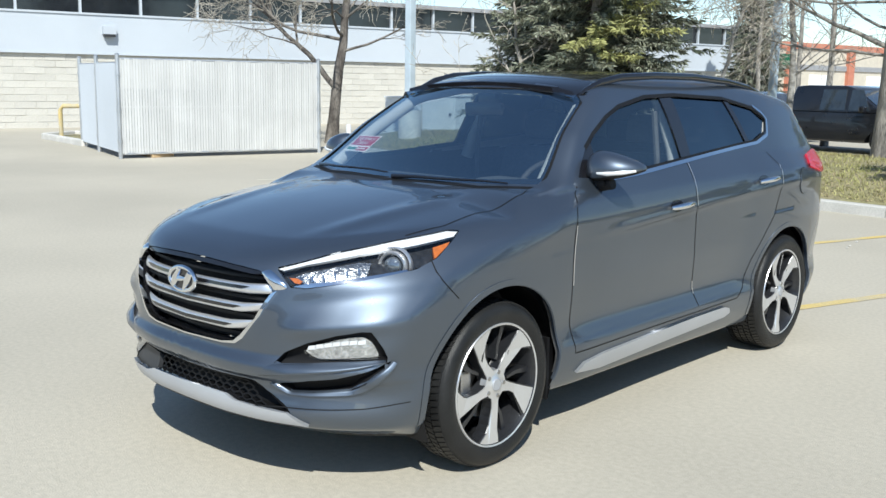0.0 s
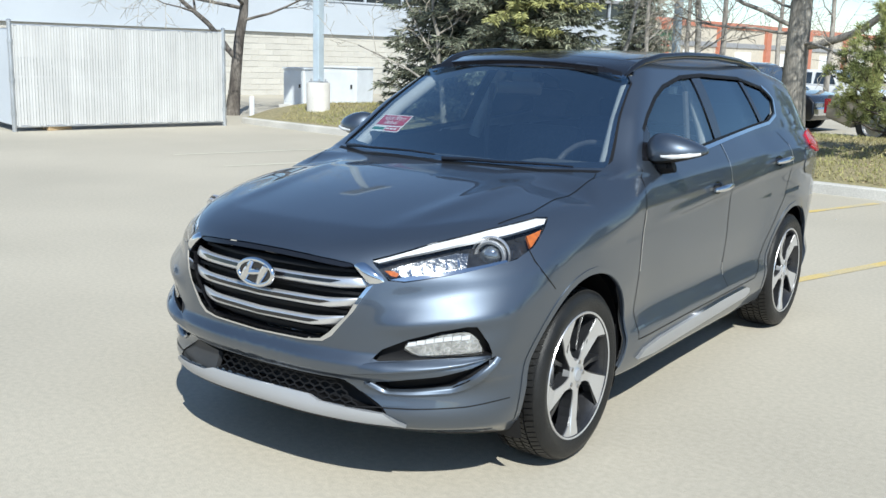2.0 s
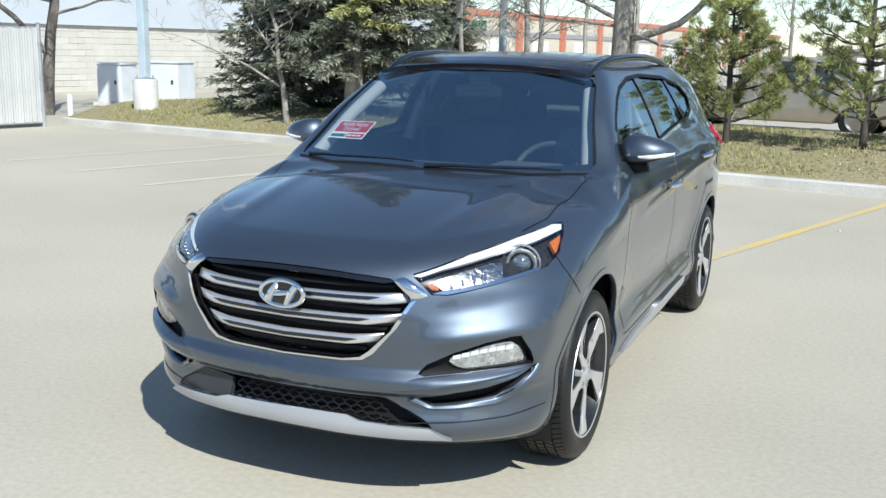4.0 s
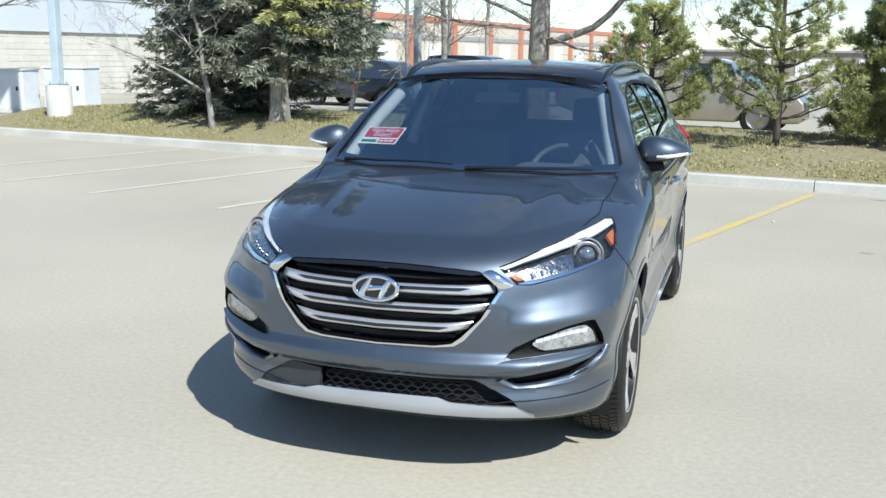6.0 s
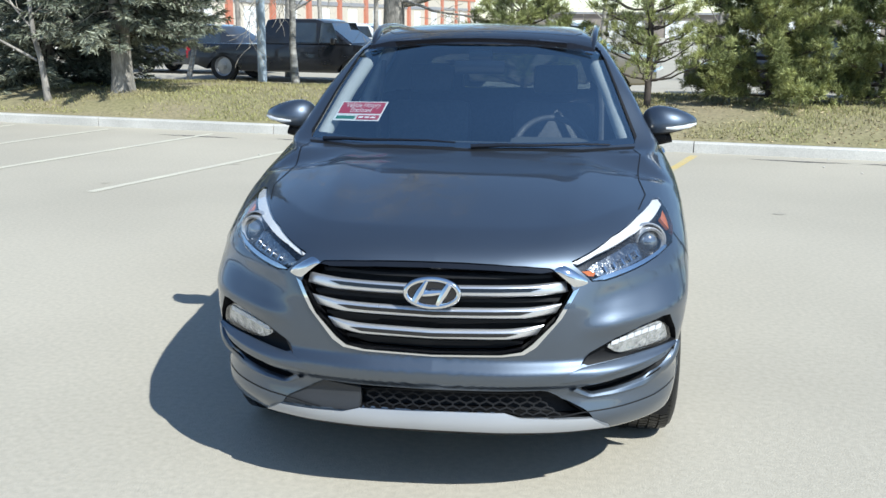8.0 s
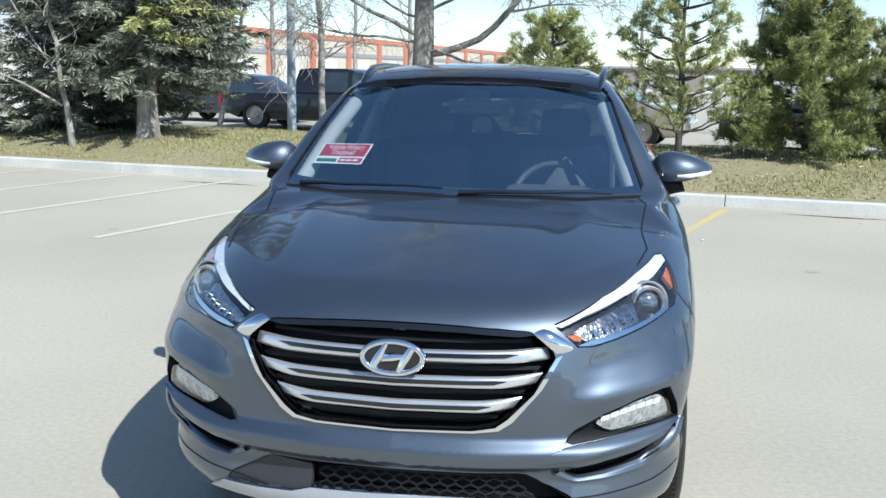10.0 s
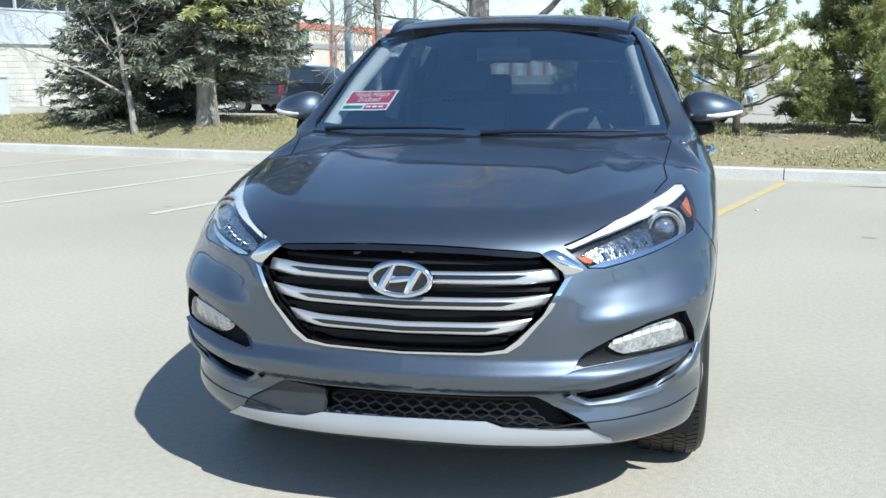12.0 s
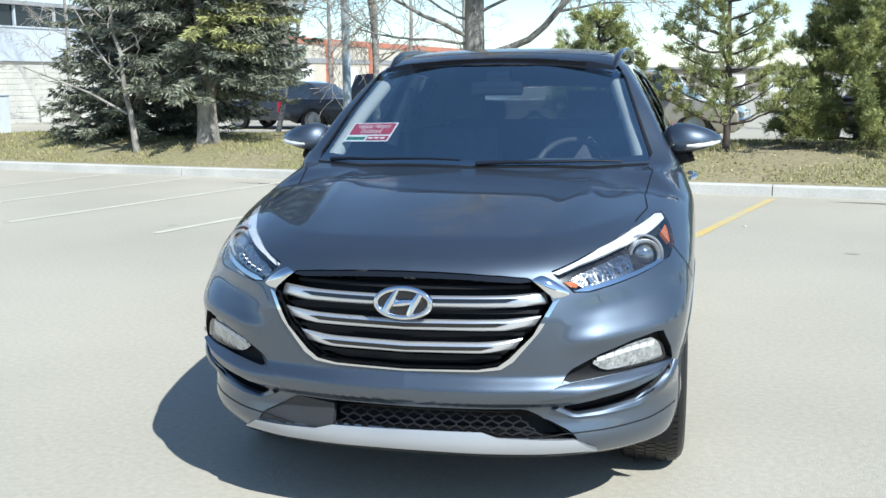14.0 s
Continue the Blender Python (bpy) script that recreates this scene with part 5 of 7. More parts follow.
def build_cabin(car):
    for mirror in (False, True):
        s = -1 if mirror else 1
        q, nr = cast([(0.715, 1.165), (0.68, 1.26), (0.64, 1.365), (0.585, 1.50)], FRONT)
        bm = bmesh.new()
        tube(bm, [(p - n * 0.055) * (s, 1, 1) for p, n in zip(q, nr)], 0.034, 10)
        part("pillar_lining", bm, LINING, car, "pale grey windscreen pillar lining", smooth=True)
        bm = bmesh.new()
        tube(bm, [(s * 0.735, 1.62, 1.12), (s * 0.695, 1.635, 1.25), (s * 0.62, 1.65, 1.42), (s * 0.57, 1.66, 1.51)], (0.038, 0.034, 0.030, 0.030), 10)
        part("pillar_lining", bm, LINING, car, "pale grey centre pillar lining", smooth=True)
        bm = bmesh.new()
        tube(bm, [(s * 0.60, 1.60, 1.44), (s * 0.63, 1.60, 1.20), (s * 0.64, 1.62, 0.85)], 0.016, 6)
        part("seat_belt", bm, CLOTH_GREY, car, "grey seat belt")
    bm = bmesh.new()
    for p, s in (((0, 0.62, 0.93), (1.36, 0.62, 0.30)),):
        box(bm, (p[0] - s[0] / 2, p[1] - s[1] / 2, p[2] - s[2] / 2), (p[0] + s[0] / 2, p[1] + s[1] / 2, p[2] + s[2] / 2), 0.07)
    box(bm, (0.16, 0.62, 1.02), (0.56, 0.84, 1.115), 0.04)
    part("dashboard", bm, DASH, car, "black dashboard", smooth=True)
    wheel = new("steering_wheel")
    wheel.parent = car
    wheel.matrix_local = Matrix.Translation((0.36, 0.98, 1.02)) @ Matrix.Rotation(radians(62), 4, "X")
    bm = bmesh.new()
    ring = [(0.185 * math.cos(a), 0.185 * math.sin(a), 0) for a in np.linspace(0, 2 * math.pi, 41)]
    tube(bm, ring, 0.016, 10, caps=False)
    part("rim", bm, LEATHER, wheel, smooth=True)
    bm = bmesh.new()
    box(bm, (-0.075, -0.06, -0.035), (0.075, 0.06, 0.02), 0.02)
    box(bm, (-0.17, -0.02, -0.012), (0.17, 0.02, 0.006), 0.006)
    part("boss", bm, GREY_PLASTIC, wheel, smooth=True)
    for x in (-0.37, 0.37):
        seat = new("front_seat")
        seat.parent = car
        bm = bmesh.new()
        box(bm, (x - 0.26, 1.20, 0.50), (x + 0.26, 1.72, 0.70), 0.06)
        part("cushion", bm, LEATHER, seat, smooth=True)
        bm = bmesh.new()
        box(bm, (-0.245, -0.07, 0.0), (0.245, 0.07, 0.60), 0.06, Matrix.Translation((x, 1.72, 0.62)) @ Matrix.Rotation(radians(-17), 4, "X"))
        part("backrest", bm, LEATHER, seat, smooth=True)
        bm = bmesh.new()
        box(bm, (-0.13, -0.05, 0.0), (0.13, 0.05, 0.18), 0.045, Matrix.Translation((x, 1.915, 1.235)) @ Matrix.Rotation(radians(-12), 4, "X"))
        part("headrest", bm, LEATHER, seat, smooth=True)
    bench = new("rear_seat")
    bench.parent = car
    bm = bmesh.new()
    box(bm, (-0.64, 2.15, 0.52), (0.64, 2.65, 0.72), 0.06)
    box(bm, (-0.64, -0.07, 0.0), (0.64, 0.07, 0.58), 0.05, Matrix.Translation((0, 2.66, 0.66)) @ Matrix.Rotation(radians(-20), 4, "X"))
    part("cushion", bm, LEATHER, bench, smooth=True)
    for x in (-0.38, 0.38):
        bm = bmesh.new()
        box(bm, (x - 0.12, 2.80, 1.20), (x + 0.12, 2.88, 1.34), 0.035)
        part("headrest", bm, LEATHER, bench, smooth=True)
    bm = bmesh.new()
    box(bm, (-0.125, 0.90, 1.405), (0.125, 0.935, 1.475), 0.015)
    box(bm, (-0.06, 0.93, 1.46), (0.06, 1.00, 1.525), 0.015)
    part("rear_view_mirror", bm, BLACK_GLOSS, car, smooth=True)
    bm = bmesh.new()
    box(bm, (-0.72, 0.35, 0.25), (0.72, 3.2, 0.50), 0.02)
    part("cabin_floor", bm, BLACK_PLASTIC, car)


def build_crossover():
    car = empty("crossover", CAR_STANDS, label="dark grey metallic crossover parked on pale paving", category="car")
    build_shell(car)
    for x, y, f in ((0.772, 0, False), (0.792, 2.67, False), (-0.772, 0, True), (-0.792, 2.67, True)):
        build_wheel(car, x, y, f)
    build_front(car)
    build_sides(car)
    build_glass_and_roof(car)
    build_cabin(car)
    return car


build_crossover()


# ---- the office block beyond the lot ----
WALL_AT, WALL_ALONG = Vector((-26.3, 12.0, 0)), Vector((0.233, 0.972, 0))
WALL_IN = Vector((-0.972, 0.233, 0))


def on_wall(s, depth=0.0, z=0.0):
    """A place by metres along the wall from its reference, and metres behind its face."""
    return WALL_AT + WALL_ALONG * s + WALL_IN * depth + Vector((0, 0, z))


def wall_box(bm, s0, s1, d0, d1, z0, z1):
    v = [bm.verts.new(on_wall(s, d, z)) for s in (s0, s1) for d in (d0, d1) for z in (z0, z1)]
    for f in ((0, 1, 3, 2), (4, 6, 7, 5), (0, 4, 5, 1), (2, 3, 7, 6), (0, 2, 6, 4), (1, 5, 7, 3)):
        bm.faces.new([v[i] for i in f])


S0, S1 = -22.0, 34.0
office = empty("office_building", label="long low office with cream block base and white panels", category="building")
bm = bmesh.new()
wall_box(bm, S0, S1, 0.03, 9.0, -0.3, 2.30)
part("block_core", bm, BLOCK, office, "mortar behind the cream blocks")
bm = bmesh.new()
wall_box(bm, S0 - 0.05, S1 + 0.05, -0.06, 9.0, 2.33, 3.52)
part("upper_panel", bm, PANEL, office, "smooth white wall panel")
bm = bmesh.new()
wall_box(bm, S0 - 0.05, S1 + 0.05, -0.09, 0.0, 2.28, 2.34)
part("drip_edge", bm, PANEL, office)
bm = bmesh.new()
wall_box(bm, S0, S1, 0.25, 9.0, 3.50, 4.36)
part("window_void", bm, DARK_WINDOW, office, "dark glass behind the ribbon windows")
bm = bmesh.new()
wall_box(bm, S0 - 0.2, S1 + 0.2, -0.15, 9.2, 4.33, 4.48)
part("roof_edge", bm, ROOFING, office, "flat roof edge")
bm = bmesh.new()
wall_box(bm, S0, S1, -0.10, 0.26, 3.50, 3.56)
part("window_sill", bm, PANEL, office)
s = S0
while s < S1:
    win = new("ribbon_window")
    win.parent = office
    bm = bmesh.new()
    wall_box(bm, s, s + 0.07, -0.02, 0.2, 3.56, 4.33)
    part("mullion", bm, PANEL, win)
    bm = bmesh.new()
    wall_box(bm, s + 0.07, s + 1.9, 0.08, 0.10, 3.57, 4.32)
    part("pane", bm, DARK_WINDOW, win, "dark window pane")
    s += 1.9
light_box = empty("wall_lamp", label="small grey wall lamp on the office panel", category="lamp")
bm = bmesh.new()
wall_box(bm, 1.45, 1.85, -0.26, -0.06, 2.92, 3.16)
part("housing", bm, PANEL, light_box)
bm = bmesh.new()
wall_box(bm, 1.48, 1.82, -0.28, -0.10, 2.84, 2.92)
part("lens", bm, GREY_PLASTIC, light_box)

# blocks of the base: a stretch of single ones, the rest joined
def block_mesh(w, h, d=0.012, e=0.005):
    v = [(-w / 2, 0, -h / 2), (w / 2, 0, -h / 2), (w / 2, 0, h / 2), (-w / 2, 0, h / 2)]
    f = [(-w / 2 + e, -d, -h / 2 + e), (w / 2 - e, -d, -h / 2 + e), (w / 2 - e, -d, h / 2 - e), (-w / 2 + e, -d, h / 2 - e)]
    return v + f, [(4, 5, 6, 7), (0, 1, 5, 4), (1, 2, 6, 5), (2, 3, 7, 6), (3, 0, 4, 7)]


BW, BH = 0.62, 0.21
bv, bf = block_mesh(BW - 0.012, BH - 0.012)
block_data = bpy.data.meshes.new("block")
block_data.from_pydata(bv, [], bf)
block_data.materials.append(BLOCK)
turn_wall = Matrix(((WALL_ALONG.x, WALL_IN.x, 0, 0), (WALL_ALONG.y, WALL_IN.y, 0, 0), (0, 0, 1, 0), (0, 0, 0, 1)))
rest_v, rest_f, single = [], [], 0
rows = int(2.5 / BH)
for r in range(rows):
    z = 2.28 - BH * (r + 0.5)
    for k in range(int((S1 - S0) / BW)):
        s = S0 + BW * (k + 0.5 + 0.5 * (r % 2))
        here = on_wall(s, 0.03 + random.uniform(-0.006, 0.006), z)
        if -3.0 < s < 12.0 and single < 290:
            ob = new("block", block_data)
            ob.parent = office
            ob.matrix_local = Matrix.Translation(here) @ turn_wall
            single += 1
        else:
            base = len(rest_v)
            rest_v += [tuple((Matrix.Translation(here) @ turn_wall) @ Vector(v)) for v in bv]
            rest_f += [tuple(base + i for i in f) for f in bf]
tagged(mesh_part("block_rest", rest_v, rest_f, BLOCK, office, smooth=False), kind="stuff")

# ---- slatted bin enclosure ----
A, B, C = Vector((-14.31, 7.15, 0)), Vector((-13.28, 11.38, 0)), Vector((-18.10, 8.40, 0))
enclosure = empty("bin_enclosure", label="chain-link bin enclosure with white privacy slats", category="fence")


def fence_side(p, q, height, post_r):
    d = (q - p)
    length = d.length
    d.normalize()
    n = Vector((d.y, -d.x, 0))
    verts, faces = [], []
    pitch = 0.056
    for k in range(int(length / pitch)):
        a = p + d * (k * pitch + 0.02)
        b = a + d * (pitch * 0.88)
        lean = random.uniform(-0.004, 0.004)
        z0, z1 = 0.10 + random.uniform(-0.012, 0.012), height + random.uniform(-0.01, 0.015)
        base = len(verts)
        for pt, z in ((a, z0), (b, z0), (b, z1), (a, z1)):
            verts.append(pt + n * (0.006 + lean) + Vector((0, 0, z)))
        for pt, z in ((a, z0), (b, z0), (b, z1), (a, z1)):
            verts.append(pt - n * (0.006 - lean) + Vector((0, 0, z)))
        faces += [(base, base + 1, base + 2, base + 3), (base + 7, base + 6, base + 5, base + 4), (base + 1, base + 5, base + 6, base + 2), (base, base + 3, base + 7, base + 4), (base + 3, base + 2, base + 6, base + 7)]
    tagged(mesh_part("slats", verts, faces, SLAT, enclosure, "upright white slats", smooth=False), kind="stuff")
    for z in (0.09, height * 0.52, height + 0.01):
        bm = bmesh.new()
        tube(bm, [p + Vector((0, 0, z)) - n * 0.02, q + Vector((0, 0, z)) - n * 0.02], 0.020, 8)
        part("rail", bm, GALVANISED, enclosure)


fence_side(A, B, 1.93, 0.04)
fence_side(C + Vector((0.0, 4.2, 0)), B, 1.93, 0.04)
for p in (A, B, C, A.lerp(C, 0.52)):
    bm = bmesh.new()
    tube(bm, [p + Vector((0, 0, -0.02)), p + Vector((0, 0, 2.02))], 0.042, 12)
    lathe(bm, [(0.0, 0.03), (0.03, 0.02), (0.048, 0.0)], 12, Matrix.Translation(p + Vector((0, 0, 2.02))) @ Matrix.Rotation(radians(-90), 4, "Y"))
    post = part("post", bm, GALVANISED, enclosure, smooth=True)
    for z in (0.35, 0.95, 1.65):
        bm = bmesh.new()
        lathe(bm, [(0.044, -0.03), (0.052, -0.03), (0.052, 0.03), (0.044, 0.03)], 12, Matrix.Translation(p + Vector((0, 0, z))) @ Matrix.Rotation(radians(-90), 4, "Y"))
        part("clamp", bm, GALVANISED, post)
for t0, t1 in ((0.02, 0.51), (0.53, 0.98)):
    p, q = A.lerp(C, t0), A.lerp(C, t1)
    d = (q - p).normalized()
    n = Vector((d.y, -d.x, 0))
    gate = new("gate_panel")
    gate.parent = enclosure
    verts, faces = [], []
    m = 40
    for k in range(m + 1):
        o = 0.012 if k % 2 else -0.012
        for z in (0.12, 1.86):
            verts.append(p.lerp(q, k / m) + n * o + Vector((0, 0, z)))
    faces = [(2 * k, 2 * k + 2, 2 * k + 3, 2 * k + 1) for k in range(m)]
    ob = mesh_part("sheet", verts, faces, PANEL, gate, "white ribbed gate sheet", smooth=False)
    sol = ob.modifiers.new("thickness", "SOLIDIFY")
    sol.thickness = 0.006
    bm = bmesh.new()
    for z in (0.13, 1.86):
        tube(bm, [p + n * 0.03 + Vector((0, 0, z)), q + n * 0.03 + Vector((0, 0, z))], 0.022, 8)
    for e in (p, q):
        tube(bm, [e + n * 0.03 + Vector((0, 0, 0.1)), e + n * 0.03 + Vector((0, 0, 1.9))], 0.022, 8)
    part("gate_frame", bm, GALVANISED, gate)
bin_box = empty("waste_bin", label="dark steel waste bin inside the slatted enclosure", category="bin")
bm = bmesh.new()
box(bm, (-17.1, 8.6, 0.05), (-14.9, 10.9, 1.35), 0.04)
part("tub", bm, CAR_BLACK, bin_box)
pallet = empty("pallet", label="pale wooden pallet under the enclosure fence", category="pallet")
for k in range(3):
    bm = bmesh.new()
    c = A.lerp(B, 0.20) + Vector((-0.12 - 0.3 * k, 0.02 + 0.08 * k, 0))
    box(bm, (c.x - 0.05, c.y - 0.25, 0.0), (c.x + 0.05, c.y + 0.25, 0.09), 0.006)
    part("bearer", bm, WOOD, pallet)
bm = bmesh.new()
c = A.lerp(B, 0.20) + Vector((-0.4, 0.1, 0))
box(bm, (c.x - 0.42, c.y - 0.22, 0.09), (c.x + 0.3, c.y + 0.22, 0.11), 0.004)
part("deck_board", bm, WOOD, pallet)

# ---- lamp post on its concrete drum ----
post_at = Vector((-11.98, 12.92, 0.0))
lamp_post = empty("lamp_post", label="pale blue-grey steel lamp post on a concrete drum", category="lamp post")
bm = bmesh.new()
lathe(bm, [(0.0, 0.95), (0.24, 0.95), (0.255, 0.93), (0.255, -0.1)], 32, Matrix.Translation(post_at) @ Matrix.Rotation(radians(-90), 4, "Y"))
part("drum", bm, CONCRETE, lamp_post, "round cast concrete base", smooth=True)
bm = bmesh.new()
box(bm, (post_at.x - 0.15, post_at.y - 0.15, 0.95), (post_at.x + 0.15, post_at.y + 0.15, 0.975), 0.006)
plate = part("base_plate", bm, GALVANISED, lamp_post)
for dx in (-0.11, 0.11):
    for dy in (-0.11, 0.11):
        bm = bmesh.new()
        lathe(bm, [(0.0, 0.05), (0.016, 0.05), (0.016, 0.0)], 8, Matrix.Translation(post_at + Vector((dx, dy, 0.975))) @ Matrix.Rotation(radians(-90), 4, "Y"))
        part("anchor_bolt", bm, GALVANISED, plate)
bm = bmesh.new()
box(bm, (post_at.x - 0.085, post_at.y - 0.085, 0.975), (post_at.x + 0.085, post_at.y + 0.085, 8.5), 0.015)
part("shaft", bm, POLE_PAINT, lamp_post, "square tapered steel shaft")
bm = bmesh.new()
box(bm, (post_at.x - 0.25, post_at.y - 0.9, 8.4), (post_at.x + 0.25, post_at.y + 0.9, 8.55), 0.03)
part("lamp_head", bm, POLE_PAINT, lamp_post)

# ---- utility boxes and marker stub ----
for c, w, d, h in ((Vector((-17.3, 18.2, 0)), 0.75, 0.8, 1.05), (Vector((-15.9, 18.6, 0)), 1.15, 0.9, 1.12)):
    ub = empty("utility_box", label="pale blue-grey utility box standing on the lawn", category="utility box")
    m = Matrix.Translation(c + Vector((0, 0, 0.05))) @ Matrix.Rotation(radians(8), 4, "Z")
    bm = bmesh.new()
    box(bm, (-w / 2, -d / 2, 0.04), (w / 2, d / 2, h), 0.025, m)
    part("cabinet", bm, BOX_PAINT, ub)
    bm = bmesh.new()
    box(bm, (-w / 2 - 0.03, -d / 2 - 0.03, h), (w / 2 + 0.03, d / 2 + 0.03, h + 0.05), 0.015, m)
    part("lid", bm, BOX_PAINT, ub)
    bm = bmesh.new()
    box(bm, (-w / 2 + 0.06, -d / 2 - 0.012, 0.12), (w / 2 - 0.06, -d / 2 - 0.002, h - 0.10), 0.004, m)
    door = part("door", bm, BOX_PAINT, ub)
    bm = bmesh.new()
    box(bm, (w / 2 - 0.20, -d / 2 - 0.03, h * 0.5), (w / 2 - 0.14, -d / 2 - 0.012, h * 0.6), 0.004, m)
    part("latch", bm, GREY_PLASTIC, door)
    bm = bmesh.new()
    box(bm, (-w / 2 - 0.1, -d / 2 - 0.1, -0.2), (w / 2 + 0.1, d / 2 + 0.1, 0.04), 0.01, m)
    part("plinth", bm, CONCRETE, ub)
bm = bmesh.new()
tube(bm, [(-14.45, 13.35, -0.1), (-14.45, 13.35, 0.50), (-14.45, 13.35, 0.54)], (0.065, 0.065, 0.045), 14)
tagged(part("marker_post", bm, WHITE_PLASTIC, smooth=True), label="short white plastic marker post in the lawn", category="marker post")

# ---- small kerbed island with a yellow hoop ----
island = empty("kerb_island", label="small gravel island with pale kerb stones", category="island", kind="structure")
ring = [(-21.2, 9.0), (-18.0, 8.4), (-17.9, 9.3), (-20.9, 10.9), (-21.9, 10.2)]
for (x0, y0), (x1, y1) in zip(ring, ring[1:] + ring[:1]):
    d = Vector((x1 - x0, y1 - y0, 0))
    m = Matrix.Translation((x0, y0, 0)) @ Matrix.Rotation(math.atan2(d.y, d.x), 4, "Z")
    bm = bmesh.new()
    box(bm, (0.02, -0.07, -0.02), (d.length - 0.02, 0.07, 0.15), 0.03, m)
    part("kerb_stone", bm, CONCRETE, island)
bm = bmesh.new()
bm.faces.new([bm.verts.new((x, y, 0.06)) for x, y in ring])
part("gravel_bed", bm, SOIL, island)
hoop = empty("guard_hoop", label="yellow steel guard hoop beside the enclosure", category="bollard")
bm = bmesh.new()
hp = Vector((-20.75, 9.25, 0))
tube(bm, [hp, hp + Vector((0, 0, 0.75)), hp + Vector((0.06, 0.05, 0.85)), hp + Vector((0.9, 0.75, 0.85)), hp + Vector((0.97, 0.8, 0.75)), hp + Vector((0.97, 0.8, 0))], 0.055, 12)
part("tube", bm, YELLOW, hoop, smooth=True)

# ---- far buildings ----
far = empty("warehouse", label="distant cream warehouse with red-orange trim", category="building")
wa, wb = Vector((-30, 62, 0)), Vector((-12.0, 175, 0))
wd = (wb - wa).normalized()
wn_ = Vector((wd.y, -wd.x, 0))


def far_box(name, s0, s1, o0, o1, z0, z1, m, parent):
    bm = bmesh.new()
    v = [bm.verts.new(wa + wd * s + wn_ * o + Vector((0, 0, z))) for s in (s0, s1) for o in (o0, o1) for z in (z0, z1)]
    for f in ((0, 1, 3, 2), (4, 6, 7, 5), (0, 4, 5, 1), (2, 3, 7, 6), (0, 2, 6, 4), (1, 5, 7, 3)):
        bm.faces.new([v[i] for i in f])
    return part(name, bm, m, parent)


length = (wb - wa).length
far_box("wall", 0, length, -14, 0, -0.2, 5.0, BEIGE_WALL, far)
far_box("trim_band", -0.2, length + 0.2, -14.2, 0.12, 4.55, 5.05, RED_TRIM, far)
far_box("lower_band", 0, length, -0.1, 0.10, 2.95, 3.35, ROOFING, far)
for k in range(13):
    far_box("pilaster", 1 + k * 9.0, 1.9 + k * 9.0, -0.1, 0.30, 0, 4.6, RED_TRIM, far)
for k in range(12):
    far_box("loading_door", 4.5 + k * 9.0, 7.5 + k * 9.0, -0.1, 0.06, 0, 2.6, SIGN_WHITE, far)
shed = empty("far_shed", label="distant low grey-brown building", category="building")
bm = bmesh.new()
box(bm, (-2, 95, -0.2), (40, 125, 2.2))
part("wall", bm, surface("brown_grey_cladding", (0.26, 0.22, 0.19), rough=0.8, vary=0.08), shed)
bm = bmesh.new()
box(bm, (-2.3, 94.7, 2.2), (40.3, 125.3, 2.4))
part("roof", bm, ROOFING, shed)
for k in range(7):
    bm = bmesh.new()
    box(bm, (1 + k * 5.5, 94.9, 0.0), (4.5 + k * 5.5, 95.05, 1.6))
    part("bay_door", bm, SIGN_WHITE, shed)
shed2 = empty("far_office", label="distant white industrial building", category="building")
bm = bmesh.new()
box(bm, (45, 70, -0.2), (90, 95, 2.6))
part("wall", bm, PANEL, shed2)
bm = bmesh.new()
box(bm, (44.7, 69.7, 2.6), (90.3, 95.3, 2.8))
part("roof", bm, ROOFING, shed2)
# unseen building added behind the camera, across the car park, for reflections
rear_block = empty("showroom_building", label="unseen pale building added behind the camera for reflections", category="building")
bm = bmesh.new()
box(bm, (-25, -48, -0.2), (35, -36, 6))
part("wall", bm, PANEL, rear_block)
bm = bmesh.new()
box(bm, (-25.2, -48.2, 6), (35.2, -35.8, 6.4))
part("roof", bm, ROOFING, rear_block)

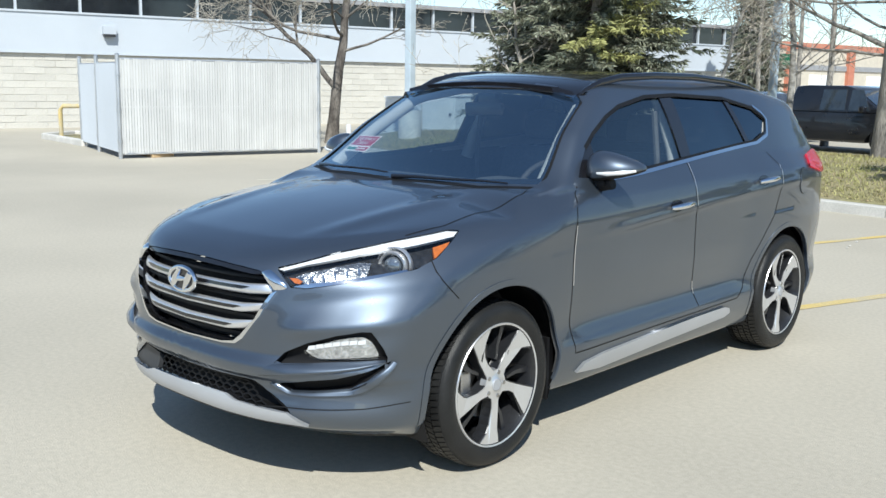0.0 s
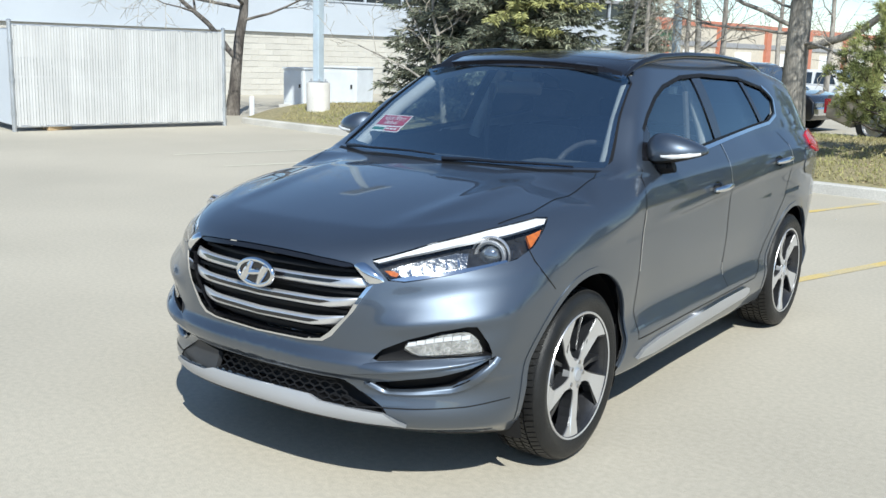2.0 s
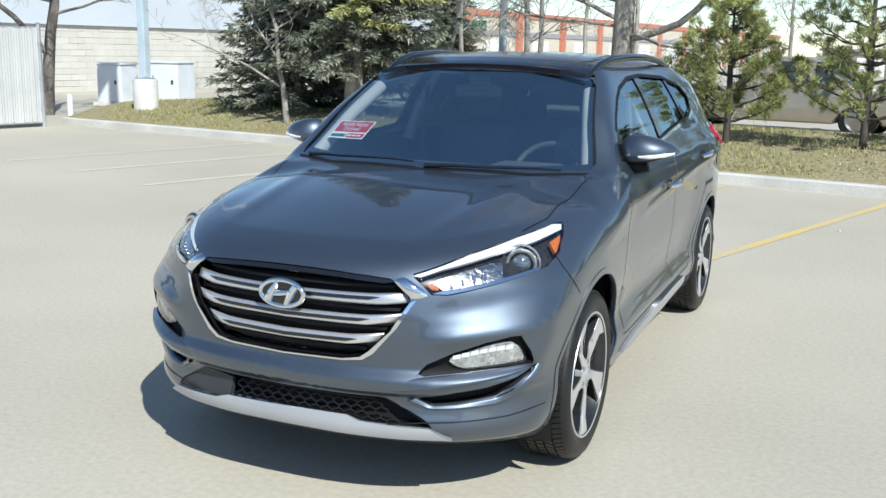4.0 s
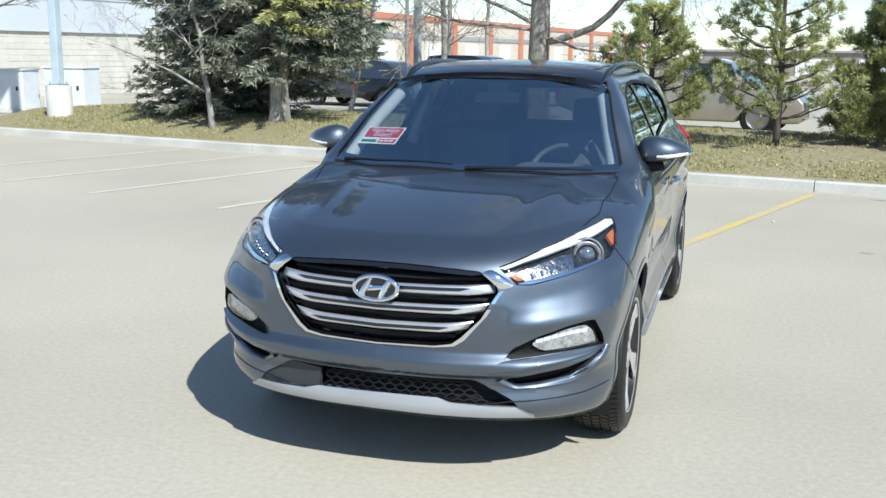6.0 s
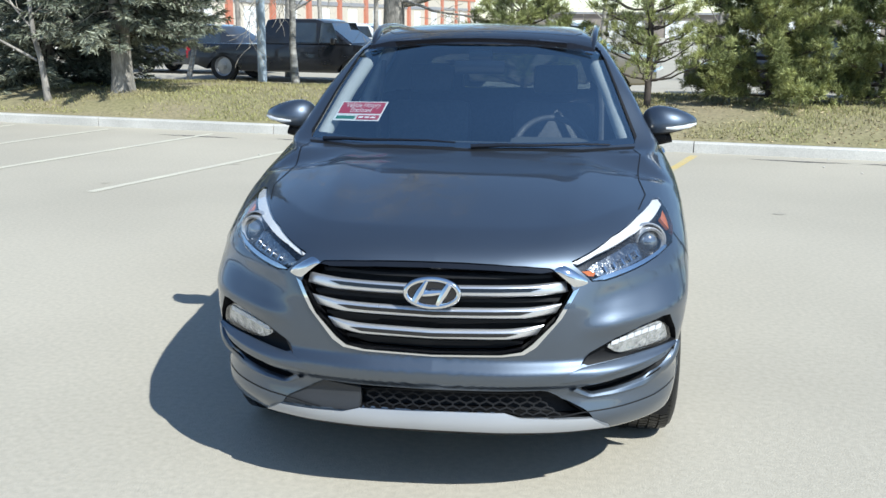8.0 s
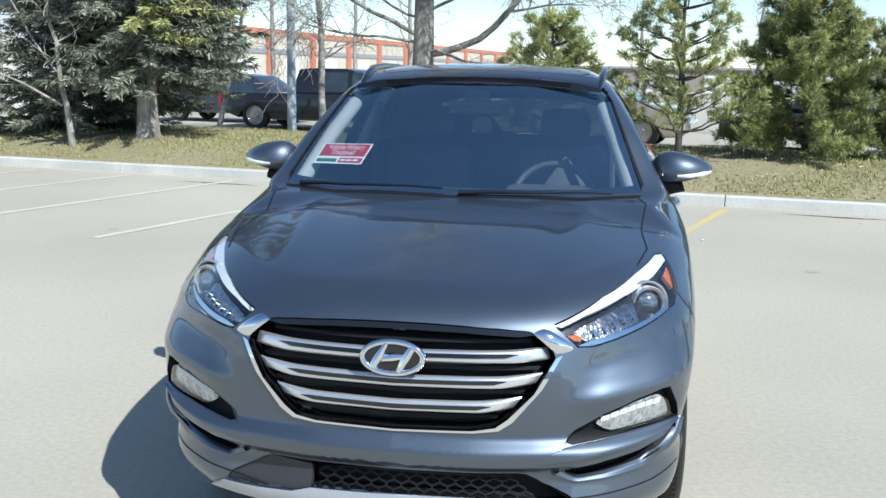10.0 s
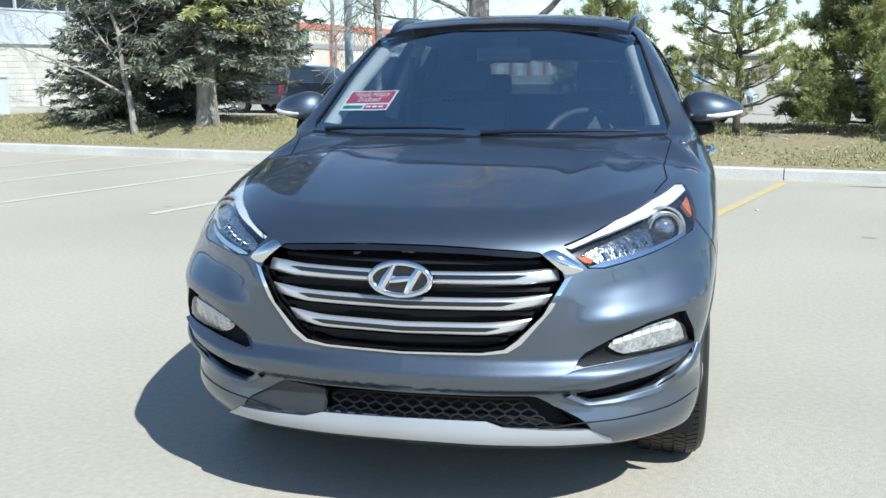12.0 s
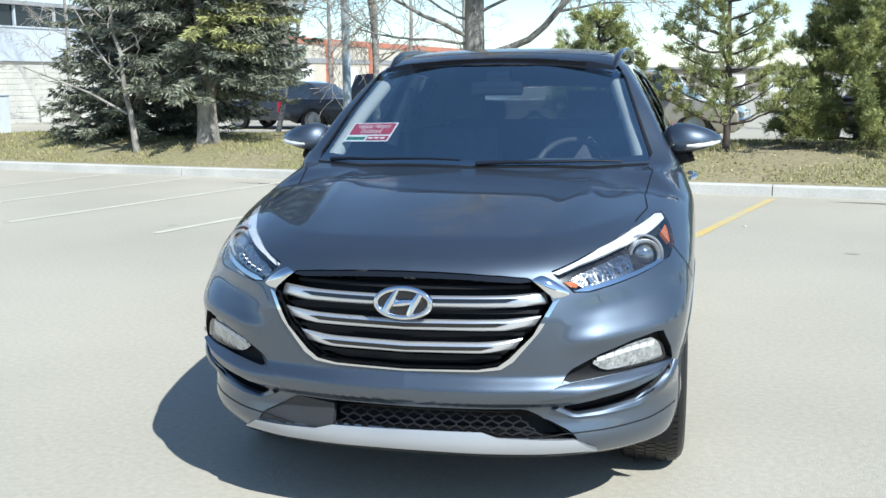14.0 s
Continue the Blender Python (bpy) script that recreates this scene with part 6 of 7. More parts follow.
# ---- parked vehicles ----
def vehicle(name, label, paint, rear, front, kind):
    """A parked vehicle from its axle places on the ground."""
    rear, front = Vector((*rear, 0)), Vector((*front, 0))
    d = (front - rear).normalized()
    base = (front - rear).length
    v = empty(name, Matrix.Translation(rear) @ Matrix.Rotation(math.atan2(d.y, d.x), 4, "Z"), label=label, category="car" if kind != "pickup" else "pickup truck", group="parked vehicles")
    tall = {"pickup": 1.64, "suv": 1.72, "sedan": 1.45}[kind]
    rw = {"pickup": 0.39, "suv": 0.36, "sedan": 0.32}[kind]
    w = {"pickup": 1.0, "suv": 0.94, "sedan": 0.9}[kind]
    belt = tall * 0.60
    back, nose = -1.05, base + 0.92
    lower = {"pickup": [(back, 0.5), (back - 0.03, belt), (base * 0.28, belt), (base + 0.15, belt), (nose - 0.15, belt - 0.10), (nose, belt - 0.25), (nose + 0.03, 0.45)],
             "suv": [(back, 0.45), (back - 0.02, belt), (base + 0.05, belt), (nose - 0.2, belt - 0.10), (nose, belt - 0.28), (nose + 0.03, 0.40)],
             "sedan": [(back, 0.40), (back - 0.05, belt - 0.02), (base - 0.05, belt), (nose - 0.25, belt - 0.14), (nose, belt - 0.30), (nose + 0.02, 0.35)]}[kind]
    roof = {"pickup": [(base * 0.28, belt), (base * 0.33, tall - 0.03), (base * 0.42, tall), (base * 0.68, tall), (base * 0.74, tall - 0.05), (base * 0.98, belt)],
            "suv": [(back + 0.05, belt), (back + 0.25, tall - 0.08), (back + 0.6, tall), (base * 0.55, tall), (base * 0.65, tall - 0.05), (base * 1.0, belt)],
            "sedan": [(back + 0.45, belt), (0.25, tall - 0.06), (0.6, tall), (base * 0.55, tall), (base * 0.65, tall - 0.04), (base * 0.98, belt)]}[kind]

    def hull(pts, half, half_top, z_ref, top):
        bm = bmesh.new()
        rings = []
        for side in (-1, 1):
            rings.append([bm.verts.new((x, side * (half + (half_top - half) * max(0, min(1, (z - z_ref) / max(0.01, top - z_ref)))), z)) for x, z in pts])
        bm.faces.new(rings[0])
        bm.faces.new(list(reversed(rings[1])))
        n = len(pts)
        for k in range(n):
            bm.faces.new((rings[0][k], rings[1][k], rings[1][(k + 1) % n], rings[0][(k + 1) % n]))
        bmesh.ops.bevel(bm, geom=bm.edges[:], offset=0.05, segments=3, affect="EDGES", profile=0.6)
        return bm

    under = [(nose - 0.05, 0.30), (base + rw + 0.08, 0.28), (base + rw * 0.85, 0.62), (base, 0.40 + rw), (base - rw * 0.85, 0.62), (base - rw - 0.08, 0.28), (rw + 0.08, 0.28), (rw * 0.85, 0.62), (0, 0.40 + rw), (-rw * 0.85, 0.62), (-rw - 0.08, 0.30)]
    part("body", hull(lower + under, w, w - 0.05, 0.5, belt), paint, v, smooth=True)
    part("cabin", hull(roof, w - 0.06, w - 0.22, belt, tall), paint, v, smooth=True)
    # windows stand a touch proud of the cabin
    xs = [p[0] for p in roof]
    for side in (-1, 1):
        cuts = {"pickup": ((0.36, 0.62), (0.65, 0.86)), "suv": ((0.08, 0.30), (0.33, 0.60), (0.63, 0.86)), "sedan": ((0.22, 0.52), (0.55, 0.82))}[kind]
        for a, b in cuts:
            lo_z, hi_z = belt + 0.06, tall - 0.10
            x0, x1 = xs[0] + (xs[-1] - xs[0]) * a, xs[0] + (xs[-1] - xs[0]) * b
            lean = 0.16 if b > 0.8 else 0.03
            pts = [(x0, lo_z), (x1, lo_z), (x1 - lean * 1.5, hi_z), (x0 + (0.12 if a < 0.2 else 0.02), hi_z)]
            bm = bmesh.new()
            quad = []
            for off in (0.012, -0.02):
                quad.append([bm.verts.new((x, side * ((w - 0.06) + (-0.16) * (z - belt) / (tall - belt) + off), z)) for x, z in pts])
            bm.faces.new(quad[0])
            for k in range(4):
                bm.faces.new((quad[0][k], quad[1][k], quad[1][(k + 1) % 4], quad[0][(k + 1) % 4]))
            part("side_window", bm, VEHICLE_GLASS, v)
        bm = bmesh.new()
        box(bm, (nose - 0.12, side * (w - 0.42), belt - 0.42), (nose + 0.06, side * (w - 0.06), belt - 0.24), 0.03)
        part("headlamp", bm, LENS_BACK, v)
        bm = bmesh.new()
        box(bm, (back - 0.06, side * (w - 0.22), belt - 0.40), (back + 0.08, side * (w - 0.03), belt - 0.08), 0.02)
        part("tail_lamp", bm, RED_LENS, v)
        bm = bmesh.new()
        box(bm, (base * 0.84, side * (w - 0.02), belt + 0.02), (base * 0.84 + 0.12, side * (w + 0.16), belt + 0.18), 0.03)
        part("door_mirror", bm, paint, v)
    x0, x1 = roof[-2], roof[-1]
    bm = bmesh.new()
    a, b = Vector((x0[0], 0, x0[1])), Vector((x1[0], 0, x1[1]))
    off = (b - a).cross(Vector((0, 1, 0))).normalized() * -0.012
    if off.z < 0:
        off = -off
    p = [a.lerp(b, 0.12) + off, a.lerp(b, 0.94) + off]
    bm.faces.new([bm.verts.new(q) for q in (p[0] + Vector((0, w - 0.30, 0)), p[0] - Vector((0, w - 0.30, 0)), p[1] - Vector((0, w - 0.16, 0)), p[1] + Vector((0, w - 0.16, 0)))])
    part("windscreen", bm, VEHICLE_GLASS, v)
    bm = bmesh.new()
    box(bm, (nose - 0.04, -w * 0.55, belt - 0.50), (nose + 0.07, w * 0.55, belt - 0.26), 0.02)
    part("grille", bm, CHROME if kind == "pickup" else BLACK_GLOSS, v)
    bm = bmesh.new()
    box(bm, (nose - 0.10, -w * 0.96, 0.42), (nose + 0.12, w * 0.96, 0.62), 0.04)
    part("bumper", bm, CHROME if kind == "pickup" else paint, v)
    for x in (0, base):
        for side in (-1, 1):
            wheel = new("wheel")
            wheel.parent = v
            wheel.matrix_local = Matrix.Translation((x, side * (w - 0.13), rw)) @ Matrix.Rotation(radians(90 * side), 4, "Z")
            bm = bmesh.new()
            lathe(bm, [(rw * 0.64, -0.10), (rw * 0.92, -0.11), (rw, -0.08), (rw, 0.08), (rw * 0.92, 0.11), (rw * 0.64, 0.10)], 28)
            part("tyre", bm, RUBBER, wheel, smooth=True)
            bm = bmesh.new()
            lathe(bm, [(rw * 0.65, 0.10), (rw * 0.60, 0.09), (rw * 0.55, 0.04), (rw * 0.2, 0.05), (rw * 0.18, 0.075), (0.0, 0.08)], 20)
            part("rim", bm, STEEL, wheel, smooth=True)
    return v


vehicle("parked_pickup", "black pickup truck parked beyond the lawn", CAR_BLACK, (-7.95, 22.85), (-4.25, 22.12), "pickup")
vehicle("parked_sedan", "dark slate car parked beyond the lawn", CAR_SLATE, (-8.8, 25.45), (-11.5, 26.0), "sedan")
vehicle("parked_pickup", "tan pickup truck parked behind the young pines", CAR_TAN, (-1.55, 19.75), (1.95, 19.05), "pickup")
vehicle("parked_sedan", "white sedan parked far beyond the lawn", CAR_WHITE, (-8.2, 36.6), (-5.6, 36.0), "sedan")
vehicle("parked_sedan", "black sedan parked behind the pines", CAR_BLACK, (7.3, 18.5), (4.6, 19.0), "sedan")
vehicle("parked_suv", "dark slate sport-utility parked behind the pines", CAR_SLATE, (9.2, 18.6), (12.0, 18.0), "suv")


# ---- trees ----
def tube_arrays(segments, sides):
    """Many short tapered tubes in one go: rows of start, end, two radii."""
    seg = np.asarray(segments, float)
    a, b, r0, r1 = seg[:, 0:3], seg[:, 3:6], seg[:, 6], seg[:, 7]
    d = b - a
    d /= np.maximum(np.linalg.norm(d, axis=1, keepdims=True), 1e-9)
    ref = np.where(np.abs(d[:, 2:3]) > 0.9, np.array([[1.0, 0, 0]]), np.array([[0, 0, 1.0]]))
    u = np.cross(d, ref)
    u /= np.linalg.norm(u, axis=1, keepdims=True)
    w = np.cross(d, u)
    ang = 2 * math.pi * np.arange(sides) / sides
    ring = u[:, None] * np.cos(ang)[None, :, None] + w[:, None] * np.sin(ang)[None, :, None]
    v = np.concatenate([a[:, None] + ring * r0[:, None, None], b[:, None] + ring * r1[:, None, None]], 1).reshape(-1, 3)
    k = np.arange(sides)
    f = np.stack([k, (k + 1) % sides, sides + (k + 1) % sides, sides + k], 1)
    f = (f[None] + (np.arange(len(seg)) * 2 * sides)[:, None, None]).reshape(-1, 4)
    return v, f


def grow(rng, start, way, length, radius, level, most, wood, twigs, spread, droop, kids):
    """One branch and what grows from it."""
    p, d = np.array(start, float), np.array(way, float)
    n = max(3, int(length / (0.35 if level < 2 else 0.16)))
    taper = 0.45 if level == 0 else 0.25
    for i in range(n):
        d = d + rng.normal(0, 0.10 + 0.05 * level, 3)
        d[2] += (0.05 if level < 2 else -droop)
        d /= np.linalg.norm(d)
        q = p + d * length / n
        r0 = radius * (1 - (1 - taper) * i / n)
        r1 = radius * (1 - (1 - taper) * (i + 1) / n)
        (wood if r0 > 0.012 else twigs).append((*p, *q, r0, r1))
        if level < most and i >= (n * 0.35 if level == 0 else 0):
            for _ in range(kids[level] if rng.random() < 0.75 else max(0, kids[level] - 1)):
                side = rng.normal(0, 1, 3)
                side -= d * (side @ d)
                side /= np.linalg.norm(side)
                nd = d * math.cos(spread) + side * math.sin(spread)
                grow(rng, q, nd, length * rng.uniform(0.38, 0.62), r1 * rng.uniform(0.42, 0.65), level + 1, most, wood, twigs, spread * rng.uniform(0.8, 1.2), droop, kids)
        p = q


def bare_tree(name, label, at, height, radius, seed, bark, most=3, spread=0.75, droop=0.06, kids=(1, 1, 1), lean=(0, 0), limbs=(), trunk=None, thin=1.0):
    rng = np.random.default_rng(seed)
    t = empty(name, label=label, category="tree")
    wood, twigs = [], []
    at = np.array(at, float)
    pts = [at + np.array((0, 0, -0.15))]
    n = 9
    for i in range(n):
        f = (i + 1) / n
        pts.append(at + np.array((lean[0] * f + rng.normal(0, 0.02), lean[1] * f + rng.normal(0, 0.02), height * f)))
    stem = []
    for i in range(n):
        r0, r1 = radius * (1.25 if i == 0 else 1 - 0.075 * i), radius * (1 - 0.075 * (i + 1))
        stem.append((pts[i], r0))
        if i >= (n * 0.30 if trunk is None else n * trunk):
            for _ in range(kids[0] + 1):
                a = rng.uniform(0, 2 * math.pi)
                tilt = rng.uniform(0.35, 0.8)
                d = np.array((math.cos(a) * math.cos(tilt), math.sin(a) * math.cos(tilt), math.sin(tilt)))
                grow(rng, pts[i + 1], d, height * rng.uniform(0.18, 0.34), r1 * rng.uniform(0.22, 0.42) * thin, 1, most, wood, twigs, spread, droop, kids)
    stem.append((pts[n], radius * 0.3))
    for z, d, length, r in limbs:
        d = np.array(d, float)
        d /= np.linalg.norm(d)
        base = at + np.array((lean[0] * z / height, lean[1] * z / height, z - at[2]))
        grow(rng, base, d, length, r, 0, most, wood, twigs, spread, droop, kids)
    bm = bmesh.new()
    tube(bm, [p for p, r in stem], [r for p, r in stem], 14)
    part("trunk", bm, bark, t, smooth=True)
    if wood:
        v, f = tube_arrays(wood, 6)
        tagged(mesh_part("limb_wood", v, f, bark, t), kind="stuff")
    if twigs:
        twigs = np.array(twigs)
        twigs[:, 6:] = np.maximum(twigs[:, 6:], (0.0062, 0.0045))
        v, f = tube_arrays(twigs, 3)
        tagged(mesh_part("twig_mass", v, f, TWIG, t, smooth=False), kind="stuff")
    return t


def blades(points, ways, lengths, widths, rng):
    """Many slim pointed leaves: four corners each, two triangles."""
    p, d = np.asarray(points), np.asarray(ways)
    side = np.cross(d, rng.normal(0, 1, d.shape))
    side /= np.maximum(np.linalg.norm(side, axis=1, keepdims=True), 1e-9)
    l, w = np.asarray(lengths)[:, None], np.asarray(widths)[:, None]
    v = np.stack([p, p + d * l * 0.45 + side * w, p + d * l, p + d * l * 0.45 - side * w], 1).reshape(-1, 3)
    f = np.arange(len(p) * 4).reshape(-1, 4)
    return v, f


def spruce(label, at, height, radius, crown_from, seed, bright=(), trunk_r=0.16):
    rng = np.random.default_rng(seed)
    t = empty("spruce_tree", label=label, category="tree")
    at = np.array(at, float)
    bm = bmesh.new()
    tube(bm, [at + (0, 0, -0.15), at + (0, 0, 0.12), at + (0, 0, 0.5), at + (0, 0, height * 0.5), at + (0, 0, height * 0.97)], (trunk_r * 1.5, trunk_r * 1.15, trunk_r, trunk_r * 0.6, 0.015), 14)
    part("trunk", bm, BARK, t, smooth=True)
    wood = []
    P, D, L, W = [], [], [], []
    P2, D2, L2, W2 = [], [], [], []
    z = crown_from
    while z < height * 0.97:
        f = (z - crown_from) / (height - crown_from)
        reach = radius * (1 - f) ** 0.8 * (0.75 + 0.25 * min(1, f * 8)) + 0.08
        for k in range(9):
            a = rng.uniform(0, 2 * math.pi)
            r = reach * rng.uniform(0.65, 1.12)
            out = np.array((math.cos(a), math.sin(a), 0))
            # boughs in the bright sectors get the colour with sunlight painted in
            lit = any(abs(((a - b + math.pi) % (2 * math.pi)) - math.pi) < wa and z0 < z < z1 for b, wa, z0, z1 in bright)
            n = max(4, int(r / 0.10))
            prev = at + (0, 0, z)
            for i in range(1, n + 1):
                s = i / n
                cur = at + (0, 0, z) + out * r * s + np.array((0, 0, -0.42 * r * s * (1 - 0.55 * s) + 0.04 * rng.normal()))
                wood.append((*prev, *cur, 0.012 * (1 - 0.7 * s) + 0.003, 0.012 * (1 - 0.7 * s) + 0.002))
                if s > 0.18:
                    side = np.cross(out, (0, 0, 1.0))
                    for _ in range(16):
                        w = out * rng.uniform(0.2, 1.0) + side * rng.uniform(-1.1, 1.1) + np.array((0, 0, rng.uniform(-0.75, 0.20)))
                        w /= np.linalg.norm(w)
                        start = prev + (cur - prev) * rng.random()
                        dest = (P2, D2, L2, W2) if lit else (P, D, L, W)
                        dest[0].append(start)
                        dest[1].append(w)
                        dest[2].append(rng.uniform(0.10, 0.26) * (1.15 - 0.4 * s))
                        dest[3].append(rng.uniform(0.010, 0.019))
                prev = cur
        z += 0.125
    v, f = tube_arrays(wood, 3)
    tagged(mesh_part("branchwood", v, f, BARK_DARK, t, smooth=False), kind="stuff")
    v, f = blades(P, D, L, W, rng)
    tagged(mesh_part("needles", v, f, SPRUCE, t, "dark blue-green needle sprays", smooth=False), kind="stuff")
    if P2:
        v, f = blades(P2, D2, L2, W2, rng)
        tagged(mesh_part("sunlit_bough_mass", v, f, SPRUCE_SUNLIT, t, "yellow-green boughs with sunlight put into the colour", smooth=False), kind="stuff")
    return t


def pine(label, at, height, radius, seed, tufts_per=7, whorls=11, top_power=0.75, bare=0.3, low=0.10):
    rng = np.random.default_rng(seed)
    t = empty("young_pine", label=label, category="tree", group="young pines along the lawn")
    at = np.array(at, float)
    bm = bmesh.new()
    tube(bm, [at + (0, 0, -0.12), at + (0.01, 0, height * 0.3), at + (-0.02, 0.01, height * 0.65), at + (0, 0, height * 0.98)], (0.055, 0.048, 0.032, 0.008), 10)
    part("trunk", bm, BARK_DARK, t, smooth=True)
    wood, P, D, L, W = [], [], [], [], []

    def tuft(p, d, n=42, size=0.09):
        for _ in range(n):
            w = d * rng.uniform(0.35, 1.1) + rng.normal(0, 0.42, 3)
            w /= np.linalg.norm(w)
            P.append(p + rng.normal(0, 0.018, 3))
            D.append(w)
            L.append(size * rng.uniform(0.7, 1.3))
            W.append(rng.uniform(0.0034, 0.0058))

    for k in range(whorls):
        f = (k + 0.4) / whorls
        z = height * (low + (0.96 - low) * f)
        rise = min(1.0, 0.15 + 1.3 * f) if low < 0.1 else 1.0
        reach = radius * (1 - f) ** top_power * rng.uniform(0.85, 1.1) + 0.10
        n_b = 6 if f < 0.8 else 5
        for j in range(n_b):
            a = 2 * math.pi * (j + rng.random() * 0.8) / n_b
            r = reach * rng.uniform(0.6, 1.15)
            out = np.array((math.cos(a), math.sin(a), 0))
            prev = at + (0, 0, z)
            n = max(3, int(r / 0.12))
            for i in range(1, n + 1):
                s = i / n
                cur = at + (0, 0, z) + out * r * s + np.array((0, 0, r * rise * (0.10 * s + 0.30 * s * s))) + rng.normal(0, 0.012, 3)
                wood.append((*prev, *cur, 0.016 * (1 - 0.75 * s) + 0.003, 0.016 * (1 - 0.75 * s) + 0.002))
                if s > bare:
                    for _ in range(tufts_per if s < 0.95 else tufts_per + 2):
                        side = rng.normal(0, 1, 3)
                        d = out * 0.5 + np.array((0, 0, 0.75)) + side * 0.45
                        d /= np.linalg.norm(d)
                        tip = cur + d * rng.uniform(0.02, 0.15) + rng.normal(0, 0.03, 3)
                        wood.append((*cur, *tip, 0.004, 0.003))
                        tuft(tip, d)
                prev = cur
    for _ in range(4):
        tuft(at + (0, 0, height * rng.uniform(0.9, 1.0)), np.array((0, 0, 1.0)), 26, 0.10)
    v, f = tube_arrays(wood, 4)
    tagged(mesh_part("branchwood", v, f, BARK_DARK, t, smooth=False), kind="stuff")
    v, f = blades(P, D, L, W, rng)
    tagged(mesh_part("needles", v, f, PINE, t, "olive green needle tufts", smooth=False), kind="stuff")
    return t


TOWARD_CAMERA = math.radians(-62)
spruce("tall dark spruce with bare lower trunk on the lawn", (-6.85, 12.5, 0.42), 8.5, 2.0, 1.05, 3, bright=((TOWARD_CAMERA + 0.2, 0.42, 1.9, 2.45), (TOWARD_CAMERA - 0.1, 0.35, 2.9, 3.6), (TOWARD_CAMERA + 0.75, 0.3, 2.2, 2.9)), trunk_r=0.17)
spruce("blue-green spruce with branches down to the lawn", (-8.75, 13.6, 0.40), 5.6, 2.0, 0.2, 5, trunk_r=0.13)
spruce("dark spruce behind the tall one", (-8.35, 15.6, 0.35), 9.0, 1.5, 0.5, 7, trunk_r=0.16)
spruce("distant dark spruce beyond the office corner", (-15.5, 38.0, 0.0), 8.0, 1.8, 0.3, 11, trunk_r=0.16)

pine("open young pine with a slim crown", (1.88, 10.84, 0.42), 2.85, 0.90, 21, tufts_per=3, whorls=10, top_power=0.55, bare=0.46)
pine("dense bushy young pine", (3.80, 11.7, 0.40), 2.75, 1.40, 23, tufts_per=9, whorls=14, top_power=0.62, bare=0.28, low=0.03)
pine("dense young pine behind the kerb", (5.55, 11.9, 0.40), 2.35, 1.10, 25, tufts_per=8, whorls=12, top_power=0.6, bare=0.3, low=0.03)
pine("bushy young pine close behind the kerb", (0.05, 10.95, 0.42), 2.0, 0.85, 27, tufts_per=6, whorls=8, top_power=0.7, bare=0.5)

bare_tree("elm_tree", "leafless elm with a thick grey trunk", (-2.6, 15.64, 0.38), 8.5, 0.235, 31, BARK, most=3, kids=(2, 2, 2), trunk=0.42,
          limbs=((1.92, (0.97, 0.05, 0.02), 3.4, 0.085), (2.0, (0.75, -0.5, -0.10), 2.2, 0.035), (2.15, (-0.9, -0.25, -0.08), 2.4, 0.035), (2.25, (-0.8, -0.4, 0.25), 2.6, 0.05), (2.9, (0.5, -0.5, 0.5), 3.0, 0.06), (3.3, (-0.6, 0.2, 0.6), 3.0, 0.06),
                 (2.7, (0.9, -0.1, 0.25), 3.2, 0.035), (3.0, (0.8, 0.4, 0.15), 3.4, 0.035), (3.4, (0.95, -0.3, 0.05), 3.4, 0.035), (2.6, (-0.9, 0.3, 0.25), 2.8, 0.03), (3.1, (-0.95, -0.1, 0.1), 3.0, 0.03), (3.6, (0.3, -0.9, 0.0), 2.6, 0.03)))
bare_tree("bare_sapling", "slender leaning leafless sapling before the spruces", (-7.83, 11.75, 0.36), 2.9, 0.055, 33, BARK, most=3, kids=(1, 1, 1), lean=(-0.42, 0.0), trunk=0.25, spread=0.8,
          limbs=((0.95, (-0.85, -0.1, 0.45), 2.0, 0.026), (1.25, (0.75, 0.0, 0.35), 1.0, 0.016), (1.5, (-0.5, -0.3, 0.7), 1.5, 0.02)), thin=1.4)
bare_tree("birch_tree", "slim white birch without leaves", (-4.87, 16.7, 0.35), 6.5, 0.075, 35, BIRCH, most=3, kids=(1, 1, 2), droop=0.16, trunk=0.10, lean=(-0.25, 0))
bare_tree("birch_tree", "leaning slim birch without leaves", (-8.3, 19.6, 0.18), 6.0, 0.06, 37, BIRCH, most=3, kids=(1, 1, 2), droop=0.14, lean=(1.5, 0.4), trunk=0.2)
bare_tree("street_tree", "dark leafless tree beside the bin enclosure", (-15.75, 13.95, 0.05), 5.5, 0.155, 39, BARK_STREET, most=3, kids=(2, 2, 2), droop=0.05, trunk=0.38, lean=(0.45, 0.45),
          limbs=((1.35, (-0.42, -0.46, 0.95), 3.0, 0.085), (2.3, (0.8, 0.5, 0.15), 1.8, 0.04), (2.6, (-0.8, -0.9, 0.3), 3.0, 0.05), (2.7, (0.5, -0.8, 0.35), 2.6, 0.045)))
for i, (x, y, h) in enumerate(((-6.9, 24.0, 6.5), (-10.2, 30.0, 7.0), (-5.2, 29.0, 6.5), (-8.1, 33.5, 7.5), (-13.0, 33.0, 7.0), (2.5, 33.0, 5.0), (-1.0, 38.0, 6.0), (5.2, 24.5, 3.4), (-18.5, 27.0, 5.5))):
    bare_tree("bare_tree", "distant leafless tree with pale tan twigs", (x, y, 0), h, 0.10, 50 + i, BARK, most=3, kids=(1, 1, 2), droop=0.04, trunk=0.15)

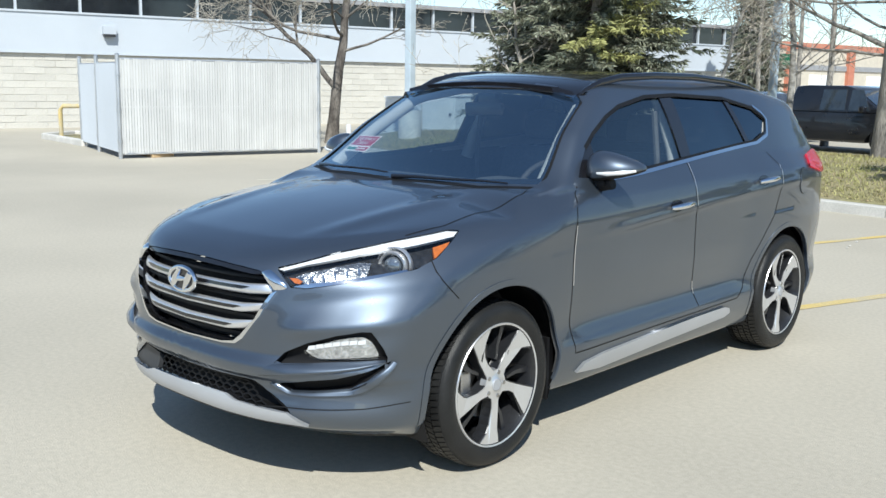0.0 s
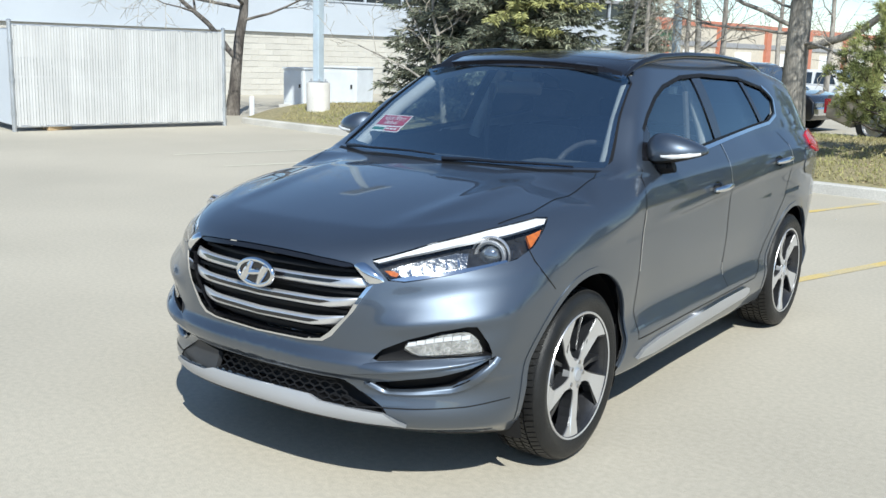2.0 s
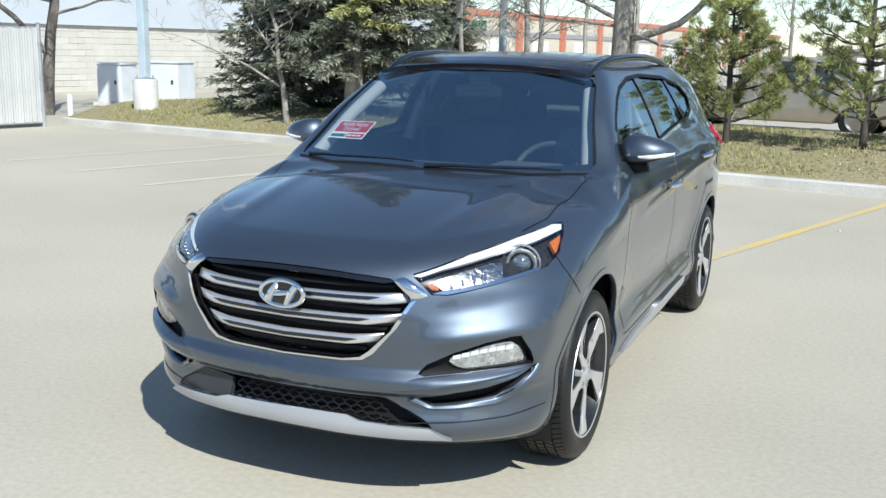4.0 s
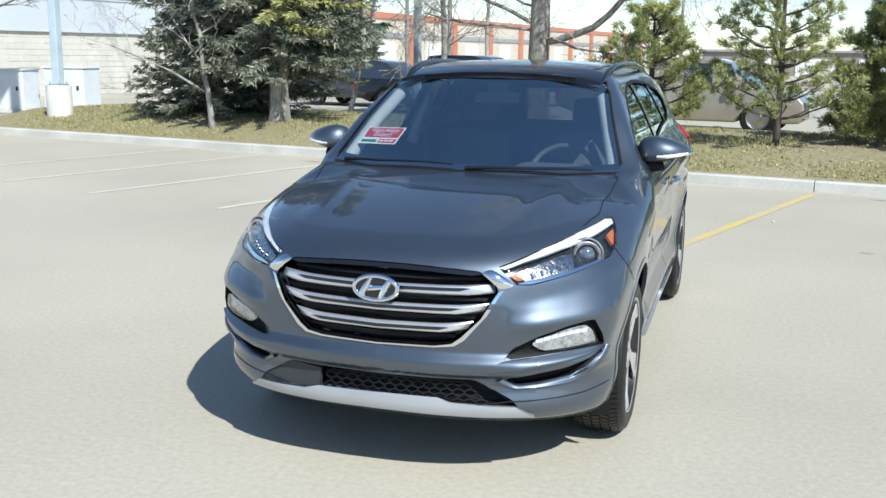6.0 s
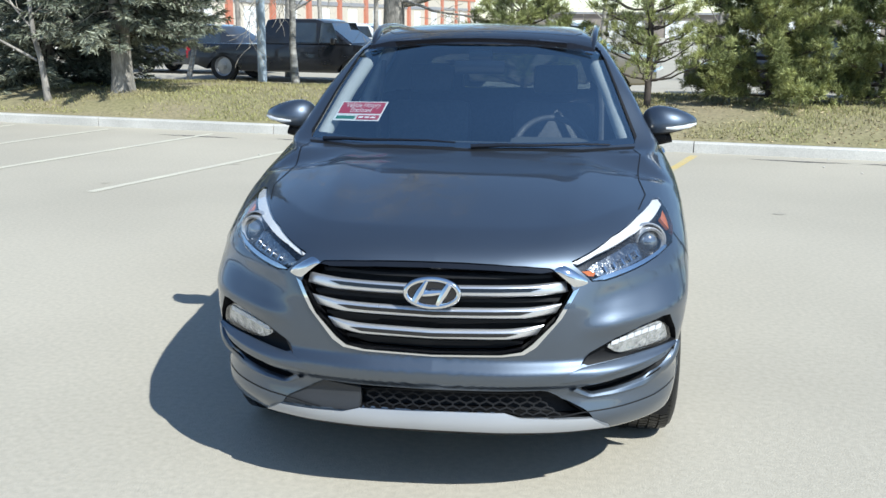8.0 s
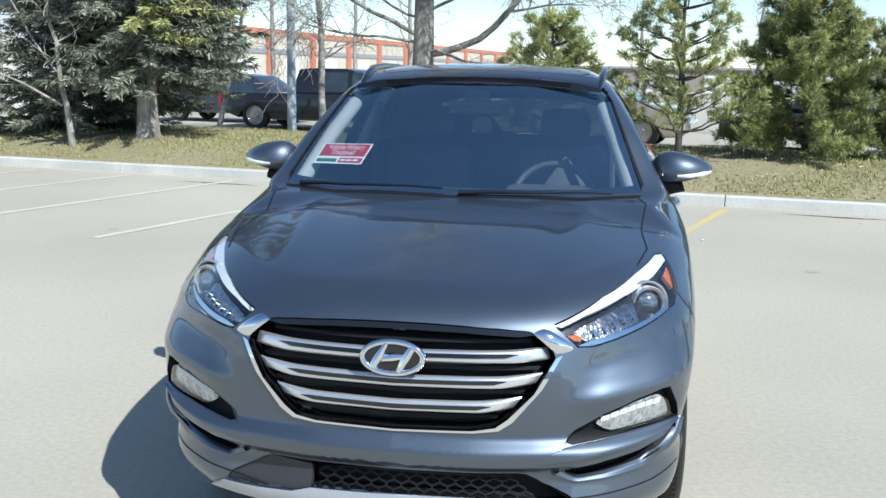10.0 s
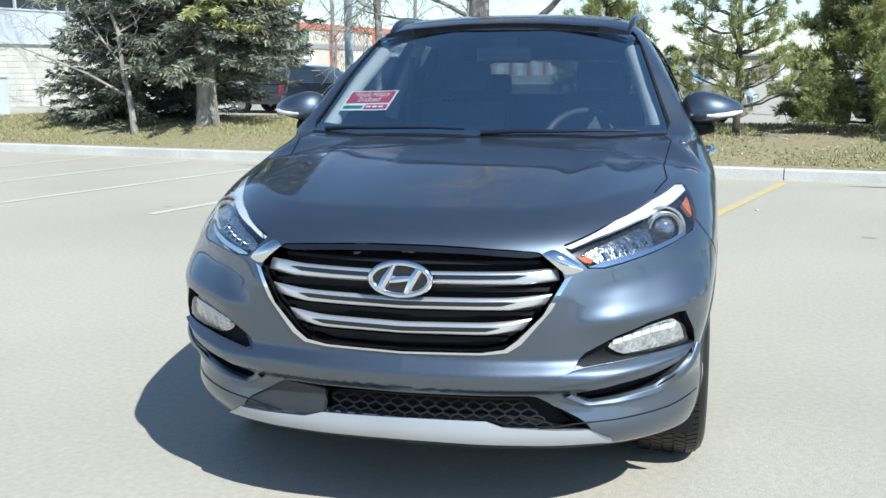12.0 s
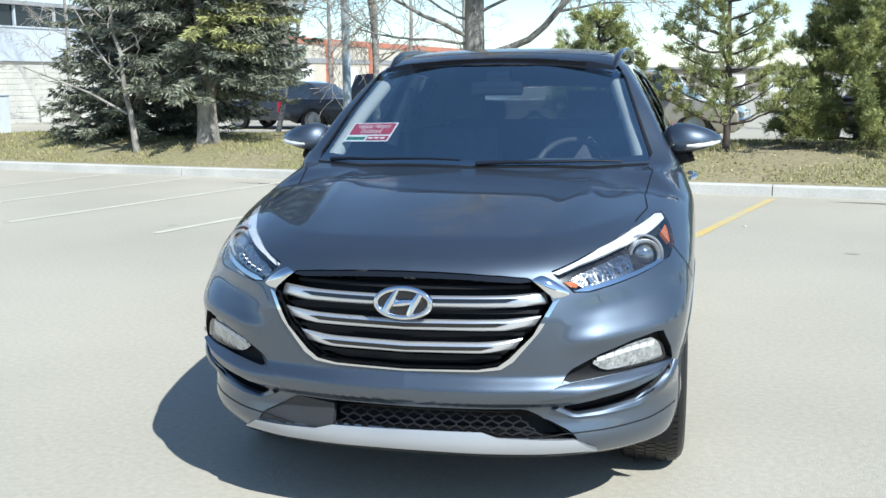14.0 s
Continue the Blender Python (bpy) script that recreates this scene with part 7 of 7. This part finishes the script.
# ---- the planted strip on the other side of the car park ----
side_tree = bare_tree("street_tree", "leafless street tree on the far side of the lot", (24.0, 2.0, 0), 8.0, 0.16, 81, BARK, most=3, kids=(1, 2, 2), droop=0.04, trunk=0.25)
tagged(side_tree, group="trees along the far side of the lot")
for dx, dy, turn in ((1.5, 7.0, 70), (-1.0, 14.5, 150), (2.0, 22.0, 220), (0.5, -7.0, 300), (3.0, 30.0, 20), (1.0, -15.0, 110)):
    copy_thing(side_tree, Matrix.Translation((24 + dx, 2 + dy, 0)) @ Matrix.Rotation(radians(turn), 4, "Z") @ Matrix.Translation((-24, -2, 0)))
side_spruce = spruce("dark spruce on the far side of the lot", (26.0, 12.0, 0.0), 6.5, 2.0, 0.3, 13)
tagged(side_spruce, group="spruces along the far side of the lot")
for dx, dy in ((1.0, 10.0), (-1.5, 17.5), (2.5, -8.0), (3.5, 26.0), (1.0, 36.0)):
    copy_thing(side_spruce, Matrix.Translation((dx, dy, 0)))

# ---- posts among the trees ----
bm = bmesh.new()
tube(bm, [(-6.16, 18.7, 0.1), (-6.16, 18.7, 4.0), (-6.16, 18.7, 8.0)], (0.105, 0.095, 0.08), 16)
tagged(part("steel_post", bm, POLE_PAINT, smooth=True), label="tall pale blue-grey steel post on the lawn", category="lamp post")
sign = empty("street_sign", label="tall white post with a green street sign", category="street sign")
bm = bmesh.new()
tube(bm, [(-17.0, 42.2, 0), (-17.0, 42.2, 9.0)], 0.12, 12)
part("post", bm, SIGN_WHITE, sign, smooth=True)
bm = bmesh.new()
box(bm, (-16.9, 42.0, 2.6), (-15.3, 42.06, 3.1), 0.01)
part("sign_plate", bm, SIGN_GREEN, sign, "green sign plate")

# ---- grass ----
rng = np.random.default_rng(77)
n = 70000
gu, gv = rng.uniform(-15.3, 11.5, n), KERB_AT + 0.2 + rng.random(n) ** 1.3 * 6.0
keep = np.array([noise.noise(Vector((a * 0.8, b * 0.8, 1.5))) > -0.22 + 0.3 * (rng.random() - 0.5) for a, b in zip(gu, gv)])
gu, gv = gu[keep], gv[keep]
gz = np.array([berm(b) + 0.035 * noise.noise(Vector((a * 0.5, b * 0.5, 3))) * min(1, (b - KERB_AT)) for a, b in zip(gu, gv)])
gp = np.stack([ALONG.x * gu + ACROSS.x * gv, ALONG.y * gu + ACROSS.y * gv, gz - 0.004], 1)
gd = np.stack([rng.normal(0, 0.5, len(gp)), rng.normal(0, 0.5, len(gp)), np.full(len(gp), 1.0)], 1)
gd /= np.linalg.norm(gd, axis=1, keepdims=True)
v, f = blades(gp, gd, rng.uniform(0.03, 0.085, len(gp)), rng.uniform(0.004, 0.008, len(gp)), rng)
tagged(mesh_part("grass", v, f, GRASS, smooth=False), label="short dry yellow-green grass on the bank", category="grass", kind="stuff")
n = 5000
gu, gv = rng.uniform(-4.0, 11.5, n), KERB_AT + 0.2 + rng.random(n) ** 1.5 * 3.5
gz = np.array([berm(b) for b in gv]) + 0.012
gp = np.stack([ALONG.x * gu + ACROSS.x * gv, ALONG.y * gu + ACROSS.y * gv, gz], 1)
gd = rng.normal(0, 1, (n, 3)) * (1, 1, 0.25)
gd /= np.linalg.norm(gd, axis=1, keepdims=True)
v, f = blades(gp, gd, rng.uniform(0.02, 0.06, n), rng.uniform(0.006, 0.014, n), rng)
LITTER = surface("dead_leaves", (0.38, 0.30, 0.18), rough=0.9, vary=0.3, island=0.45)
tagged(mesh_part("leaf_litter", v, f, LITTER, smooth=False), label="dead leaves scattered over the bank", category="leaves", kind="stuff")


# ---- the paper sign inside the windscreen ----
def screen_sheet(name, outline, material, parent, lift, label=""):
    return patch(name, outline, FRONT, material, parent, lift=lift, thick=0.0, cell=0.05, label=label)


sign_card = empty("windscreen_card", CAR_STANDS, label="red and white paper card behind the windscreen", category="sign")
X0, X1, Z0, Z1 = -0.645, -0.415, 1.218, 1.298
def card(u, v):
    return (X0 + (X1 - X0) * u + 0.055 * (v - 0.5) * 0.6, Z0 + (Z1 - Z0) * v + 0.006 * u)


def card_quad(u0, v0, u1, v1):
    return [card(u0, v0), card(u1, v0), card(u1, v1), card(u0, v1)]


screen_sheet("sheet", card_quad(0, 0, 1, 1), SIGN_WHITE, sign_card, -0.016)
screen_sheet("red_field", card_quad(0.03, 0.36, 0.97, 0.95), SIGN_RED, sign_card, -0.0145)
screen_sheet("red_strip", card_quad(0.50, 0.05, 0.97, 0.28), SIGN_RED, sign_card, -0.0145)
screen_sheet("green_strip", card_quad(0.04, 0.08, 0.46, 0.24), SIGN_GREEN, sign_card, -0.0145)


def words(text, u0, v0, height, parent, material):
    cu = bpy.data.curves.new("lettering", "FONT")
    cu.body, cu.size, cu.resolution_u = text, 1.0, 2
    tmp = bpy.data.objects.new("lettering", cu)
    scene.collection.objects.link(tmp)
    me = bpy.data.meshes.new_from_object(tmp.evaluated_get(bpy.context.evaluated_depsgraph_get()))
    bpy.data.objects.remove(tmp)
    v = np.array([p.co[:2] for p in me.vertices])
    f = [tuple(p.vertices) for p in me.polygons]
    v[:, 0] = u0 + v[:, 0] * height * (Z1 - Z0) / (X1 - X0)
    v[:, 1] = v0 + v[:, 1] * height
    q, nr = cast([card(a, b) for a, b in v], FRONT)
    return mesh_part("lettering", q - nr * 0.0125, f, material, parent, smooth=False)


words("Vehicle History", 0.14, 0.68, 0.34, sign_card, SIGN_WHITE)
words("Disclosed", 0.28, 0.42, 0.34, sign_card, SIGN_WHITE)
for k in range(3):
    screen_sheet("small_print", card_quad(0.54 + 0.13 * k, 0.12, 0.64 + 0.13 * k, 0.20), SIGN_WHITE, sign_card, -0.013)

# ---- marks on the paving ----
DARK_MARK = surface("old_tar_stain", (0.13, 0.125, 0.115), rough=0.9, vary=0.3, scale=6, fine=60)
rng = np.random.default_rng(5)
for x, y, length, turn in ((-5.2, 9.8, 1.3, -0.2), (-3.4, 9.55, 0.9, -0.2), (2.9, 8.45, 1.2, -0.2), (4.2, 8.2, 0.8, -0.15)):
    n = 14
    left, right = [], []
    for k in range(n + 1):
        s = k / n
        w = 0.035 * math.sin(math.pi * s) * (0.6 + 0.8 * rng.random()) + 0.004
        px, py = x + length * s * math.cos(turn), y + length * s * math.sin(turn) + 0.02 * rng.normal()
        left.append((px, py - w, 0.003))
        right.append((px, py + w, 0.003))
    vs = left + right
    fs = [(k, k + 1, n + 2 + k, n + 1 + k) for k in range(n)]
    tagged(mesh_part("tar_stain", vs, fs, DARK_MARK, smooth=False), label="dark irregular stain on the paving by the kerb", category="stain", kind="structure")
for k in range(18):
    a = rng.uniform(-7, 4)
    v0 = KERB_AT - rng.uniform(0.05, 3.5) if k < 16 else rng.uniform(2.0, 6.0)
    p = lot(a, v0)
    bm = bmesh.new()
    bmesh.ops.create_icosphere(bm, subdivisions=1, radius=rng.uniform(0.006, 0.014), matrix=Matrix.Translation(p + Vector((0, 0, 0.008))) @ Matrix.Diagonal((1.3, 1, 0.7, 1)))
    tagged(part("pebble", bm, KERB), label="small stray pebble lying on the paving", category="pebble", group="stray pebbles")

OIL = surface("faint_oil_stain", (0.395, 0.36, 0.295), rough=0.8, vary=0.12, scale=5, fine=50)
for c, r in (((2.47, 4.84), 0.06), ((-4.1, 5.6), 0.05), ((-3.2, 7.1), 0.06)):
    rim = [(c[0] + r * (0.7 + 0.5 * rng.random()) * math.cos(a), c[1] + r * (0.7 + 0.5 * rng.random()) * math.sin(a), 0.003) for a in np.linspace(0, 6.283, 14, endpoint=False)]
    tagged(mesh_part("oil_spot", rim, [tuple(range(14))], OIL, smooth=False), label="faint dark oil spot on the paving", category="stain", group="oil spots", kind="structure")
